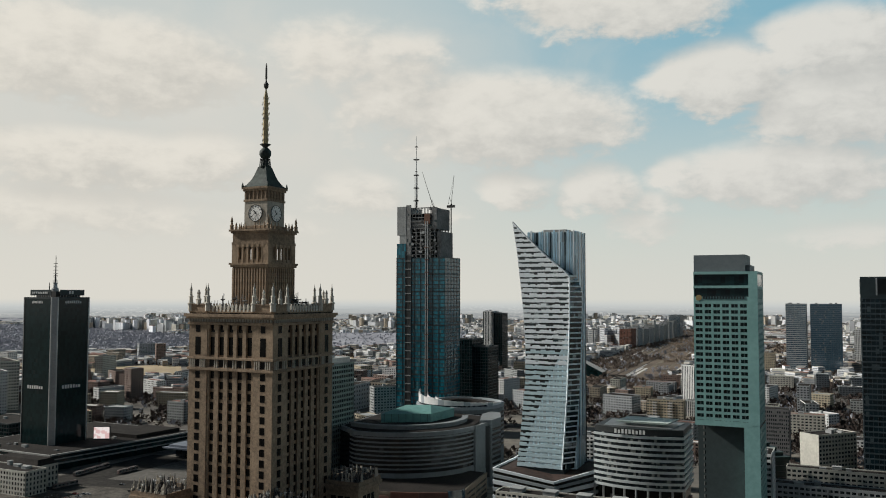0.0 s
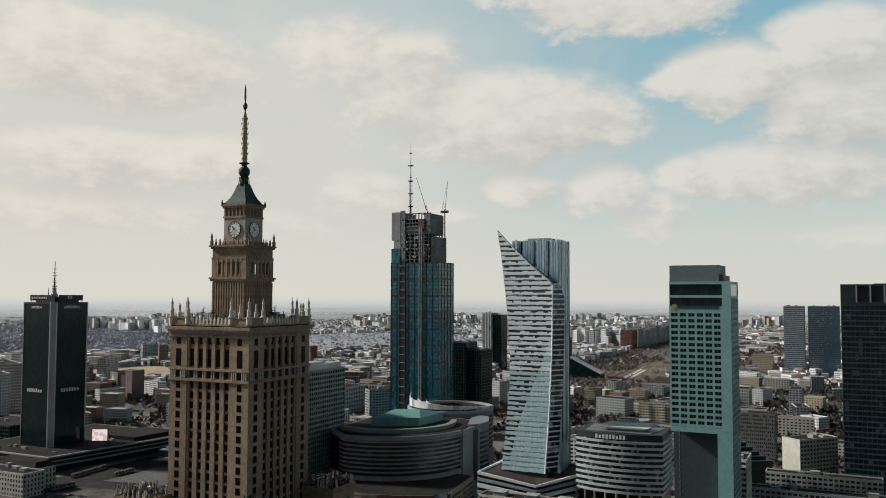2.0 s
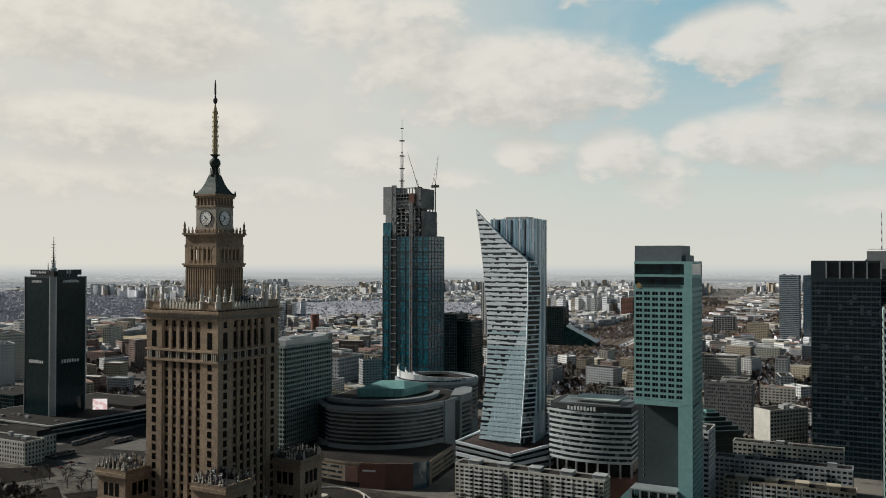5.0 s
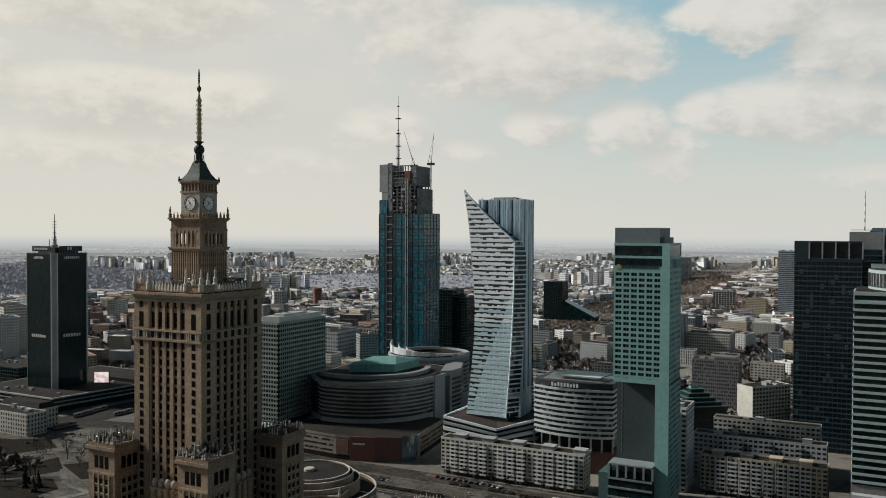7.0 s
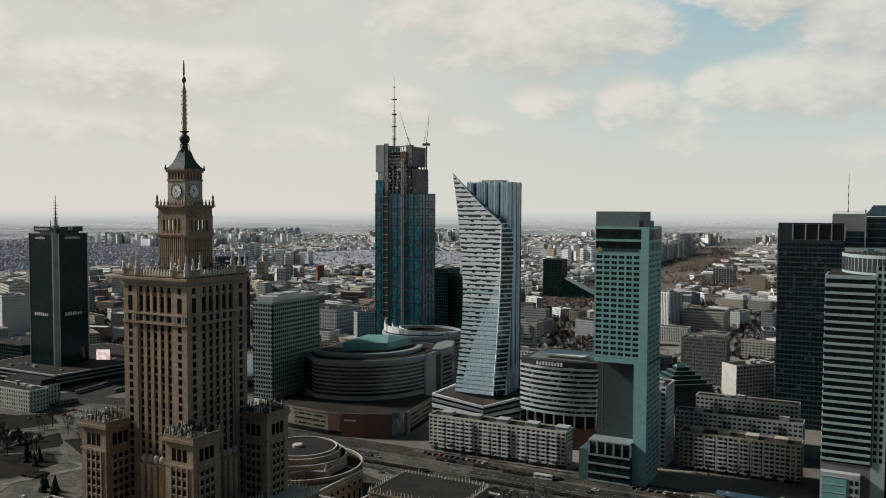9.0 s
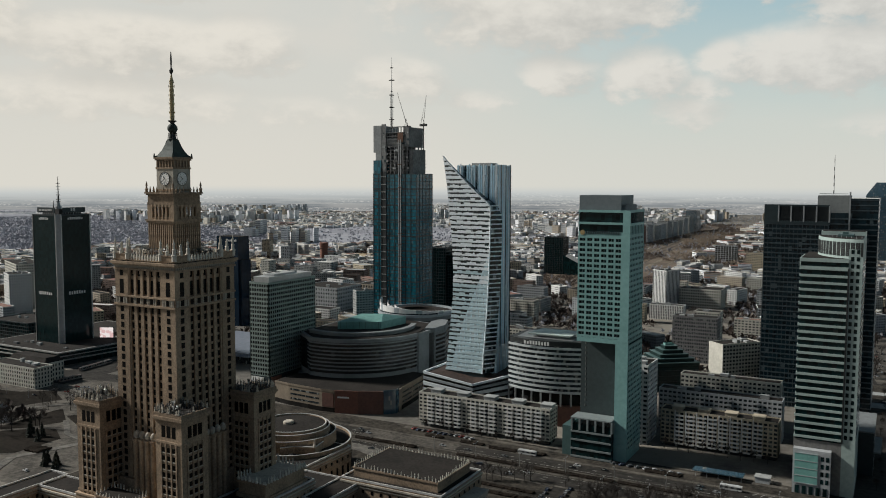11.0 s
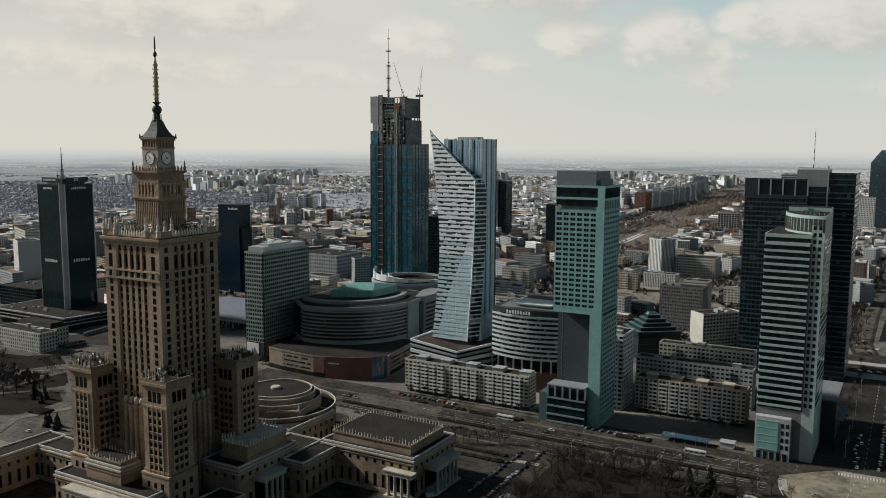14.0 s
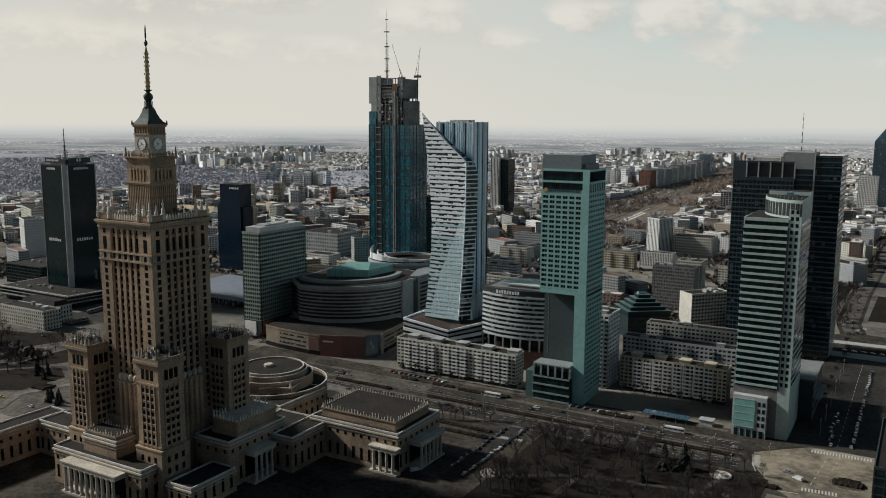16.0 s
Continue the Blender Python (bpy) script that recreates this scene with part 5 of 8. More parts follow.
def edge(z):
    """Left and right end of the sail front at a height."""
    pl = ((30, -22.4), (48, -20.2), (63, -18.6), (88, -16.2), (110, -16.0), (130, -17.2), (150, -19.2), (176, -22.2), (194, -25.2))
    pr = ((30, 8.6), (60, 11.0), (80, 12.4), (105, 13.6), (125, 14.3), (159, 14.6))

    def along(p):
        for (za, xa), (zb, xb) in zip(p, p[1:]):
            if z <= zb:
                return xa + (xb - xa) * (z - za) / (zb - za)
        return p[-1][1]
    left = along(pl)
    right = along(pr) if z < 158 else 14.6 - 39.8 * ((z - 158) / 36.0) ** 0.86
    return left, max(left + 0.05, right)


N = 48
SF = (194.0 - 31.0) / N
core = Geo()
zs = [31 + i * SF for i in range(N + 1)]
vs, fs = [], []
for z in zs:
    l, rr = edge(z)
    back = 9.0 * max(0.02, min(1.0, (194 - z) / 32))
    side = rr + 5.5 * min(1.0, max(0.0, (162 - z) / 14))
    vs += [(l, FY, z), (rr, FY, z), (side + 0.02, FY + back, z), (l + 1.0, FY + back, z)]
for i in range(N):
    fs += [(4 * i + j, 4 * i + (j + 1) % 4, 4 * i + 4 + (j + 1) % 4, 4 * i + 4 + j) for j in range(4)]
core.add(vs, fs + [(3, 2, 1, 0), tuple(4 * N + j for j in range(4))])
part("glazing", core, GLASS_SAIL, sail)
# lower bands take a bluer copy, carrying the sky's reflection in their colour
SAIL_TEAL = material("reflection_blue_panel", (0.56, 0.70, 0.74), (0.43, 0.56, 0.60), 0.3, 0.05, 0.25, spec=0.7)
# sky reflection painted on as a pale wedge of the lower front
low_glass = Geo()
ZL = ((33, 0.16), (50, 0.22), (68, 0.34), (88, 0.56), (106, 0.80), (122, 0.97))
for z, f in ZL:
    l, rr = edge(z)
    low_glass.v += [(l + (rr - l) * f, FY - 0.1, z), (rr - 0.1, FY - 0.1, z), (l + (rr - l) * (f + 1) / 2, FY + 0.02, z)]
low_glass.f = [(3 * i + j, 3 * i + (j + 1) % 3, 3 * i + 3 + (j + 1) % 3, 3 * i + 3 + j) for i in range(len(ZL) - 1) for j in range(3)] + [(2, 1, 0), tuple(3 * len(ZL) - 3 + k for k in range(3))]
part("lower_glazing", low_glass, GLASS_SLAB, sail, "lower glass of the sail front, sky reflection painted pale")
r = random.Random(3)
for i in range(N):
    za, zb = zs[i], zs[i] + SF * 0.56
    (l0, r0), (l1, r1) = edge(za), edge(zb)
    # each storey's band is a run of panels of uneven height
    cuts, x = [], l0 - 0.15
    while x < r0:
        run = min(r.choice((1.4, 1.8, 2.6, 3.6, 5.2)), r0 + 0.1 - x)
        low, high = r.choice((0.0, 0.0, 0.0, 0.06)), r.choice((0.42, 0.58, 0.62, 0.66, 0.70, 0.80))
        cuts += [(x, low, high), (x + run - 0.05, low, high)]
        x += run
    band, lean = Geo(), (l1 - l0) / max(0.01, zb - za)
    for x, low, high in cuts:
        a0, a1 = za + SF * low, za + SF * high
        xt, out = min(x + lean * (a1 - a0), r1 + 0.1), 0.3
        band.v += [(x, FY - out, a0), (xt, FY - 0.25, a1), (xt, FY + 0.1, a1), (x, FY + 0.1, a0)]
    for q in range(len(cuts) - 1):
        band.f += [(4 * q + k, 4 * q + 4 + k, 4 * q + 4 + (k + 1) % 4, 4 * q + (k + 1) % 4) for k in range(4)]
    band.f += [(0, 1, 2, 3), tuple(4 * len(cuts) - 4 + k for k in range(4))]
    part("floor_band", band, SAIL_WHITE if za > 100 + 12 * math.sin(i * 2.1) else SAIL_TEAL, sail)
    if 34 < za < 160:
        b = Geo()
        d = 9.0
        s0, s1 = vs[4 * i + 2][0], vs[4 * i + 6][0]
        b.add([(r0 + 0.1, FY - 0.3, za), (s0 + 0.3, FY + d, za), (s0, FY + d + 0.2, za), (r0 - 0.2, FY, za), (r0 + 0.1, FY - 0.3, zb - 0.95), (s0 + 0.3, FY + d, zb - 0.95), (s0, FY + d + 0.2, zb - 0.95), (r0 - 0.2, FY, zb - 0.95)],
              [(3, 2, 1, 0), (4, 5, 6, 7), (0, 1, 5, 4), (1, 2, 6, 5), (2, 3, 7, 6), (3, 0, 4, 7)])
        part("side_band", b, SAIL_WHITE, sail)
# rim along the sail's edge
rim_g = Geo()
for i in range(N):
    if zs[i] < 191:
        (la, ra), (lb, rb) = edge(zs[i]), edge(zs[i + 1])
        rim_g.rod((ra + 0.2, FY - 0.4, zs[i]), (rb + 0.2, FY - 0.4, zs[i + 1]), 0.5)
part("rim", rim_g, SAIL_WHITE, sail)
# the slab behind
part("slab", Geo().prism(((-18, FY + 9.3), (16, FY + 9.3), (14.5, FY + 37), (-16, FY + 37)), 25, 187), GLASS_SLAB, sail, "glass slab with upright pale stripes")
for i in range(17):
    x = -17.5 + i * 2.0
    za = r.choice((120, 140, 90, 35))
    part("stripe", Geo().box(x, x + r.choice((0.4, 0.7, 1.1)), FY + 8.8, FY + 9.4, za, r.choice((187.5, 188.2, 186.8))), (PANEL_BLUE, SAIL_WHITE, PANEL_BLUE, GLASS_SMOKE, PANEL_BLUE)[i % 5], sail)
for i in range(14):
    y = FY + 10.2 + i * 1.9
    part("stripe", Geo().box(15.2, 16.2 - 0.055 * (y - FY - 9), y, y + r.choice((0.5, 0.8, 1.2)), r.choice((25, 25, 50, 110)), 187.6), (PANEL_BLUE, SAIL_WHITE, PANEL_BLUE, GLASS_SMOKE, PANEL_BLUE)[i % 5], sail)
part("slab_roof", Geo().box(-15, 13.8, FY + 10, FY + 36, 186.8, 187.3).box(-8, 8, FY + 14, FY + 26, 187.3, 189), CONCRETE, sail)
# striped base whose rim dips at the street corner, with a brown deck inside
foot_plan = ((-33.0, -25.0, 31.5), (8.0, -25.0, 26.2), (30.0, -3.0, 31.8), (30.0, 30.0, 31.8), (-33.0, 30.0, 31.5))
base = Geo()
base.add([(x, y, 0) for x, y, z in foot_plan] + [(x, y, z - 0.4) for x, y, z in foot_plan], [(k, (k + 1) % 5, 5 + (k + 1) % 5, 5 + k) for k in range(5)] + [(4, 3, 2, 1, 0)])
part("podium", base, GLASS_GREY, sail)
deck = Geo()
deck.add([(x * 0.985, y * 0.985, z - 1.3) for x, y, z in foot_plan] + [(-4, 4, 30.0)], [(k, (k + 1) % 5, 5) for k in range(5)])
part("podium_deck", deck, material("brown_terrace_deck", (0.052, 0.030, 0.022), (0.026, 0.017, 0.014), 0.4, 0.06, 0.85), sail, "brown terrace deck under the sail")
for q, (f0, f1) in enumerate(((0.04, 0.10), (0.20, 0.27), (0.36, 0.44), (0.52, 0.60), (0.67, 0.755), (0.81, 0.875), (0.94, 1.0))):
    band = Geo()
    for x, y, z in foot_plan:
        for out, f in ((0.5, f0), (0.7, f1), (-0.3, f1), (-0.3, f0)):
            band.v.append((x + (out if x > 9 else -out if x < -9 else out * 0.4), y - (out if y < 9 else -out), z * f))
    band.f = [(4 * k + e, 4 * ((k + 1) % 5) + e, 4 * ((k + 1) % 5) + (e + 1) % 4, 4 * k + (e + 1) % 4) for k in range(5) for e in range(4)]
    part("podium_band", band, SAIL_WHITE if q % 2 == 0 else BAND_PALE, sail)
part("tower_foot", Geo().prism(((-23, -9.6), (10, -9.6), (16, 28), (-22, 28)), 20, 31), DARK_CLAD, sail)

# unfinished tower with a spire and cranes
varso = thing("unfinished_tower", -406.5, 808.5, "teal glass skyscraper with a raw concrete top, still being built", "skyscraper")
VA, VB = 57.0, 37.0
part("glazing", Geo().box(-VA / 2, VA / 2, -VB / 2, VB / 2, 0, 183), GLASS_TEAL, varso)
part("glazing_upper", Geo().box(-VA / 2, -VA / 2 + 10.5, -VB / 2 + 0.1, VB / 2 - 0.1, 183, 199), GLASS_TEAL, varso)
steel_teal = material("dark_teal_mullion", (0.010, 0.030, 0.036), (0.008, 0.022, 0.026), 0.4, 0.05, 0.5)
for z in [8 + 17.5 * i for i in range(11)]:
    part("belt_line", Geo().box(-VA / 2 - 0.3, VA / 2 + 0.3, -VB / 2 - 0.3, VB / 2 + 0.3, z, z + 0.9), steel_teal, varso)
g2 = Geo()
for i in range(46):
    z = 3 + i * 3.9
    g2.box(-VA / 2 - 0.12, VA / 2 + 0.12, -VB / 2 - 0.12, VB / 2 + 0.12, z, z + 0.75)
part("floor_line", g2, steel_teal, varso, kind="stuff")
for i in range(9):
    x = -VA / 2 + i * VA / 8
    part("mullion", Geo().box(x - 0.3, x + 0.3, -VB / 2 - 0.3, -VB / 2, 0, 183), steel_teal, varso)
for i in range(6):
    y = -VB / 2 + i * VB / 5
    part("mullion", Geo().box(VA / 2, VA / 2 + 0.35, y - 0.22, y + 0.22, 0, 183), steel_teal, varso)
for x in (-VA / 2 + 10.6, -VA / 2 + 17.4):
    part("shaft_rail", Geo().box(x - 0.3, x + 0.3, -VB / 2 - 0.8, -VB / 2 - 0.35, 0, 190), SMOKE_BAND, varso)
part("lift_shaft", Geo().box(-VA / 2 + 10.5, -VA / 2 + 18, -VB / 2 - 0.35, -VB / 2, 0, 186), BLACK, varso, "dark recessed lift shaft")
for i in range(21):
    z = 8 + i * 8.6
    part("shaft_landing", Geo().box(-VA / 2 + 10.9, -VA / 2 + 17.6, -VB / 2 - 1.0, -VB / 2 - 0.3, z, z + 0.7), METAL, varso)
for x in (6.0, 8.4):
    part("hoist_rail", Geo().box(x, x + 0.9, -VB / 2 - 1.4, -VB / 2 - 0.4, 0, 222), METAL, varso)
rust = material("rust_orange_steel", (0.18, 0.085, 0.05), (0.12, 0.065, 0.045), 0.8, 0.2, 0.8)
for i in range(15):
    z = 12 + i * 13.0
    part("hoist_tie", Geo().box(4.8, 10.4, -VB / 2 - 1.6, -VB / 2 - 0.9, z, z + 0.7), rust, varso)
raw = material("raw_concrete", (0.26, 0.26, 0.25), (0.12, 0.12, 0.12), 0.4, 0.05, 0.9)
for i in range(13):
    z = 183 + i * 3.9
    x0, x1 = (-17.5, 17.5) if z < 212 else (-20, 14)
    if z < 230:
        part("raw_slab", Geo().box(x0, x1 + (4 if z < 200 else 0), -VB / 2 + 1, VB / 2 - 2, z, z + 0.7), raw, varso)
part("raw_core", Geo().box(-14, 10, -8, 10, 183, 228), raw, varso, "bare dark concrete core")
gcol = [(x, -VB / 2 + 1.6) for x in (-17, -11.5, -6, -0.5, 5, 10.5, 16)] + [(17.2, y) for y in (-10, -2, 6, 13)]
for x, y in gcol:
    part("raw_column", Geo().box(x - 0.6, x + 0.6, y - 0.6, y + 0.6, 183, 214), raw, varso)
part("raw_wall", Geo().box(-28.4, -17.6, -VB / 2 + 0.3, VB / 2 - 1, 208, 238.5).box(-25.6, -18, -VB / 2 + 0.6, VB / 2 - 1, 199, 208), CONCRETE, varso, "pale concrete upper wall")
part("raw_wall", Geo().box(-17.6, -12, -VB / 2 + 0.5, -VB / 2 + 1.4, 183, 240).box(-12, 14.5, -VB / 2 + 2, -VB / 2 + 2.6, 214, 224), raw, varso)
part("raw_wall", Geo().box(12.5, 18.5, -VB / 2 + 1, 14, 214, 236).box(18.5, 23, -VB / 2 + 2, 12, 183, 211), raw, varso)
for i in range(7):
    x = -11 + i * 3.6
    part("raw_frame", Geo().box(x, x + 0.8, -VB / 2 + 1.8, -VB / 2 + 2.8, 224, 237).box(x, x + 3.6, -VB / 2 + 1.8, -VB / 2 + 2.8, 236, 237).box(x, x + 3.6, -VB / 2 + 1.8, -VB / 2 + 2.8, 229.5, 230.5), raw, varso)
rv = random.Random(77)
for i in range(34):
    x, z = rv.uniform(-17, 17), 185 + rv.choice(range(0, 46, 4))
    part("site_panel", Geo().box(x, x + rv.uniform(1.2, 4), -VB / 2 + 0.4, -VB / 2 + 0.8, z, z + rv.uniform(1.2, 3.0)), (CONCRETE, METAL, raw, steel_teal)[i % 4], varso)
part("site_net", Geo().box(4, 11, -VB / 2 + 0.2, -VB / 2 + 0.6, 219, 230), rust, varso, "orange site netting")
for i in range(6):
    z0 = 236 + i * 13.5
    part("spire_section", Geo().rod((-15, 0, z0), (-15, 0, min(317, z0 + 13.5)), 0.95 - 0.14 * i, 0.85 - 0.14 * i, 6), METAL if i else IRON, varso)
for z, e in ((246, 5.2), (260, 5.4), (274, 5.2), (291, 5.6), (278, 2), (305, 3)):
    part("spire_platform", Geo().turned([(e * 0.6, z), (e * 0.62, z + 0.7)], 8, -15, 0), IRON, varso)
for x in (-16.6, -13.4):
    part("spire_stay", Geo().rod((x, 0, 236), (x, 0, 276), 0.22), IRON, varso)
for bx, by, tx, tz, jx, jz in ((6, 0, 6, 240, -8, 278), (24, 6, 24, 242, 27.5, 273)):
    c = thing("tower_crane", -406.5 + bx, 808.5 + by, "luffing tower crane on the unfinished roof", "crane", 214.0)
    part("mast", Geo().rod((0, 0, -4), (0, 0, tz - 214), 0.7), IRON, c)
    part("jib", Geo().rod((0, 0, tz - 216), (jx - bx, 0, jz - 214), 0.3, 0.18), IRON, c)
    part("counterweight", Geo().box(-4.5, 4.0, -1.5, 1.5, tz - 218, tz - 215.4), IRON, c)
    part("stay", Geo().rod((-2.5, 0, tz - 210), (jx - bx, 0, jz - 214), 0.12), IRON, c)
    part("a_frame", Geo().rod((-3.5, 0, tz - 215), (-2, 0, tz - 207), 0.22).rod((1, 0, tz - 215), (-2, 0, tz - 207), 0.22), IRON, c)

# striped financial tower
fin = thing("financial_tower", 68, 503, "silver office tower banded with dark ribbon windows", "skyscraper")
part("glazing", Geo().box(-15.5, 8.8, -22.5, 22, 30, 127), GLASS_BLACK, fin)
FOOT = material("weathered_grey_stone", (0.20, 0.195, 0.185), (0.13, 0.127, 0.12), 0.5, 0.06, 0.8)
SILVER = material("silver_panel", (0.37, 0.455, 0.43), (0.29, 0.36, 0.34), 0.4, 0.05, 0.5, 0.0)
for i in range(25):
    z = 31 + i * 3.98
    part("ribbon", Geo().box(-16, 9, -23, 22.4, z, z + 1.35), SILVER, fin)
part("corner_pier", Geo().box(8.8, 15.6, -22.4, 22.5, 0, 138.5), SILVER, fin)
wsm = Geo().box(-0.8, 0.8, -0.05, 0.04, 0, 2.3).mesh("window", GLASS_BLACK)
for i in range(27):
    for x in (10.6, 13.4):
        piece("window", wsm, fin, x, -22.4, 32.6 + i * 3.98)
for i in range(25):
    part("side_glass", Geo().box(15.55, 15.72, -19.5, 21.5, 32.6 + i * 3.98, 34.9 + i * 3.98), GLASS_DARK, fin)
part("slit", Geo().box(8.5, 9.3, -23.2, -22.3, 30, 128), BLACK, fin)
part("terrace", Geo().box(-15.8, 9, -22.8, 22.4, 127, 128.5).box(-16, -15.4, -23, 22, 128.5, 131).box(-16, 9, -23, -22.4, 131, 132).box(-16, 9, -23, 4, 132, 133), SILVER, fin)
crown = Geo()
arc = [(15.6 - 25 * math.sin(radians(a)), -22.4 + 34 * (1 - math.cos(radians(a)))) for a in range(0, 91, 6)]
crown.prism(arc + [(15.6, 11.6)], 128, 144)
crown.v = [(x + 0.06, y - 0.06, z) for x, y, z in crown.v]
part("crown", crown, SILVER, fin, "curved crown with upright window slots")
for (xa, ya), (xb, yb) in zip(arc, arc[1:]):
    mx, my = (xa + xb) / 2, (ya + yb) / 2
    d = Vector((yb - ya, -(xb - xa))).normalized() * -0.12
    dd = Vector((xb - xa, yb - ya)).normalized() * 0.55
    for s in (-0.28, 0.28):
        qx, qy = mx + (xb - xa) * s, my + (yb - ya) * s
        part("crown_slot", Geo().prism(((qx - dd.x + d.x, qy - dd.y + d.y), (qx + dd.x + d.x, qy + dd.y + d.y), (qx + dd.x - d.x, qy + dd.y - d.y), (qx - dd.x - d.x, qy - dd.y - d.y)), 134.6, 142.2), BLACK, fin)
part("crown_rear", Geo().box(-8, 15.7, 11.2, 22.6, 128, 146.5), SILVER, fin)
part("crown_roof", Geo().prism([(15.0 + (x - 15.6) * 0.95, 10.8 + (y - 11.6) * 0.96) for x, y in arc] + [(15.0, 10.8)], 144, 144.3), ROOF_DARK, fin)
part("terrace_roof", Geo().box(-15.2, 8.8, -22, 22, 133.0, 133.25).box(-7.4, 15.1, 11.8, 22, 146.5, 146.75), ROOF_DARK, fin)
part("terrace_glass", Geo().box(-15.6, 8.8, -22.6, 3.6, 128.6, 131.0), GLASS_BLACK, fin)
for i in range(9):
    part("crown_rail", Geo().rod((14.6 - i * 2.6, -20 + i * i * 0.42, 144.3), (14.6 - i * 2.6, -20 + i * i * 0.42, 145.6), 0.12), METAL, fin)
part("roof_plant", Geo().box(2, 10, -4, 6, 144, 145.6).box(4, 7, -2, 3, 145.6, 146.8), GREEN_DEEP, fin)
part("foot", Geo().box(-16, 15.5, -22.2, 22, 0, 31), FOOT, fin, "grey stone foot")
part("annex", Geo().box(-15.5, 4, -27.5, -22.5, 0, 25.5), PLASTER_GREY, fin, "grey stone annex with a green glass front")
part("annex_glass", Geo().box(-14.5, -2.5, -27.9, -27.4, 6, 23.5), material("mint_green_glass", (0.20, 0.42, 0.38), (0.15, 0.33, 0.30), 0.3, 0.05, 0.25, spec=0.6), fin)
for i in range(5):
    part("annex_mullion", Geo().box(-14.6, -2.4, -28.05, -27.8, 6 + i * 4.3, 6.35 + i * 4.3), PLASTER_GREY, fin)
for i in range(5):
    part("annex_door", Geo().box(-14 + i * 3.6, -11.8 + i * 3.6, -27.7, -27.4, 0, 4.6), GLASS_BLACK, fin)
for i in range(4):
    for j in range(2):
        part("annex_window", Geo().box(-1 + j * 2.6, 0.6 + j * 2.6, -27.6, -27.4, 7 + i * 4.3, 9.6 + i * 4.3), GLASS_BLACK, fin)
part("rear_podium", Geo().box(-14, 24, 22.5, 70, 0, 26), DARK_CLAD, fin)
part("podium_rim", Geo().box(-14.3, 24.3, 22.5, 70.3, 26, 26.8).box(20, 28, 30, 66, 12, 12.8), GREY_BAND, fin)
for z in (5, 11, 17, 23):
    part("podium_window", Geo().box(23.9, 24.15, 24, 69, z, z + 2.6), GLASS_DARK, fin)

# dark twin-block tower behind it
dark = thing("dark_tower", 30, 690, "dark glass office tower with a stepped grey crown and mast", "skyscraper")
block(dark, 46, 38, 0, 143, 38, 3.0, SMOKE_BAND, GLASS_SMOKE, 0.3, 0.08, 0.12, 0.6)
part("crown_frame", Geo().box(-23.2, 23.2, -19.2, -17.8, 143, 145.5).box(-23.2, 23.2, -19.2, -17.8, 156.5, 158).box(-23.2, -13, -19.2, 19, 145.5, 156.5), DARK_CLAD, dark)
for i in range(5):
    part("crown_fin", Geo().box(-13.3 + i * 9, -12.3 + i * 9, -19.3, -16, 144.8, 157.2), METAL, dark)
part("crown_screen", Geo().box(-13, 23, -17.4, -16.8, 145, 157), BLACK, dark)
part("crown_back", Geo().box(-22.8, 22.8, -10, 19, 143, 156), DARK_CLAD, dark)
part("rear_block", Geo().box(20, 56, -12, 32, 0, 152), GLASS_SMOKE, dark)
for i in range(37):
    part("rear_band", Geo().box(23.2, 56.3, -12.3, 32, 3 + i * 4, 4.0 + i * 4), SMOKE_BAND, dark)
part("rear_crown", Geo().box(14, 36, -10, 24, 143.5, 165), material("grey_crown_panel", (0.22, 0.235, 0.23), (0.17, 0.18, 0.18), 0.4, 0.05, 0.6), dark, "grey panelled upper block")
part("rear_upper", Geo().box(36, 56, -12, 32, 152, 163), GLASS_SMOKE, dark)
for i in range(3):
    part("rear_band", Geo().box(36.2, 56.3, -12.3, 32.2, 153.5 + i * 4, 154.3 + i * 4), SMOKE_BAND, dark)
part("corner_strip", Geo().box(36.1, 37.2, -13.2, -12.4, 120, 168), METAL, dark)
for i in range(10):
    part("mast", Geo().rod((24, 5, 166 + i * 3.0), (24, 5, 169 + i * 3.0), 0.4 - 0.02 * i, 0.38 - 0.02 * i, 6), WHITE if i % 2 else BLACK, dark)
part("roof_rail", Geo().box(15, 35, -9, -8.7, 166.2, 166.6), METAL, dark)
# block at the near edge of the cross street
near = thing("dark_office_block", 153, 385, "black glass office block with thin pale floor strips", "office building")
block(near, 36, 70, 0, 42, 11, 4.5, DARK_CLAD, GLASS_BLACK, 0.12, 0.06, 0.2, 1.0)

# black glass hotel with a silver corner
bh = thing("black_hotel_tower", -622, 515, "black glass hotel tower with silver corner strips", "skyscraper")
part("glazing", Geo().prism(((-38, 0), (-3.4, 0), (0, 3.4), (0, 37), (-38, 37)), 0, 141.5), GLASS_HOTEL, bh)
part("corner_strip", Geo().prism(((-4.0, -0.5), (-2.9, -0.5), (0.5, 2.9), (0.5, 4.0)), 10, 142), METAL, bh)
part("rear_strip", Geo().box(-0.4, 0.5, 36, 37.3, 10, 142).box(-38.3, -37.6, -0.4, 0.4, 10, 142), METAL, bh)
part("top_edge", Geo().box(-38.2, -4.2, -0.2, 0.1, 140.6, 142).box(-0.1, 0.2, 4.2, 37.2, 140.6, 142), DARK_CLAD, bh)
part("roof_screen", Geo().box(-30, -6, 6, 32, 141.5, 147), IRON, bh)
part("roof_sign", Geo().box(-34, -8, 2.6, 3.2, 143.5, 148.5).box(-3.4, -2.8, 8, 34, 143.5, 148.5), DARK_CLAD, bh)
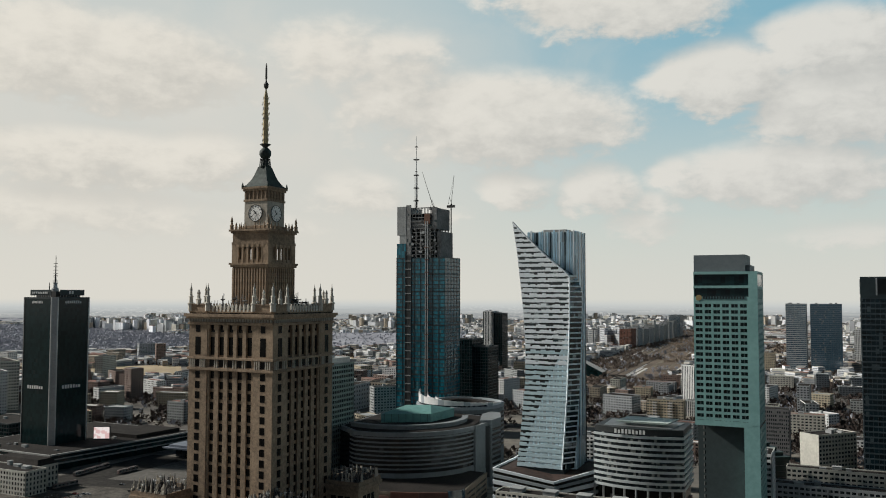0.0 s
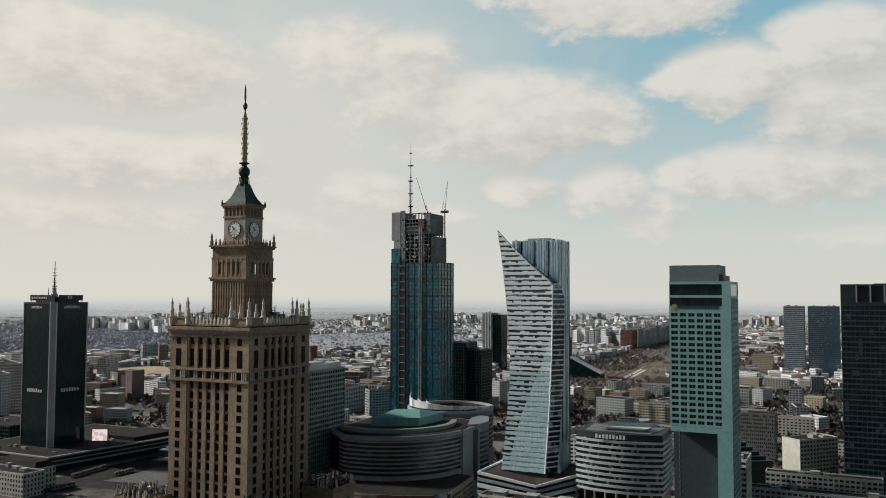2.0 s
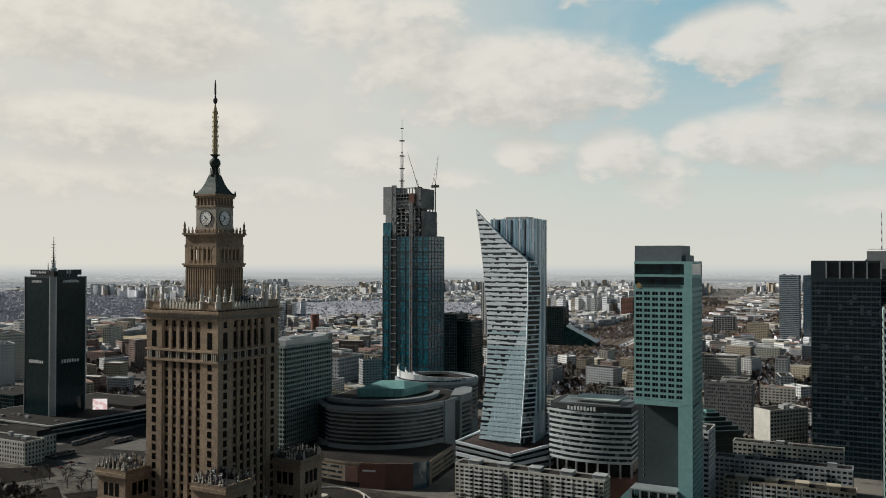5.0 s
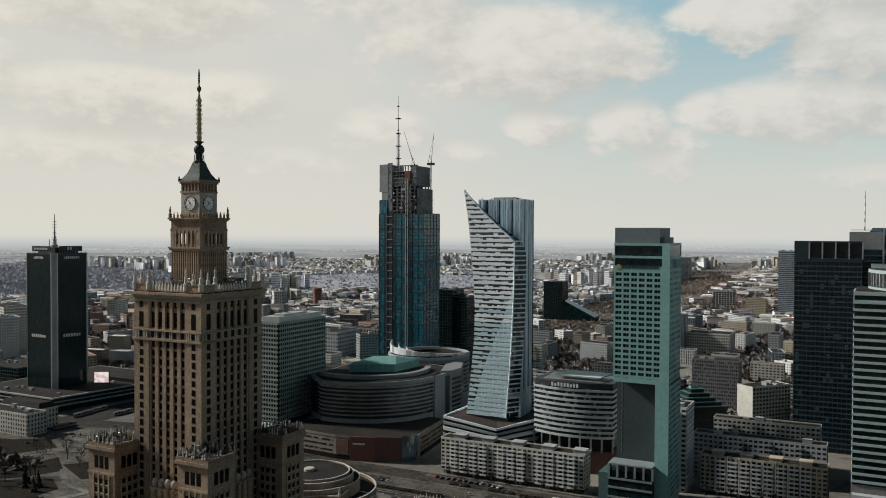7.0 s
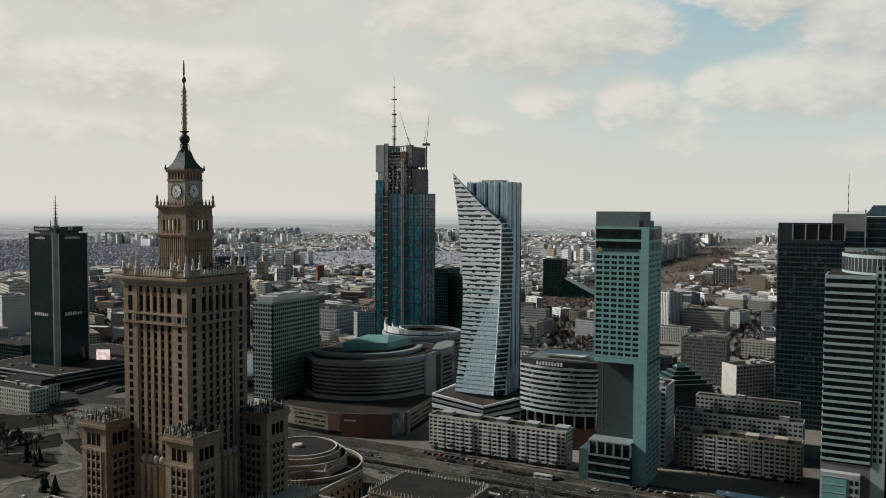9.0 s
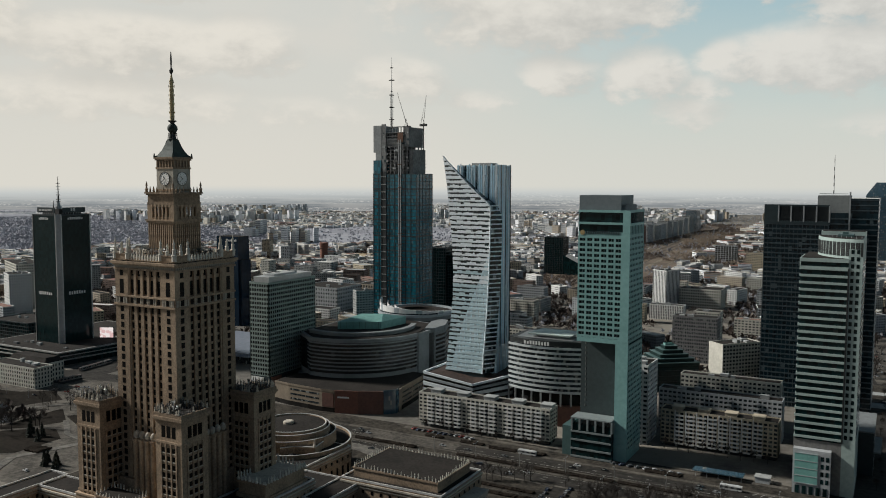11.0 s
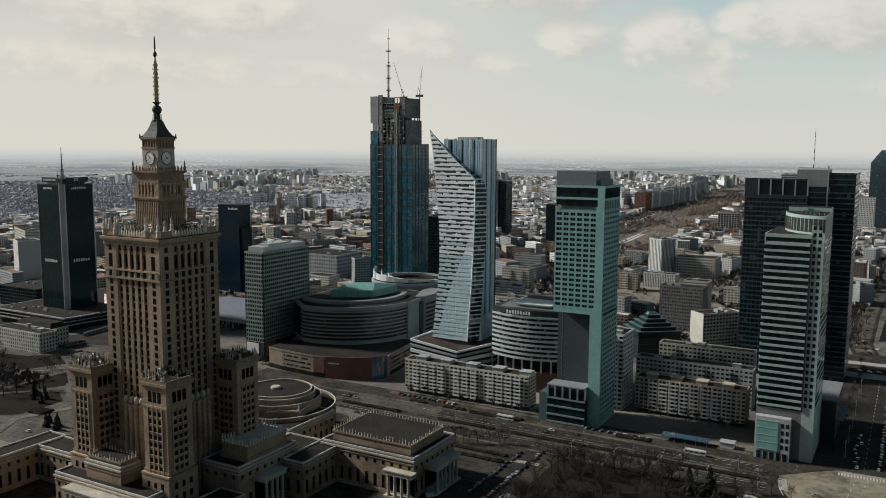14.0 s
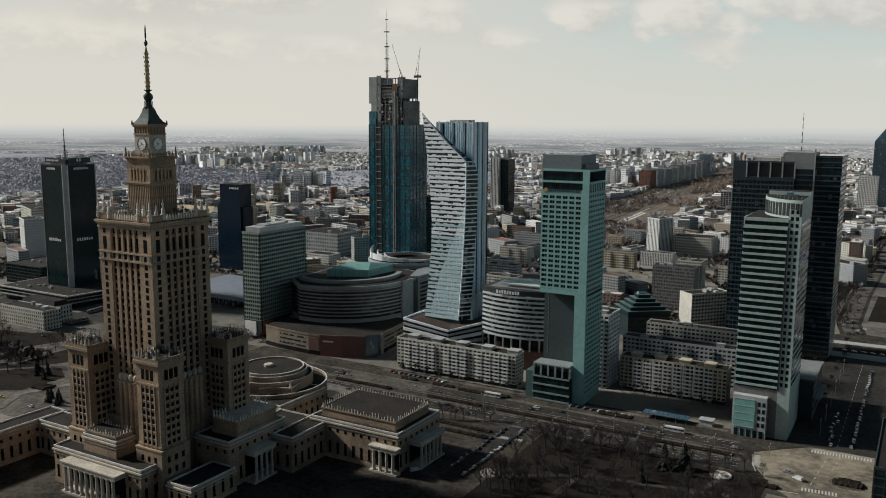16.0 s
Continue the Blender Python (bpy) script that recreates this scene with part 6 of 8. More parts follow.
for i in range(9):
    part("sign_post", Geo().rod((-33 + i * 3, 3.4, 141.5), (-33 + i * 3, 3.4, 144), 0.2).rod((-3.6, 9 + i * 3, 141.5), (-3.6, 9 + i * 3, 144), 0.2), WHITE, bh)
bars(bh, "sign_letter", WHITE, -21, 2.5, 145, 20, 1.8, 9, seed=8)
part("mast", Geo().rod((-14, 12, 147), (-14, 12, 160), 1.0, 0.7, 6).rod((-14, 12, 160), (-14, 12, 179), 0.55, 0.25, 6).box(-17, -11, 11.6, 12.4, 156, 156.5).box(-16, -12, 11.6, 12.4, 161, 161.4), IRON, bh)
part("mast_base", Geo().turned([(3.2, 147), (3.2, 149.5), (2.0, 150), (1.6, 154), (2.2, 154.4), (2.2, 155)], 10, -14, 12), METAL, bh)
for i in range(6):
    part("mast_arm", Geo().rod((-16.5, 12, 157 + i * 3), (-11.5, 12, 157 + i * 3), 0.16).rod((-14, 9.5, 157 + i * 3), (-14, 14.5, 157 + i * 3), 0.16), (WHITE, IRON)[i % 2], bh)
part("mast", Geo().rod((-19, 10, 147), (-19, 10, 155), 0.5, 0.2, 6), IRON, bh)
right = lambda a, b: (-b, a)
bars(bh, "sign_letter", WHITE, -21, 0, 62, 20, 3.0, 7, seed=2, label="white sign letters as plain strokes")
bars(bh, "sign_letter", WHITE, 20, -0.1, 62, 20, 3.2, 7, swap=right, seed=2)
bars(bh, "sign_letter", WHITE, -21, 0, 136.5, 14, 2.2, 8, seed=6)
bars(bh, "sign_letter", WHITE, 20, -0.1, 136.5, 18, 2.4, 8, swap=right, seed=6)
bars(bh, "sign_letter", WHITE, 20, 2.7, 144.8, 6, 2.8, 2, swap=right, seed=7)
SLAB_GREY = material("grey_stone_slab_edge", (0.33, 0.325, 0.305), (0.23, 0.228, 0.215), 0.4, 0.06, 0.85)
DARK_CONC = material("sooty_concrete", (0.17, 0.172, 0.17), (0.105, 0.107, 0.107), 0.4, 0.05, 0.9, spec=0.15)
def deck_plan(d):
    return ((-78 - d, -29 - d), (34 + d, -29 - d), (47 + d, 75), (51 + d, 118 + d), (-78 - d, 118 + d))


part("podium", Geo().prism(deck_plan(-4.0), 0, 6).prism(deck_plan(0), 6, 13.6), GLASS_BLACK, bh, "dark glazed podium under the hotel")
for z, h, d in ((5.6, 1.2, 0.9), (9.4, 0.9, 0.5), (12.9, 1.2, 1.0)):
    part("podium_edge", Geo().prism(deck_plan(d), z, z + h), SLAB_GREY, bh)
part("podium_roof", Geo().prism(deck_plan(-1.2), 14.0, 14.3).prism(((0, 60), (38, 60), (42, 110), (-4, 110)), 14.3, 17.5), ROOF_DARK, bh)
r = random.Random(31)
for i in range(12):
    x, y, u = r.uniform(-60, 30), r.choice((r.uniform(-24, -6), r.uniform(50, 58))), r.uniform(0.8, 2.6)
    part("roof_box", Geo().box(x - u, x + u, y - u * 0.6, y + u * 0.6, 14.3, 14.3 + r.uniform(0.8, 2.0)), (SLAB_GREY, DARK_CONC, METAL)[i % 3], bh)
scr = part("advert_screen", Geo().prism(((7.6, 38.4), (20.4, 45.4), (19.6, 47.0), (6.8, 40.0)), 14.3, 26.2), BLACK, bh, "lit pale pink and white advertising screen")
SCREEN = bpy.data.materials.new("lit_screen")
SCREEN.use_nodes = True
n = Nodes(SCREEN.node_tree)
v = n.add("ShaderNodeTexCoord").outputs["Object"]
e = n.mix(n.ramp(n.noise(v, 0.25, 1.0), 0.45, 0.55), (0.74, 0.50, 0.49, 1), (0.88, 0.80, 0.78, 1))
em = n.add("ShaderNodeEmission", ins={0: e, 1: 0.9})
n.add("ShaderNodeOutputMaterial", ins={0: em.outputs[0]})
o = new("screen_face", Geo().prism(((8.2, 38.4), (20.2, 44.97), (20.1, 45.15), (8.1, 38.6)), 15.4, 25.6).mesh("screen_face", SCREEN))
o.parent = scr

# slim dark tower far behind the palace
cm = thing("dark_slab_tower", -615, 765, "slim blue-black glass office tower", "skyscraper")
part("glazing", Geo().box(-17, 17, -23, -3, 0, 108).box(-24, 21, -21, -5, 0, 80), GLASS_NAVY, cm)
part("roof", Geo().box(-16.8, 16.8, -22.8, -3.2, 108, 108.4).box(-23.8, -17.2, -20.8, -5.2, 80, 80.4).box(17.2, 20.8, -20.8, -5.2, 80, 80.4), ROOF_DARK, cm)
bars(cm, "sign_letter", WHITE, 8, -23.3, 102.5, 16, 2.6, 7, seed=3, label="white sign letters as plain strokes")

# grey-green office slab
go = thing("office_slab", -356, 530, "grey-green office slab with deep square windows", "office building")
block(go, 19, 61, 16, 92, 21, 2.4, material("grey_green_panel", (0.215, 0.268, 0.243), (0.155, 0.20, 0.18), 0.4, 0.05, 0.6), GLASS_GREY, 0.40, 0.28, 0.55, 1.0)
part("top_storey", Geo().box(-8, 8, -28, 28, 92.2, 97).box(-5, 5, -18, 10, 97, 98.4), METAL, go)
part("foot", Geo().box(-9.9, 9.9, -31, 31, 0, 16), DARK_CLAD, go)
part("poster", Geo().box(-9, 4, -31.4, -31, 2, 15), WHITE, go, "white advertising poster")
part("poster", Geo().box(9.9, 10.3, -29, -16, 4, 15), BRICK, go, "red advertising poster")
rooftop(go, 16, 50, 97, 4, n=3)
# ---- housing blocks and offices that can be told apart ----
def flats(name, x0, x1, y0, y1, h, floors, wall, label, stacks=(), bay=3.3, sill=0.5, pier=0.35, ground=0.0, seed=1, turn=0.0, depth=0.3, pane=None, category="apartment block", boxes=3, group="", roof=None, which=("front", "side", "rear", "flank")):
    """A housing or office block with recessed windows; stacks: places along the front where balconies hang."""
    cx, cy, a, b = (x0 + x1) / 2, (y0 + y1) / 2, x1 - x0, y1 - y0
    ob = thing(name, cx, cy, label, category, 0, turn, group)
    block(ob, a, b, ground, h, floors, bay, wall, pane or GLASS_DARK, sill, pier, depth, roof=roof or ROOF_DARK, which=which)
    if ground:
        part("ground_floor", Geo().box(-a / 2 + 1, a / 2 - 1, -b / 2 + 1, b / 2 - 1, 0, ground), GLASS_DARK, ob)
    fh = (h - ground) / floors
    rail = Geo().box(-2.6, 2.6, -1.5, 0, -0.15, 0).box(-2.6, 2.6, -1.5, -1.4, 0, 1.05).box(-2.6, -2.5, -1.4, 0, 0, 1.05).box(2.5, 2.6, -1.4, 0, 0, 1.05).mesh("balcony", WHITE if stacks and h < 26 else wall)
    for s in stacks:
        for i in range(floors):
            piece("balcony", rail, ob, s, -b / 2 - depth, ground + i * fh)
    rooftop(ob, a, b, h + 0.2, seed, n=boxes)
    return ob


f1 = flats("apartment_block", -198, -98, 487, 499.5, 24, 8, PLASTER, "long cream eight-storey slab of flats with white balconies", [-40, -33, -26, -19, -6, 1, 8, 21, 28, 35, 42], 3.4, 0.45, 0.25, 3.0, 1, boxes=0)
for i in range(5):
    part("stair_house", Geo().box(-42 + i * 21, -34 + i * 21, -3.5, 3.5, 24.2, 26.6).box(-42.4 + i * 21, -33.6 + i * 21, -3.9, 3.9, 26.6, 26.9), CONCRETE, f1)
f2 = flats("apartment_block", -34.5, 38.5, 526.5, 539, 24, 8, PLASTER_YELLOW, "long ochre eight-storey slab of flats with loggias", [-24, -17, -10, -3, 4, 11, 18, 25], 3.0, 0.4, 0.3, 2.6, 2, boxes=0)
for i in range(4):
    part("stair_house", Geo().box(-30 + i * 17, -23 + i * 17, -3.5, 3.5, 24.2, 26.2).box(-30.4 + i * 17, -22.6 + i * 17, -3.9, 3.9, 26.2, 26.5), PLASTER_YELLOW, f2)
for i in range(8):
    part("pale_upright", Geo().box(-27.4 + i * 7, -26.9 + i * 7, -7.9, -6.2, 3, 24.6), WHITE, f2)
flats("apartment_block", -46, 36, 567, 578.5, 28, 9, PLASTER_GREY, "grey nine-storey slab of flats", [-30, -12, 6, 24], 3.2, 0.5, 0.3, 0, 3)
flats("apartment_block", -40, 30, 607, 618, 31, 10, PLASTER, "pale ten-storey slab of flats", [-24, -8, 8, 24], 3.2, 0.5, 0.3, 0, 4)
flats("apartment_tower", -64, -42.5, 521, 545, 53, 17, WHITE, "white seventeen-storey point block of flats", [-4, 4], 3.4, 0.5, 0.35, 0, 5)
wt = flats("apartment_tower", -24.5, -8.5, 680, 718, 42, 14, PLASTER, "tall cream point block with a blank sunlit gable", [], 3.2, 0.45, 0.3, 0, 6, -40)
part("gable", Geo().box(-8.6, 8.6, -19.9, -19.2, 0, 43), PLASTER, wt)
flats("office_block", -92, -50, 800, 816, 44, 13, material("brown_grey_grid", (0.19, 0.188, 0.19), (0.14, 0.138, 0.14), 0.5, 0.05, 0.8), "brown-grey office block with a fine window grid", [], 1.7, 0.45, 0.4, 0, 7, category="office building")
flats("white_fin_tower", -198, -174, 1145, 1172, 52, 14, WHITE, "white tower with slanting dark window slots", [], 2.6, 0.0, 0.55, 0, 8, -28)
flats("curved_office", -168, -112, 1160, 1195, 27, 7, PLASTER, "pale seven-storey city office block", [], 3.2, 0.45, 0.4, 0, 9, category="office building")
flats("apartment_block", -218, -176, 1008, 1020, 22, 7, PLASTER_YELLOW, "yellowish seven-storey block of flats", [-12, 6], 3.2, 0.5, 0.35, 0, 10)
flats("striped_block", -180, -137, 1047, 1062, 18, 5, WHITE, "white block with dark upright stripes", [], 2.2, 0.15, 0.5, 0, 11)
flats("apartment_block", -92, -66, 900, 918, 35, 11, PLASTER, "cream eleven-storey block of flats", [-6, 6], 3.0, 0.5, 0.35, 0, 12)
flats("apartment_block", -337, -299, 947, 962, 26, 8, PLASTER, "cream eight-storey flats beyond the glass towers", [-8, 8], 3.2, 0.5, 0.35, 0, 13)
flats("apartment_block", -384, -342, 1090, 1104, 24, 7, PLASTER_GREY, "grey seven-storey flats far off", [], 3.2, 0.5, 0.35, 0, 14)
flats("apartment_block", -322, -289, 885, 900, 19, 6, WHITE, "white six-storey flats near the towers", [], 3.0, 0.5, 0.35, 0, 15)
flats("apartment_block", -300, -262, 836, 852, 22, 7, PLASTER_GREY, "grey flats beside the tower", [-8, 8], 3.2, 0.5, 0.35, 0, 16)
flats("apartment_block", -262, -226, 760, 776, 24, 8, PLASTER, "pale flats behind the sail tower", [-8, 8], 3.2, 0.5, 0.35, 0, 17)
flats("apartment_block", -226, -190, 700, 716, 26, 8, WHITE, "white flats behind the bowed office", [-8, 8], 3.2, 0.5, 0.35, 0, 18)
flats("apartment_block", -170, -132, 640, 655, 29, 9, PLASTER_GREY, "grey flats behind the bowed office", [-8, 8], 3.2, 0.5, 0.35, 0, 19)
flats("old_town_house", -596, -533, 421, 438, 17, 5, PLASTER, "cream old townhouse with a dark mansard roof", [], 3.0, 0.4, 0.5, 0, 20, category="townhouse")
m = thing("mansard_roof_house", -570, 449, "second old townhouse with a dark mansard roof", "townhouse")
block(m, 50, 18, 0, 16, 4, 3.0, PLASTER, GLASS_DARK, 0.4, 0.5)
part("mansard", Geo().prism(((-25, -9), (25, -9), (25, 9), (-25, 9)), 16.9, 21, ((-22, -6), (22, -6), (22, 6), (-22, 6))), ROOF_DARK, m)
flats("white_hotel", -930, -896, 658, 684, 54, 15, WHITE, "white slab hotel with small square windows", [], 2.6, 0.5, 0.5, 0, 21, -24, category="hotel")
flats("office_block", -1028, -948, 716, 750, 60, 16, PLASTER, "tall cream office slab block", [], 3.2, 0.5, 0.4, 0, 22, -24, category="office building")
flats("dark_low_block", -780, -715, 545, 590, 22, 6, DARK_CLAD, "low black glass office block", [], 3.5, 0.2, 0.1, 0, 23, pane=GLASS_BLACK, category="office building")
flats("museum_block", -626, -562, 894, 950, 31, 6, PLASTER_GREY, "massive grey stone museum block", [], 4.0, 0.5, 0.5, 0, 24, category="museum")
flats("museum_block", -572, -538, 958, 1000, 30, 6, SAND_PANEL, "sand-coloured stone museum annex", [], 4.0, 0.3, 0.5, 0, 25, category="museum")
for k, (x0, x1, y0, y1, h) in enumerate(((-400, -378, 860, 890, 95), (-377.5, -360, 862, 892, 87))):
    flats("black_office_tower", x0, x1, y0, y1, h, 26, DARK_CLAD, "plain black glass office tower" if k == 0 else "lower black glass office tower", [], 3.0, 0.12, 0.1, 0, 26 + k, pane=GLASS_BLACK, category="office building")
flats("trade_tower", -660, -640, 1556, 1590, 112, 30, WHITE, "white and black striped office tower", [], 3.4, 0.0, 0.5, 0, 28, category="office building", pane=GLASS_BLACK)
flats("trade_tower", -639, -622, 1562, 1592, 108, 30, DARK_CLAD, "black glass half of the striped tower", [], 3.4, 0.15, 0.1, 0, 29, category="office building", pane=GLASS_BLACK)
dk = flats("black_office_tower", -497, -460, 1480, 1510, 70, 20, DARK_CLAD, "black glass tower with a sloped hall beside it", [], 3.4, 0.1, 0.1, 0, 30, category="office building", pane=GLASS_BLACK)
part("sloped_hall", Geo().add([(18, -15, 0), (80, -15, 0), (80, 15, 0), (18, 15, 0), (18, -15, 38), (80, -15, 8), (80, 15, 8), (18, 15, 38)], [(3, 2, 1, 0), (4, 5, 6, 7), (0, 1, 5, 4), (1, 2, 6, 5), (2, 3, 7, 6), (3, 0, 4, 7)]), GLASS_BLACK, dk)
SLATE_BLUE = material("slate_blue_metal", (0.12, 0.165, 0.21), (0.08, 0.115, 0.15), 0.3, 0.04, 0.5)
for k, (x0, x1, y0, h, sl) in enumerate(((-112, -76, 1758, 128, 0.45), (-68, -14, 1745, 128, 0.2))):
    flats("blue_office_tower", x0, x1, y0, y0 + 36, h, 34, BAND_PALE if k == 0 else SLATE_BLUE, "blue-grey banded office tower" if k == 0 else "dark blue glass office tower", [], 4.0, sl, 0.05, 0, 31 + k, category="office building", pane=GLASS_BLUE)
flats("white_lattice_block", 7, 46, 2026, 2056, 72, 16, WHITE, "white lattice-fronted office block", [], 3.0, 0.35, 0.5, 0, 33, category="office building")
flats("grid_office", -262, -216, 1917, 1935, 34, 8, PLASTER_GREY, "dark office block with a pale grid front on the waste land", [], 5.5, 0.2, 0.2, 0, 35, pane=GLASS_GREY, category="office building", which=("front", "side"))
flats("apartment_block", -171, -133, 1755, 1772, 33, 10, PLASTER_YELLOW, "ochre ten-storey slab on the waste land", [], 3.4, 0.5, 0.4, 0, 36, which=("front", "side"))
sp = thing("pointed_tower", 60, 2105, "dark blue tower with a slanted pointed top", "skyscraper")
part("glazing", Geo().box(-30, 34, -20, 20, 0, 148), GLASS_BLUE, sp)
part("peak", Geo().prism(((-30, -20), (34, -20), (34, 20), (-30, 20)), 148, 176, ((-10, -20), (34, -20), (34, 20), (-10, 20))), GLASS_BLUE, sp)
for i in range(40):
    part("floor_band", Geo().box(-30.4, 34.4, -20.4, 20.4, 3 + i * 3.6, 3.9 + i * 3.6), SMOKE_BAND, sp)
for i in range(9):
    r = random.Random(60 + i)
    y = 2330 + i * 78
    flats("long_wall_tower", -578, -545, y, y + r.uniform(50, 72), r.uniform(42, 56), 15, BRICK if i < 1 else (CONCRETE, PLASTER_GREY)[i % 2], "brick-red tall slab beside the railway" if i == 0 else "grey tall slab beside the railway", [], 4.0, 0.5, 0.4, 0, 60 + i, group="slabs along the railway")
flats("blue_cube_office", -580, -541, 3050, 3110, 74, 18, METAL, "blue glass cube office block", [], 4.0, 0.2, 0.1, 0, 80, pane=GLASS_BLUE, category="office building")
pyr = thing("stepped_glass_hall", -69, 690, "black glass hall with a stepped dark green roof", "office building", 0, 38)
part("body", Geo().box(-19, 19, -17, 17, 0, 21.5), GLASS_HOTEL, pyr)
HALL_GREEN = material("dark_green_roof_glass", (0.008, 0.024, 0.023), (0.005, 0.016, 0.015), 0.4, 0.06, 0.5, spec=0.2)
for i in range(5):
    a, b, z = 19.6 - i * 3.5, 17.6 - i * 3.3, 21.5 + i * 3.0
    part("step", Geo().box(-a, a, -b, b, z, z + 2.7), HALL_GREEN, pyr)
    part("step_rim", Geo().box(-a - 0.3, a + 0.3, -b - 0.3, b + 0.3, z + 2.6, z + 3.0), GREEN_DEEP, pyr)
for i in range(4):
    part("floor_rim", Geo().box(-19.25, 19.25, -17.25, 17.25, 4 + i * 4.6, 4.35 + i * 4.6), DARK_CLAD, pyr)
part("top_frame", Geo().box(-4, 4, -1, -0.5, 36.4, 38).box(-4, 4, 3, 3.5, 36.4, 38).box(-4, -3.5, -0.5, 3, 36.4, 38), GREEN_ROOF, pyr)
shed = thing("underpass_roof", 12, 480, "low blue-grey canopy over an underpass stair", "canopy")
part("roof", Geo().box(-15, 14, -4, 4, 3.0, 3.5), GLASS_BLUE, shed)
for i in range(5):
    part("post", Geo().rod((-13 + i * 6.5, -3.4, 0), (-13 + i * 6.5, -3.4, 3), 0.15), METAL, shed)
kiosk = thing("kiosk", 36, 484, "small flat-roofed grey kiosk", "kiosk")
part("wall", Geo().box(-4, 4, -3, 3, 0, 3.4), PLASTER_GREY, kiosk)
part("roof", Geo().box(-4.5, 4.5, -3.5, 3.5, 3.4, 3.8), CONCRETE, kiosk)
st = thing("station_hall", -500, 625, "long low blue-grey station roof", "station")
part("roof", Geo().box(-50, 60, -45, 45, 9, 11).box(-54, 64, -49, 49, 8, 9), material("blue_grey_sheet", (0.17, 0.19, 0.23), (0.13, 0.15, 0.18), 0.3, 0.04, 0.6), st)
part("wall", Geo().box(-46, 56, -41, 41, 0, 8), GLASS_DARK, st)
chim = thing("water_tower", -1000, 1456, "round red brick water tower", "tower")
part("shaft", Geo().turned([(9, 0), (8, 30), (9.5, 31), (9.5, 42), (8, 43)], 16), BRICK, chim)
for poly in (((-1353, 1199), (-1258, 1354), (-1056, 1145), (-1125, 1004)), ((-1222, 1452), (-1161, 1456), (-1028, 1302), (-1081, 1296)), ((-1082, 1610), (-1054, 1702), (-954, 1553), (-997, 1494))):
    patch("field", poly, FIELD, 0.3, "tan dry grass field", "field")

# roundabout and green beyond the financial tower
patch("roundabout", [(108 + 40 * math.cos(a * 0.2618), 745 + 44 * math.sin(a * 0.2618)) for a in range(24)], PAVING, 0.12, "sunlit roundabout with worn tram paving", "road")
# platform and bed take pale concrete to imitate sunlight on them
patch("tram_platform", ((80, 699), (150, 699), (150, 716), (80, 716)), CONCRETE, 0.15, "tram platform by the roundabout, painted pale as sunlit", "pavement")
patch("tram_bed", ((78, 744), (150, 746), (150, 757), (78, 755)), CONCRETE, 0.16, "concrete tram bed across the roundabout, painted pale as sunlit", "pavement")
patch("roundabout_green", ((92, 720), (150, 722), (150, 740), (96, 738)), LAWN, 0.5, "brown sunken grass bank of the roundabout", "lawn")
patch("verge", ((28, 806), (66, 806), (76, 980), (84, 1210), (40, 1210)), LAWN, 0.14, "dark wooded verge beside the cross street", "lawn")
strip("verge_path", ((46, 812), (62, 900), (70, 1010), (80, 1190)), 4.5, PAVING, 0.2, "sandy path through the wooded verge", "path")
patch("dry_verge", ((104, 850), (134, 850), (140, 985), (106, 985)), LAWN, 0.14, "dark worn grass across the street", "lawn")
# paler strip over the road; haze and sheen are in its colour
strip("road_outer", ((96, 790), (89.3, 830), (89, 985), (97, 1316), (104, 1600)), 15, PAVE_WORN, 0.095, "outer stretch of the cross street, paled for haze and sheen", "road")
strip("road_ring", ((-60, 745), (230, 745)), 20, ASPHALT, 0.09, "asphalt street meeting at the roundabout", "road")
bb = thing("billboard_house", 150, 1120, "tan house with a blue and white billboard", "house")
block(bb, 30, 60, 0, 26, 7, 3.4, SAND_PANEL, GLASS_DARK, 0.5, 0.4)
part("billboard", Geo().box(-14, 10, -31.2, -30.4, 8, 30), WHITE, bb)
part("billboard_top", Geo().box(-14, 10, -31.5, -31.2, 19, 27), material("billboard_blue", (0.04, 0.12, 0.35)), bb)

# ---- the rest of the city ----
KEEP = [(-330, -40, 440, 690), (-90, 140, 300, 640), (-120, 100, 640, 740), (-700, -380, 380, 700), (-110, -40, 790, 830), (-660, -520, 880, 1010), (-650, -580, 730, 800), (-440, -355, 770, 900), (-205, -105, 1140, 1200), (-220, -130, 1000, 1070),
        (-100, -60, 890, 930)]
KEEP += [(-345, -290, 940, 970), (-390, -335, 1085, 1110), (-330, -225, 750, 905), (-235, -185, 690, 725), (-800, -700, 520, 600), (-1035, -890, 640, 760), (-670, -610, 1540, 1600), (-505, -370, 1470, 1520), (-265, -5, 1735, 1805), (-275, -205, 1900, 1945),
        (0, 110, 2010, 2130), (-590, -535, 2300, 3200), (-1320, -1080, 1060, 1290), (-1190, -1050, 1310, 1440), (-1065, -970, 1520, 1660), (-1012, -988, 1440, 1470), (96, 128, 280, 1560), (30, 135, 640, 1000)]


def free(x, y, r):
    return all(x + r < a or x - r > b or y + r < c or y - r > d for a, b, c, d in KEEP)


def in_view(x, y):
    az = math.degrees(math.atan2(x - 60, y + 20))
    return -62 < az < 9


def rail_zone(x, y):
    """The open railway ground beside the slabs."""
    return -540 < x + (y - 2300) * 0.06 < -330 and y > 1250


def scrub(x, y):
    """Brown waste land with thickets between the railway and the outer towers."""
    return 1780 < y < 3000 and abs(x + 215 + (y - 1950) * 0.16) < 155 + 50 * noise.noise((x * 0.01, y * 0.01, 12.0))


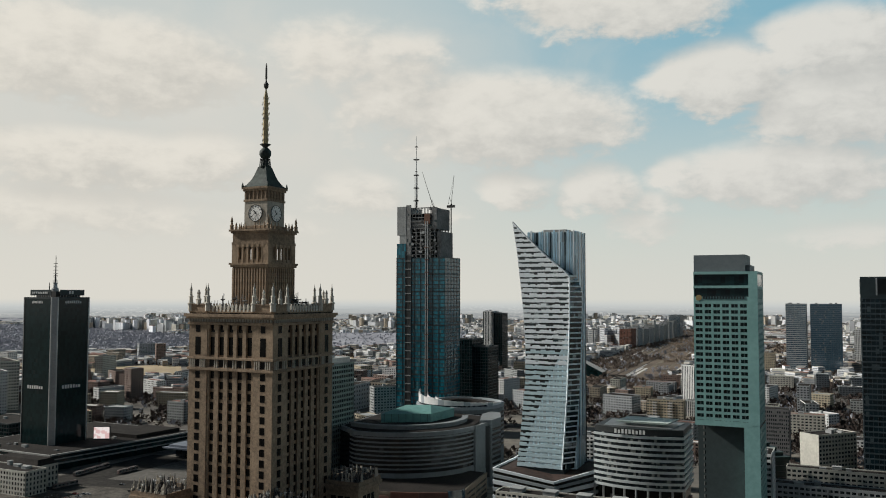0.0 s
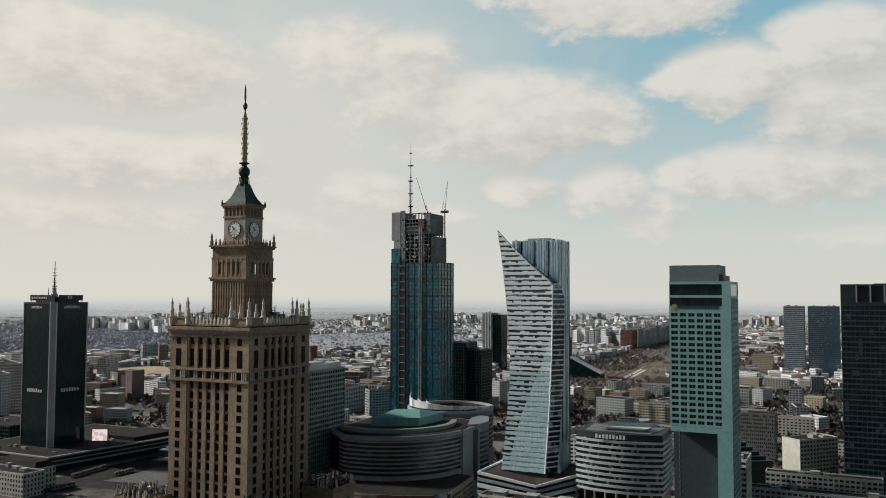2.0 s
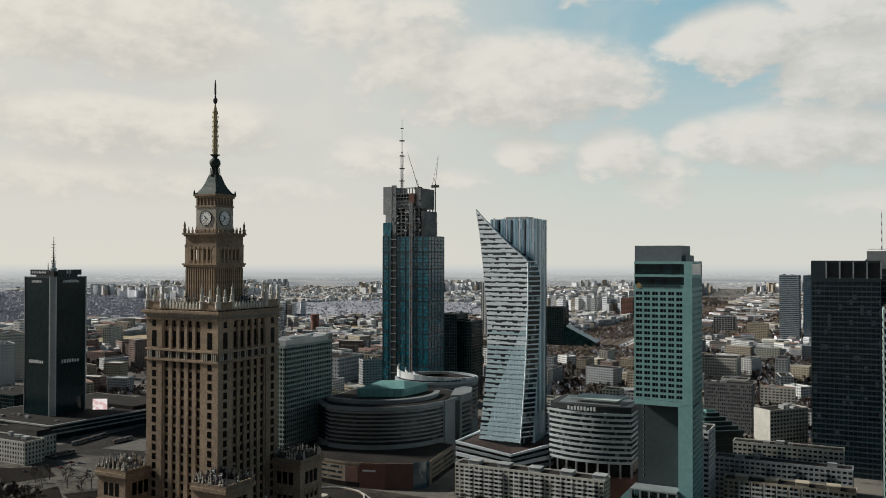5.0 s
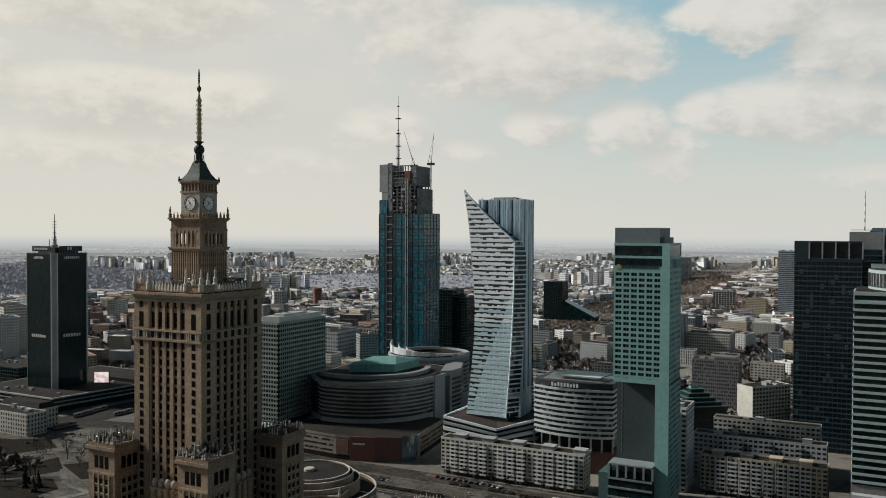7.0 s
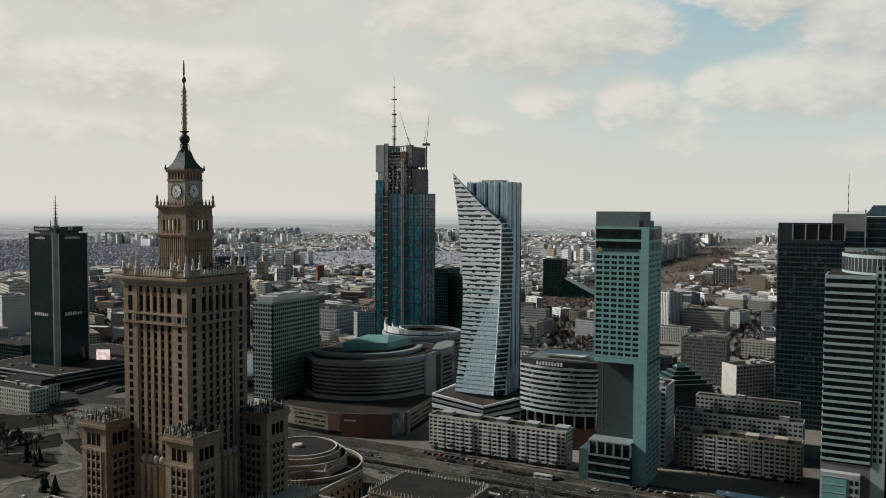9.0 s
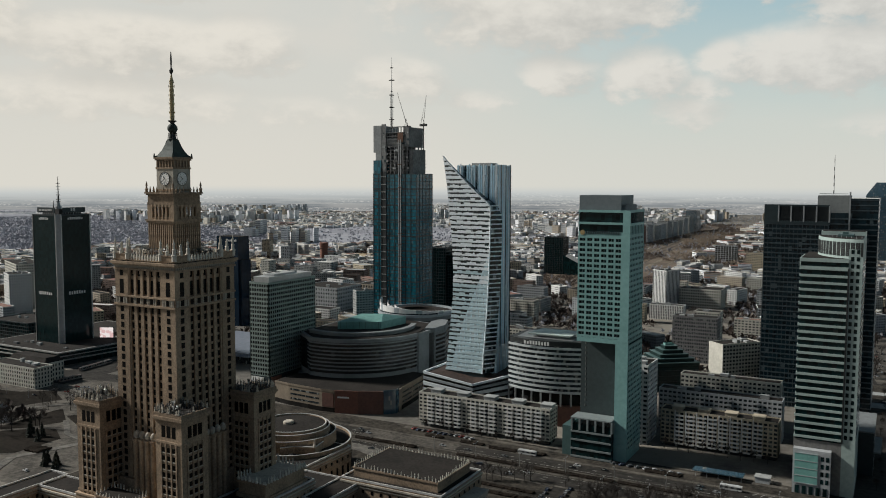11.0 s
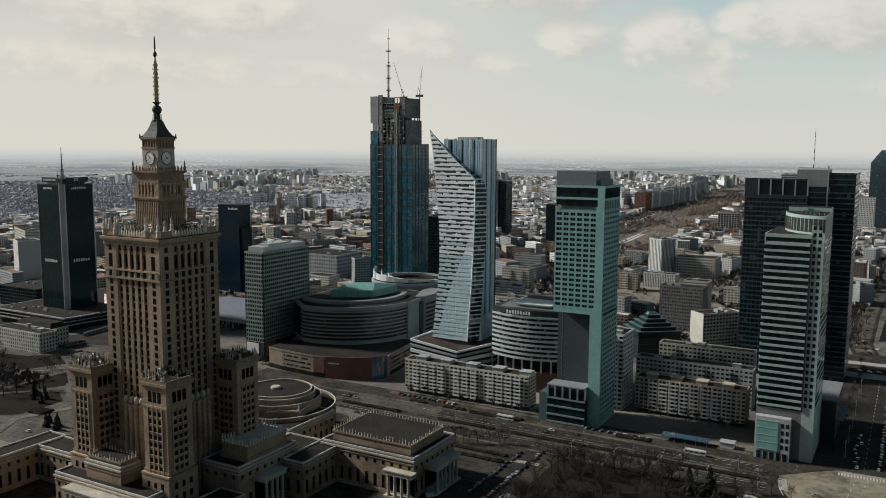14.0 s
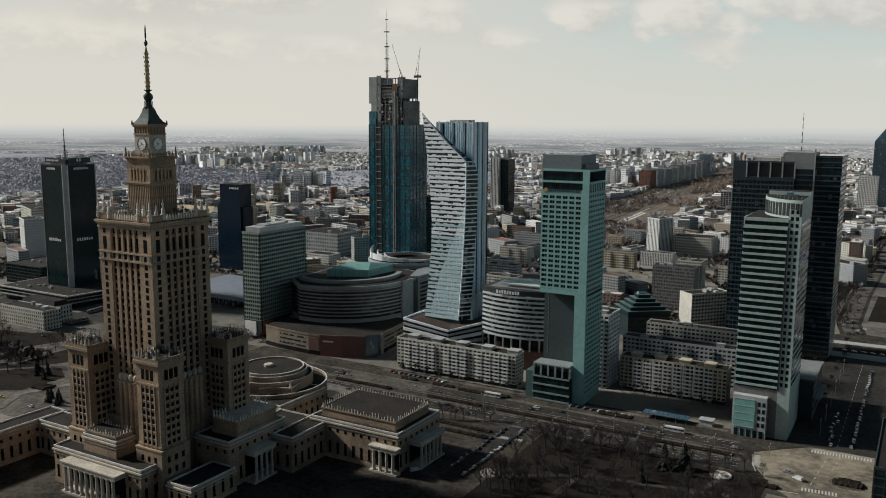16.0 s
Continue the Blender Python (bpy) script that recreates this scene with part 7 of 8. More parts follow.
def wooded(x, y):
    """The great wood beyond the south-western suburbs, and copses among the far houses."""
    turn, d = math.degrees(math.atan2(x - 60, y + 20)), math.hypot(x - 60, y + 20)
    ragged = 160 * noise.noise((x * 0.0022, y * 0.0022, 3.0)) + 70 * noise.noise((x * 0.008, y * 0.008, 6.0))
    if turn < -39.5 and 2300 + ragged < d < 2620 + 135 * (-39.5 - turn) + 2 * ragged:
        return True
    return d > 1900 and noise.noise((x * 0.0011, y * 0.0011, 9.0)) + 0.3 * noise.noise((x * 0.006, y * 0.006, 4.0)) > 0.40


rnd = random.Random(11)
BRICK_PALE = material("weathered_brick", (0.25, 0.175, 0.145), (0.18, 0.135, 0.115), 0.5, 0.06, 0.9, island=0.08)
walls = (PLASTER, PLASTER_GREY, WHITE, PLASTER_YELLOW, CONCRETE, SAND_PANEL, BRICK_PALE)
names = {BRICK_PALE: "weathered brick", PLASTER: "cream", PLASTER_GREY: "grey", WHITE: "white", PLASTER_YELLOW: "ochre", CONCRETE: "concrete-grey", SAND_PANEL: "sand-coloured"}
count = 0
PALE_ROOF = material("pale_sheet_roof", (0.60, 0.58, 0.54), (0.42, 0.405, 0.38), 0.3, 0.05, 0.8, island=0.35)
TILE_ROOF = material("red_sheet_roof", (0.22, 0.10, 0.07), (0.15, 0.08, 0.06), 0.3, 0.05, 0.8)
for gy in range(560, 1500, 46):
    for gx in range(-1500, 240, 54):
        x, y = gx + rnd.uniform(-14, 14), gy + rnd.uniform(-12, 12)
        if not in_view(x, y) or not free(x, y, 25) or wooded(x, y) or rail_zone(x, y) or rnd.random() < 0.35:
            continue
        wide, deep = rnd.choice(((34, 12), (42, 13), (14, 36), (24, 16), (18, 18), (38, 22)))
        fl = rnd.choice((4, 5, 5, 6, 7, 8, 11, 14)) if wide < 20 else rnd.choice((4, 5, 5, 6, 7, 8))
        wall = rnd.choice(walls)
        storeys = {4: "four", 5: "five", 6: "six", 7: "seven", 8: "eight", 11: "eleven", 14: "fourteen"}[fl]
        flats("apartment_block", x - wide / 2, x + wide / 2, y - deep / 2, y + deep / 2, fl * 3.0, fl, wall, "%s %s-storey city block with %s roof" % (names[wall], storeys, "flat grey"), [], 3.6, 0.5, 0.4, 0, count, rnd.choice((0, 0, -14, -26, -38, 12)), boxes=rnd.choice((0, 0, 1)), group="blocks of the inner city", roof=rnd.choice((PALE_ROOF, ROOF_DARK, ROOF_DARK, CONCRETE, TILE_ROOF)), which=("front", "side") if y > 1000 else ("front", "side", "flank") if y > 760 else ("front", "side", "rear", "flank"))
        count += 1
far = {m: Geo() for m in (PLASTER, PLASTER_GREY, WHITE, CONCRETE, SAND_PANEL, PALE_ROOF, ROOF_DARK, TILE_ROOF)}
slots = Geo()
# bluish white base carries the haze over the far houses
FAR_PALE = material("hazed_pale_stucco", (0.80, 0.81, 0.83), (0.66, 0.665, 0.68), 0.3, 0.02, 0.9, island=0.25)
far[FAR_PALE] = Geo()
# haze painted into the window tone as a lifted grey
FAR_WINDOW = material("hazed_far_windows", (0.22, 0.235, 0.26), (0.13, 0.14, 0.16), 0.3, 0.02, 0.5, island=0.4)
keys = (FAR_PALE, FAR_PALE, FAR_PALE, PLASTER, WHITE, WHITE, PLASTER_GREY, CONCRETE, SAND_PANEL)
roofs = (PALE_ROOF, PALE_ROOF, PALE_ROOF, PALE_ROOF, CONCRETE, SAND_PANEL, ROOF_DARK, TILE_ROOF)
for _ in range(17500):
    az, d = radians(rnd.uniform(-63, 8)), 1480 + 3250 * rnd.random() ** 0.8
    x, y = 60 + d * math.sin(az), -20 + d * math.cos(az)
    if wooded(x, y) or rail_zone(x, y) or not free(x, y, 16) or (scrub(x, y) and rnd.random() < 0.86):
        continue
    estate = noise.noise((x * 0.0018, y * 0.0018, 20.0))
    if estate > 0.12 and d > 1900:
        wide, deep, h = rnd.choice(((40, 12, 30), (14, 14, 45), (60, 12, 33), (16, 20, 50), (24, 14, 36)))
    elif estate < -0.25:
        wide, deep, h = rnd.uniform(22, 54), rnd.uniform(16, 34), rnd.uniform(6, 12)
    else:
        wide, deep, h = rnd.uniform(9, 27), rnd.uniform(9, 15), rnd.uniform(6, 17)
    if rnd.random() < 0.5 and wide < 40:
        wide, deep = deep, wide
    g = far[rnd.choice(keys)]
    t = rnd.choice((0, -0.25, -0.45, -0.8, 0.25))
    ca, sa = math.cos(t), math.sin(t)
    place = lambda px, py: (x + px * ca - py * sa, y + px * sa + py * ca)
    a, b = wide / 2, deep / 2
    g.prism([place(*p) for p in ((-a, -b), (a, -b), (a, b), (-a, b))], 0, h)
    far[rnd.choice(roofs if estate > -0.25 else (CONCRETE, TILE_ROOF, SAND_PANEL, ROOF_DARK, PALE_ROOF))].prism([place(*p) for p in ((-a + 0.3, -b + 0.3), (a - 0.3, -b + 0.3), (a - 0.3, b - 0.3), (-a + 0.3, b - 0.3))], h, h + 0.6)
    if d < 3200 and h > 8:
        for z in np.arange(2, h - 2, 3.1 if d < 2200 else 6.2):
            slots.prism([place(*p) for p in ((-a + 1, -b - 0.25), (a - 1, -b - 0.25), (a - 1, -b), (-a + 1, -b))], z, z + 1.4)
            slots.prism([place(*p) for p in ((a, -b + 1), (a + 0.25, -b + 1), (a + 0.25, b - 1), (a, b - 1))], z, z + 1.4)
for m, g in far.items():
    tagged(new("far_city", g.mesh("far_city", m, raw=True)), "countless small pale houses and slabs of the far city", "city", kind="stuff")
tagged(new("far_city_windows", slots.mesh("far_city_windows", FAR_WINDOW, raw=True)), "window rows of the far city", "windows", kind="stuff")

# railway ground
patch("railway_ground", ((-477, 1250), (-255, 1250), (-396, 3600), (-618, 3600)), material("rusty_railway_earth", (0.19, 0.152, 0.118), (0.10, 0.083, 0.07), 0.05, 0.01, 0.95, spec=0.05), 0.2, "brown railway ground with dry weeds", "ground")
for i in range(9):
    strip("railway_track", ((-350 - i * 16, 1260), (-470 - i * 16, 2900)), 3.2, (PAVING, ROOF_DARK, ASPHALT)[i % 3], 0.25, "long straight railway track bed", "railway")

pr = random.Random(44)
for i in range(15):
    y0 = pr.uniform(1270, 2300)
    y1 = y0 + pr.uniform(150, 500)
    x0 = pr.uniform(-535, -335) - (y0 - 2300) * 0.06
    strip("railway_platform", ((x0, y0), (x0 - (y1 - y0) * 0.073, y1)), pr.uniform(2.5, 6), (PALE_CROSS, CONCRETE, PALE_ROOF)[i % 3], 0.4 + 0.01 * i, "pale narrow platform between the tracks", "railway")
# ---- woods ----
wood = Geo()


def twigs(g, x, y, z, s):
    """A bare crown: a thin trunk and a dozen and a half sprays of twigs with gaps between them."""
    k = len(g.v)
    foot, fork = Vector((x, y, 0.0)), Vector((x, y, max(0.4, z - s * 0.8)))
    g.v += [(x - 0.12 * s, y, 0.0), (x + 0.12 * s, y, 0.0), tuple(fork)]
    g.f.append((k, k + 1, k + 2))
    for _ in range(17):
        a, e = rnd.uniform(0, 6.283), rnd.uniform(-0.15, 1.45)
        out = Vector((math.cos(a) * math.cos(e), math.sin(a) * math.cos(e), math.sin(e) * 1.25)) * s * rnd.uniform(0.9, 1.7)
        aside = Vector((rnd.uniform(-1, 1), rnd.uniform(-1, 1), rnd.uniform(-0.7, 0.7))) * s * 0.34
        k = len(g.v)
        g.v += [tuple(fork + out * rnd.uniform(0.05, 0.3)), tuple(fork + out + aside), tuple(fork + out * 0.95 - aside)]
        g.f.append((k, k + 1, k + 2))


for _ in range(16000):
    az, d = radians(rnd.uniform(-63, 8)), 620 + 4050 * rnd.random() ** 0.75
    x, y = 60 + d * math.sin(az), -20 + d * math.cos(az)
    if wooded(x, y) or rnd.random() < 0.5 or not free(x, y, 6):
        continue
    s = rnd.uniform(2.2, 4.4)
    twigs(wood, x, y, s * 1.1, s)
# closed woods: an uneven canopy sheet of twigs, brought down to the ground at its rim
canopy = Geo()
STEP = 13.0
gx0, gy0, gn, gm = -4500.0, 900.0, 376, 296
corner = {}


def crown_point(i, j):
    k = (i, j)
    if k not in corner:
        x, y = gx0 + i * STEP, gy0 + j * STEP
        tall = 6.5 + 1.0 * noise.noise((x * 0.03, y * 0.03, 1.0)) + rnd.uniform(-0.5, 0.5)
        corner[k] = len(canopy.v)
        canopy.v.append((x + rnd.uniform(-2.5, 2.5), y + rnd.uniform(-2.5, 2.5), tall if wooded(x, y) else 0.0))
    return corner[k]


for j in range(gm):
    for i in range(gn):
        x, y = gx0 + (i + 0.5) * STEP, gy0 + (j + 0.5) * STEP
        if in_view(x, y) and math.hypot(x - 60, y + 20) > 1900 and wooded(x, y) and free(x, y, 6) and not rail_zone(x, y):
            canopy.f.append((crown_point(i, j), crown_point(i + 1, j), crown_point(i + 1, j + 1), crown_point(i, j + 1)))
for k in range(38000):
    az, d = radians(rnd.uniform(-63, -38.5) if k % 4 else rnd.uniform(-39, 8)), 1900 + 2500 * rnd.random() ** 1.2
    x, y = 60 + d * math.sin(az), -20 + d * math.cos(az)
    if not wooded(x, y) or not free(x, y, 6) or rail_zone(x, y):
        continue
    h = rnd.uniform(3.5, 7.0)
    for _ in range(3):
        a, lean, wide = rnd.uniform(0, 6.283), rnd.uniform(0.5, 3.0), rnd.uniform(1.0, 2.2)
        px, py = x + rnd.uniform(-3, 3), y + rnd.uniform(-3, 3)
        c, q, m = math.cos(a), math.sin(a), len(canopy.v)
        canopy.v += [(px, py, 3.5), (px + c * lean - q * wide, py + q * lean + c * wide, 5.0 + h * rnd.uniform(0.6, 1.0)), (px + c * lean + q * wide, py + q * lean - c * wide, 5.0 + h * rnd.uniform(0.6, 1.0))]
        canopy.f.append((m, m + 1, m + 2))
tagged(new("far_woods", canopy.mesh("far_woods", WOODS, raw=True)), "closed bare winter woods, haze put into their pale colour", "woods", kind="stuff")
THICKET = material("dark_bare_thicket", (0.075, 0.055, 0.045), (0.045, 0.034, 0.03), 0.3, 0.03, 0.95, island=0.3)
thick = Geo()
for _ in range(1500):
    y = rnd.uniform(812, 1205)
    x = rnd.uniform(30, 58 + (y - 812) * 0.055)
    if noise.noise((x * 0.03, y * 0.02, 2.0)) > -0.25:
        s = rnd.uniform(0.9, 2.2)
        twigs(thick, x, y, s * 0.9, s)
tagged(new("verge_thicket", thick.mesh("verge_thicket", THICKET, raw=True)), "dark bare thicket on the verge", "bushes", kind="stuff")
street = Geo()
for _ in range(34000):
    az, d = radians(rnd.uniform(-63, 8)), 640 + 2200 * rnd.random()
    x, y = 60 + d * math.sin(az), -20 + d * math.cos(az)
    if wooded(x, y) or noise.noise((x * 0.012, y * 0.012, 7.0)) < -0.25 or not free(x, y, 6) or rail_zone(x, y):
        continue
    s = rnd.uniform(2.0, 4.2)
    twigs(street, x, y, s * 1.2, s)
tagged(new("street_trees", street.mesh("street_trees", THICKET, raw=True)), "dark bare trees in the courtyards between houses", "trees", kind="stuff")
BUSH = material("rusty_bare_bushes", (0.165, 0.125, 0.10), (0.10, 0.08, 0.068), 0.2, 0.01, 0.95, island=0.25)
bush = Geo()
for _ in range(13000):
    y = rnd.uniform(1250, 3600)
    x = rnd.uniform(-540, -330) - (y - 2300) * 0.06 + rnd.uniform(0, 260) * (rnd.random() < 0.35)
    if free(x, y, 3) and noise.noise((x * 0.01, y * 0.004, 5.0)) > -0.05:
        twigs(bush, x, y, 1.6, rnd.choice((1.0, 1.3, 1.6, 2.4, 3.0)) * rnd.uniform(0.8, 1.2))
SCRUB = material("pale_brown_scrub", (0.33, 0.265, 0.205), (0.22, 0.178, 0.14), 0.2, 0.01, 0.95, island=0.25)
waste = Geo()
for _ in range(4300):
    y = rnd.uniform(1780, 3000)
    x = -215 - (y - 1950) * 0.16 + rnd.uniform(-200, 200)
    if scrub(x, y) and free(x, y, 3) and noise.noise((x * 0.012, y * 0.008, 15.0)) > -0.2:
        twigs(waste, x, y, 2.4, rnd.uniform(1.8, 4.2))
tagged(new("scrub_land", waste.mesh("scrub_land", SCRUB, raw=True)), "pale brown bare scrub on waste land", "bushes", kind="stuff")
tagged(new("railway_bushes", bush.mesh("railway_bushes", BUSH, raw=True)), "rusty brown bare bushes along the railway", "bushes", kind="stuff")
tagged(new("far_woods", wood.mesh("far_woods", WOODS, raw=True)), "bare winter trees among the far houses, haze in their colour", "trees", kind="stuff")
g = Geo()
for i in range(900):
    x, y = rnd.uniform(-1010, -780), rnd.uniform(1260, 1420)
    twigs(g, x, y, 4, rnd.uniform(1.8, 3.6))
tagged(new("dark_grove", g.mesh("dark_grove", THICKET, raw=True)), "dense dark grove by the water tower", "trees", kind="stuff")
# ---- park trees ----
def bare_tree(name, seed, height, label):
    """A tapered trunk with limbs that fork into fine twigs."""
    r = random.Random(seed)
    ob = thing(name, 0, 0, label, "tree", group="bare park trees")
    trunk, crown = Geo(), Geo()

    def grow(p, way, length, rad, depth):
        q = p + way * length
        (trunk if depth == 0 else crown).rod(p, q, rad, rad * 0.6, 5 if depth < 2 else 3)
        if depth == 4:
            return
        for i in range((7, 4, 4, 2)[depth]):
            a = Vector((r.uniform(-1, 1), r.uniform(-1, 1), r.uniform(-0.1, 0.55)))
            start = r.uniform(0.35, 1.0) if depth else r.uniform(0.45, 1.0)
            grow(p + way * length * start, (way * 0.8 + a * 0.8).normalized(), length * r.uniform(0.5, 0.72), max(0.04, rad * 0.42), depth + 1)
    grow(Vector((0, 0, 0)), Vector((r.uniform(-0.06, 0.06), r.uniform(-0.06, 0.06), 1)).normalized(), height * 0.5, height * 0.02, 0)
    part("trunk", trunk, BARK, ob)
    part("crown", crown, BARK, ob)
    return ob


def conifer(height, label):
    r = random.Random(4)
    ob = thing("conifer", 0, 0, label, "tree", group="conifers")
    part("trunk", Geo().rod((0, 0, 0), (0, 0, height * 0.95), 0.3, 0.05, 6), BARK, ob)
    g = Geo()
    for i in range(17):
        z = height * (0.08 + 0.052 * i)
        rad = (height - z) * 0.30
        for k in range(9):
            a = r.uniform(0, 6.283)
            e = rad * r.uniform(0.75, 1.1)
            tip = Vector((math.cos(a) * e, math.sin(a) * e, z - e * 0.35))
            s = Vector((-math.sin(a), math.cos(a), 0)) * e * 0.28
            g.add([(0, 0, z + 0.5), tip + s * 0.7 + Vector((0, 0, 0.2)), tip * 1.06 - Vector((0, 0, z * 0.06)), tip - s * 0.7 + Vector((0, 0, 0.2)), Vector((tip.x * 0.5, tip.y * 0.5, tip.z - 0.6))], [(0, 1, 2), (0, 2, 3), (0, 4, 1), (0, 3, 4), (1, 4, 2), (2, 4, 3)])
    part("crown", g, NEEDLES, ob)
    return ob


rt = random.Random(21)
kinds = [bare_tree("bare_tree", 30 + i, h, lab) for i, (h, lab) in enumerate(((16, "tall bare winter tree in the park"), (14, "bare spreading winter tree"), (10, "small bare street tree"), (15, "slender bare winter tree"), (7, "young bare street tree")))]
spots = []
for _ in range(112):
    spots.append((rt.uniform(-44, 82), rt.uniform(322, 414), rt.choice((0, 1, 3, 1))))
spots += [(-120 + i * 4.0 + rt.uniform(-1, 1), 405 + i * 1.6 + rt.uniform(-1, 1), rt.choice((2, 4))) for i in range(10)] + [(-62 + i * 9.5, 418 + rt.uniform(-2, 2), rt.choice((1, 2, 3))) for i in range(16)]
spots += [(-190 + i * 11, 481 + rt.uniform(-2, 2), 4) for i in range(9)] + [(-30 + i * 8, 519 + rt.uniform(-2, 2), rt.choice((2, 4))) for i in range(9)]
spots += [(rt.uniform(-560, -400), rt.uniform(300, 405), rt.choice((0, 1, 2))) for _ in range(34)] + [(96 + rt.uniform(-2, 2), 500 + i * 24, 4) for i in range(14)] + [(rt.uniform(52, 90), rt.uniform(800, 1000), rt.choice((0, 1))) for _ in range(50)]
spots = [p for p in spots if math.hypot(p[0] - 36, p[1] - 400) > 15]
used = set()
for x, y, k in spots:
    m = pose(x, y, 0.0, 0, 0, rt.uniform(0, 360)) @ Matrix.Diagonal((*(rt.uniform(0.8, 1.25),) * 3, 1))
    if k not in used:
        used.add(k)
        kinds[k].matrix_basis = m
    else:
        o = copy_thing(kinds[k], pose(0, 0, 0))
        o.matrix_basis = m
cf = conifer(14, "dark green conifer standing in the park")
cf.matrix_basis = pose(32, 402, 0) @ Matrix.Diagonal((1.3, 1.3, 1.2, 1))
for x, y, s in ((41.5, 407.5, 1.2), (46, 399, 0.7), (-350, 304, 0.75), (-356, 300, 0.8), (-345, 299, 0.7), (-361, 306, 0.65), (-410, 338, 0.8), (-417, 333, 0.7), (-404, 330, 0.75), (-425, 340, 0.9), (26, 379, 0.8)):
    o = copy_thing(cf, pose(0, 0, 0))
    o.matrix_basis = pose(x, y, 0.0, 0, 0, x * 7) @ Matrix.Diagonal((s, s, s, 1))

# ---- vehicles ----
TYRE = material("tyre_rubber", (0.02, 0.02, 0.02), (0.03, 0.03, 0.03), 3.0, 0.5, 0.9)
paints = {n: material("car_paint_" + n, c, tuple(v * 0.85 for v in c), 0.5, 0.1, 0.25, 0.2, 0.0, 0.6) for n, c in (("white", (0.7, 0.7, 0.69)), ("silver", (0.38, 0.39, 0.4)), ("black", (0.02, 0.02, 0.022)), ("grey", (0.12, 0.125, 0.13)), ("red", (0.25, 0.03, 0.025)), ("blue", (0.03, 0.045, 0.085)), ("yellow", (0.55, 0.42, 0.06)))}
wheel_mesh = Geo().turned([(0.32, -0.1), (0.34, -0.06), (0.34, 0.06), (0.32, 0.1)], 12).mesh("wheel", TYRE)


def car(colour, van=False):
    """A parked car: lower body, glasshouse, roof, lamps and wheels; length along x."""
    ob = thing("van" if van else "car", 0, 0, "%s %s on the asphalt street" % (colour, "delivery van" if van else "parked car"), "van" if van else "car", group="cars in the streets")
    p = paints[colour]
    L, W, H = (2.9, 1.0, 2.3) if van else (2.2, 0.88, 1.45)
    prof = [(-L, 0.35), (-L, 0.8), (-L * 0.95, H * 0.93), (-L * 0.8, H), (L * 0.35, H), (L * 0.62, 1.15), (L, 0.95), (L, 0.35)] if van else [(-L, 0.3), (-L, 0.78), (-L * 0.93, 0.92), (L * 0.42, 0.92), (L * 0.93, 0.78), (L, 0.6), (L, 0.3)]
    g = Geo()
    n = len(prof)
    g.add([(x, -W, z) for x, z in prof] + [(x, W, z) for x, z in prof], [tuple(range(n)), tuple(reversed(range(n, 2 * n)))] + [(i, (i + 1) % n, n + (i + 1) % n, n + i) for i in range(n)])
    part("body", g, p, ob)
    if van:
        part("windscreen", Geo().add([(L * 0.37, -W * 0.9, H * 0.97), (L * 0.63, -W * 0.9, 1.2), (L * 0.63, W * 0.9, 1.2), (L * 0.37, W * 0.9, H * 0.97), (L * 0.33, -W * 0.9, H * 0.9), (L * 0.55, -W * 0.9, 1.15), (L * 0.55, W * 0.9, 1.15), (L * 0.33, W * 0.9, H * 0.9)], [(0, 1, 2, 3), (7, 6, 5, 4), (0, 4, 5, 1), (1, 5, 6, 2), (2, 6, 7, 3), (3, 7, 4, 0)]), GLASS_DARK, ob)
    else:
        part("glasshouse", Geo().prism(((-L * 0.85, -W * 0.93), (L * 0.4, -W * 0.93), (L * 0.4, W * 0.93), (-L * 0.85, W * 0.93)), 0.92, 1.38, ((-L * 0.62, -W * 0.75), (L * 0.12, -W * 0.75), (L * 0.12, W * 0.75), (-L * 0.62, W * 0.75))), GLASS_DARK, ob)
        part("roof", Geo().box(-L * 0.62, L * 0.12, -W * 0.75, W * 0.75, 1.38, 1.45), p, ob)
    for s in (-1, 1):
        for e in (-0.62, 0.62):
            o = piece("wheel", wheel_mesh, ob, e * L, s * (W - 0.06), 0.34)
            o.rotation_euler = (radians(90), 0, 0)
    return ob


stock = {}
vr = random.Random(8)


def surface(x, y):
    """The height of the paving under a car."""
    if 88 < x < 133 and 415 < y < 478:
        return 0.10
    if y > 690:
        return 0.12 if math.hypot((x - 108) / 40, (y - 745) / 44) < 0.96 else 0.07
    if 100 < x < 122:
        return 0.07
    if x > -420 and (abs(y - 428) < 6.5 or abs(y - 455) < 5.5):
        return 0.083
    if abs(x + 64) < 4.5 and y < 425:
        return 0.075
    if -560 < x < -330 and abs(y - 470 - (x + 560) * 0.2174) < 11.5:
        return 0.06
    return 0.03 if y > 398 or x < -331 else 0.02


def stand(colour, x, y, turn, van=False):
    if (colour, van) not in stock:
        stock[colour, van] = car(colour, van)
        stock[colour, van].matrix_basis = pose(x, y, surface(x, y), 0, 0, turn)
    else:
        copy_thing(stock[colour, van], pose(x, y, surface(x, y), 0, 0, turn))


pick = lambda: vr.choice(("white", "silver", "black", "black", "grey", "grey", "silver", "red", "blue"))
stand("white", 97.4, 424, 150, True)
stand("white", -84, 330, 60, True)
stand("yellow", -392, 290, 10)
stand("white", -357, 288, 175)
for i in range(28):
    if vr.random() < 0.9:
        stand(pick(), 118.5 + vr.uniform(-0.5, 0.5), 488 + i * 6.4, 90 + vr.uniform(-4, 4))
for i in range(9):
    stand(pick(), 106 + vr.uniform(-1.5, 1.5), 486 + i * 7.5, 90)
for i in range(16):
    stand(pick(), -58.5 + vr.uniform(-0.6, 0.6), 340 + i * 5.2, 90 + vr.uniform(-5, 5))
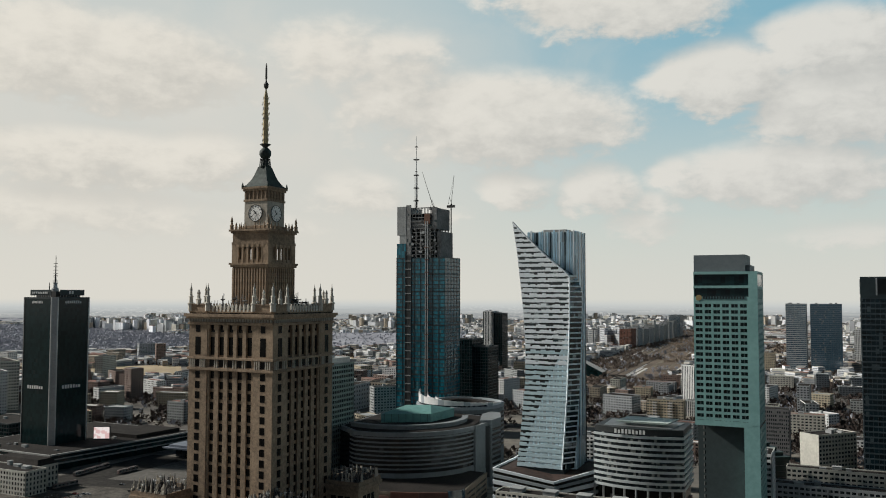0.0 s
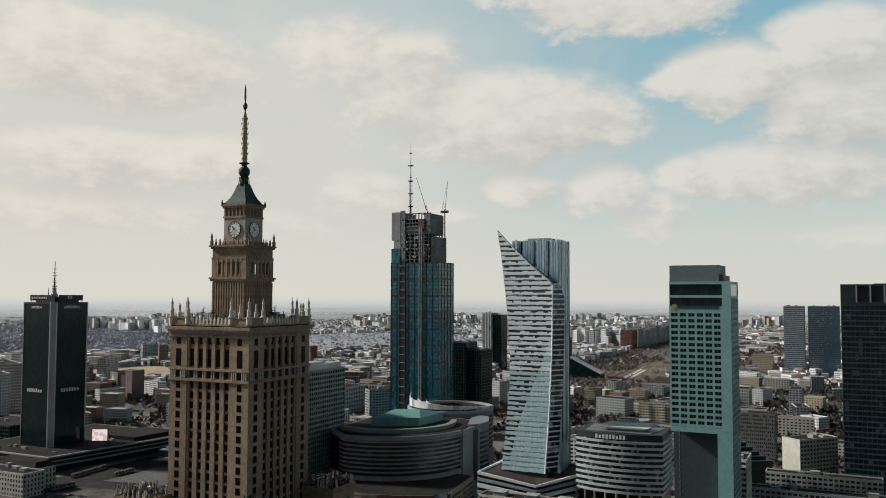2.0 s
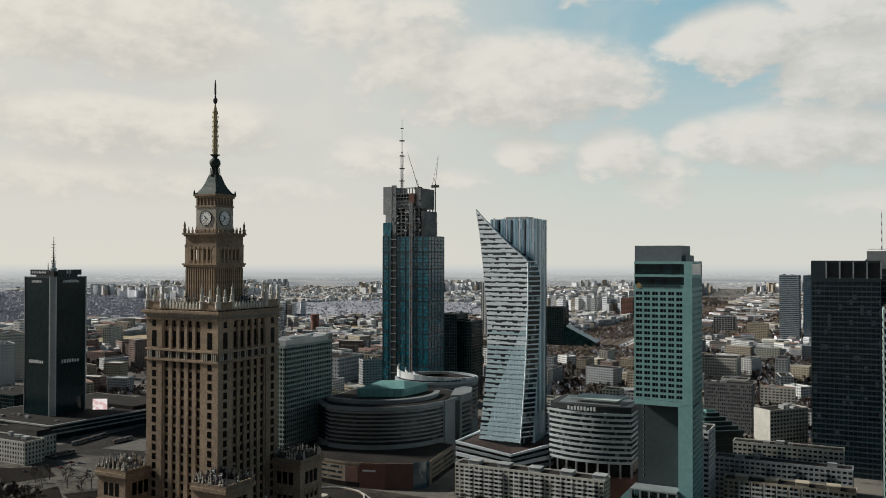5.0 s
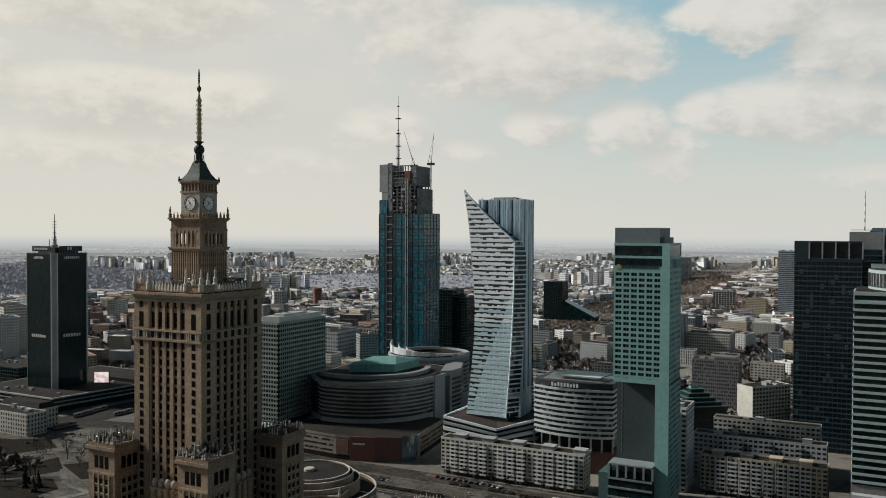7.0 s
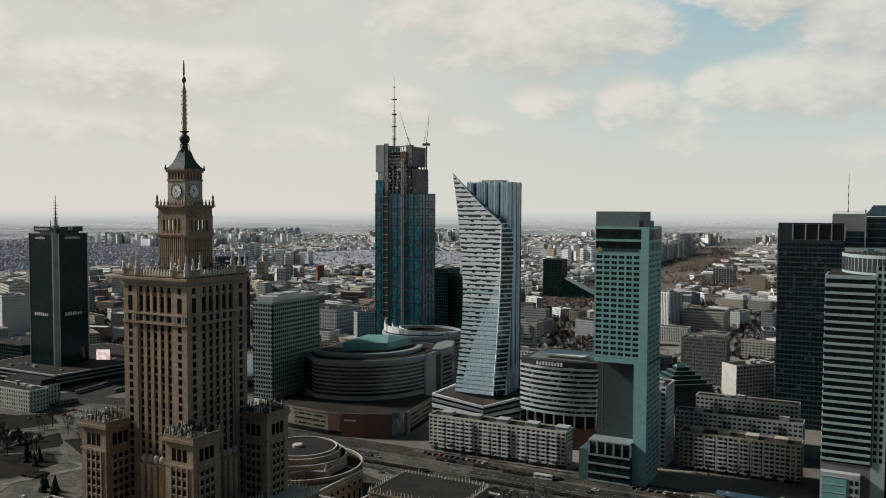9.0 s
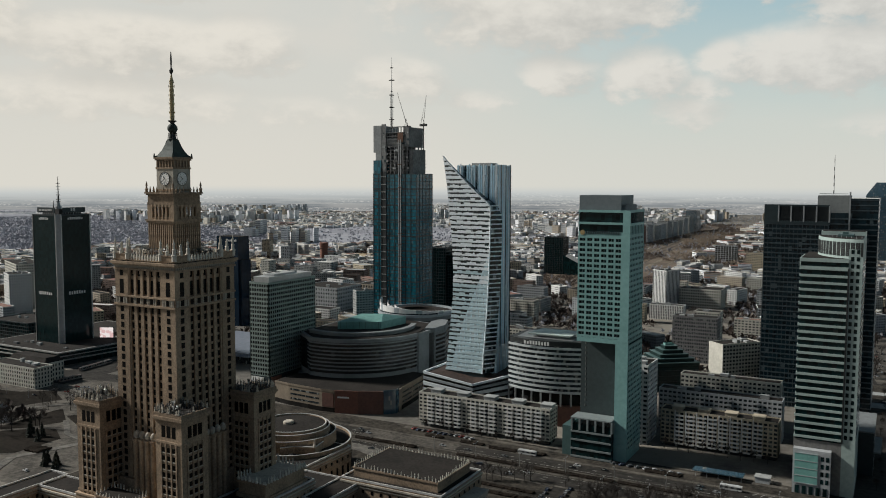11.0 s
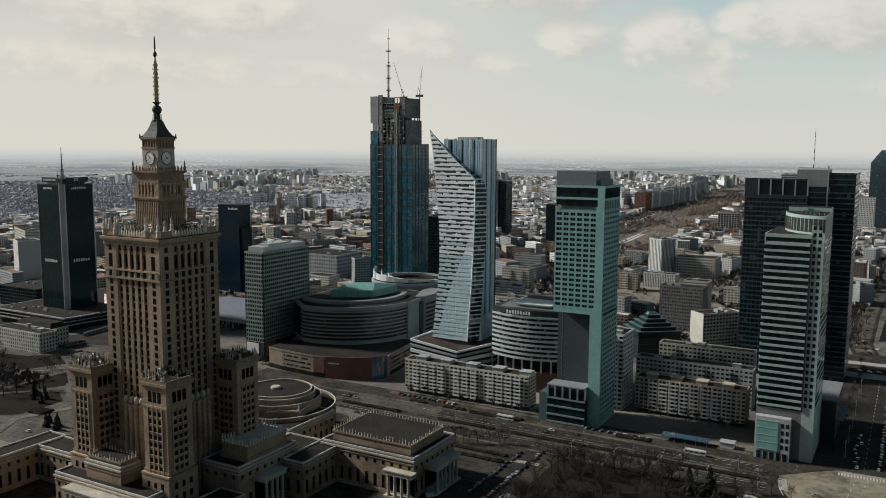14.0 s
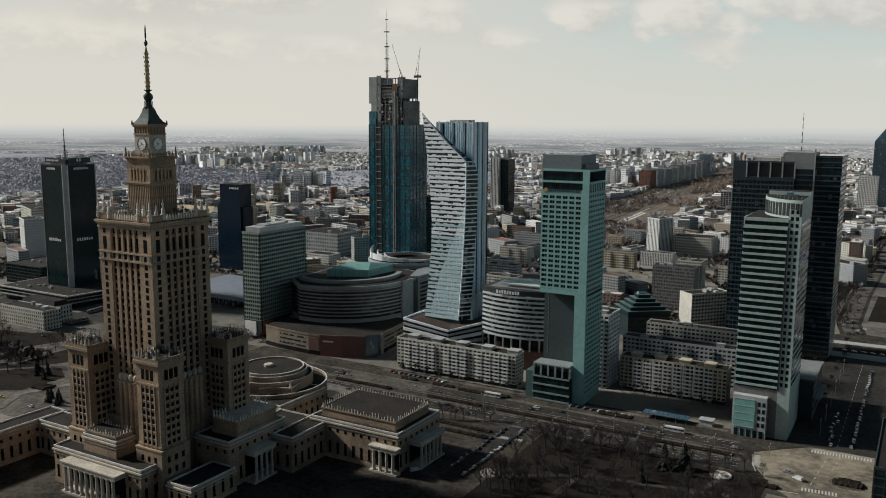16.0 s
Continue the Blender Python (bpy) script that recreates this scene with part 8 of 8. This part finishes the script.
for i in range(12):
    stand(pick(), -69.5 + vr.uniform(-0.6, 0.6), 345 + i * 6.0, 90 + vr.uniform(-5, 5))
for i in range(16):
    stand(pick(), vr.uniform(-320, 92), 455 + vr.choice((-2.5, 2.5)), 0)
for i in range(15):
    stand(pick(), vr.uniform(-320, 92), 428 + vr.choice((-3.5, 0, 3.5)), 180)
for i in range(12):
    stand(pick(), -196 + i * 4.2, 476 + vr.uniform(-1, 1), 70)
for i in range(9):
    stand(pick(), -50 + i * 5, 473, 60)
for i in range(22):
    stand(pick(), vr.uniform(-600, -330), vr.uniform(405, 470), vr.choice((0, 180, 20)))
for i in range(18):
    stand(pick(), 86 + vr.uniform(-5, 6) + (14 if i < 4 else 0), 782 + i * 9.5, 92 if i > 4 else 140)
for i in range(5):
    stand(pick(), 95 + i * 7.0, 728 + vr.uniform(-1, 1) - 7.5, 0)
for i in range(26):
    f = vr.uniform(0, 1)
    stand(pick(), -545 + 200 * f, 473 + 43 * f + vr.choice((-7, -3, 3, 7)), 12)
bus = thing("bus", -110, 462, "white city bus at the kerb", "bus")
part("body", Geo().box(-6, 6, -1.25, 1.25, 0.35, 3.0).box(-5.5, 5, -0.9, 0.9, 3.0, 3.25), paints["white"], bus)
part("window", Geo().box(-5.8, 5.9, -1.3, 1.3, 1.4, 2.5), GLASS_DARK, bus)
for e in (-3.6, 3.8):
    for s in (-1, 1):
        o = piece("wheel", wheel_mesh, bus, e, s * 1.15, 0.45, 0, (1.4, 1.4, 1.4))
        o.rotation_euler = (radians(90), 0, 0)
bus.matrix_basis = pose(-104, 463, 0.1)
copy_thing(bus, pose(22, 461, 0.1))


def tram(x, y, turn, cars):
    """A tram of short jointed cars at its stop."""
    t = thing("tram", x, y, "long dark red and grey tram at its stop", "tram", 0.1, turn, group="trams by the station")
    for k in range(cars):
        a = (k - cars / 2) * 10.4
        car = part("car", Geo().box(a, a + 10, -1.2, 1.2, 0.4, 3.1).box(a + 1, a + 9, -0.8, 0.8, 3.1, 3.5), TRAM_PAINT, t)
        part("window", Geo().box(a + 0.4, a + 9.6, -1.24, 1.24, 1.5, 2.6), GLASS_DARK, car)
        part("wheel_skirt", Geo().box(a + 1, a + 9, -1.1, 1.1, 0, 0.4), IRON, car)


TRAM_PAINT = material("dull_red_and_grey_paint", (0.16, 0.10, 0.085), (0.24, 0.23, 0.22), 0.15, 0.4, 0.4)
tram(-535, 457, 84, 2)
tram(-561, 505, 99, 4)
tram(-533, 516, 91, 2)
# street lamps
lamp = thing("street_lamp", -160, 441, "tall grey street lamp with two arms", "street lamp", group="street lamps")
part("pole", Geo().rod((0, 0, 0), (0, 0, 10), 0.14, 0.08, 6), METAL, lamp)
part("arm", Geo().rod((0, -2.2, 10.2), (0, 0, 9.8), 0.06).rod((0, 2.2, 10.2), (0, 0, 9.8), 0.06), METAL, lamp)
for s in (-1, 1):
    part("lamp_head", Geo().box(-0.25, 0.25, s * 2.5 - 0.5, s * 2.5 + 0.5, 10.1, 10.35), METAL, lamp)
for x, y in [(-130 + i * 30, 441) for i in range(8)] + [(-40 + i * 26, 418) for i in range(5)] + [(100, 500 + i * 30) for i in range(6)] + [(-540 + i * 28, 400) for i in range(7)]:
    copy_thing(lamp, pose(x, y, 0))
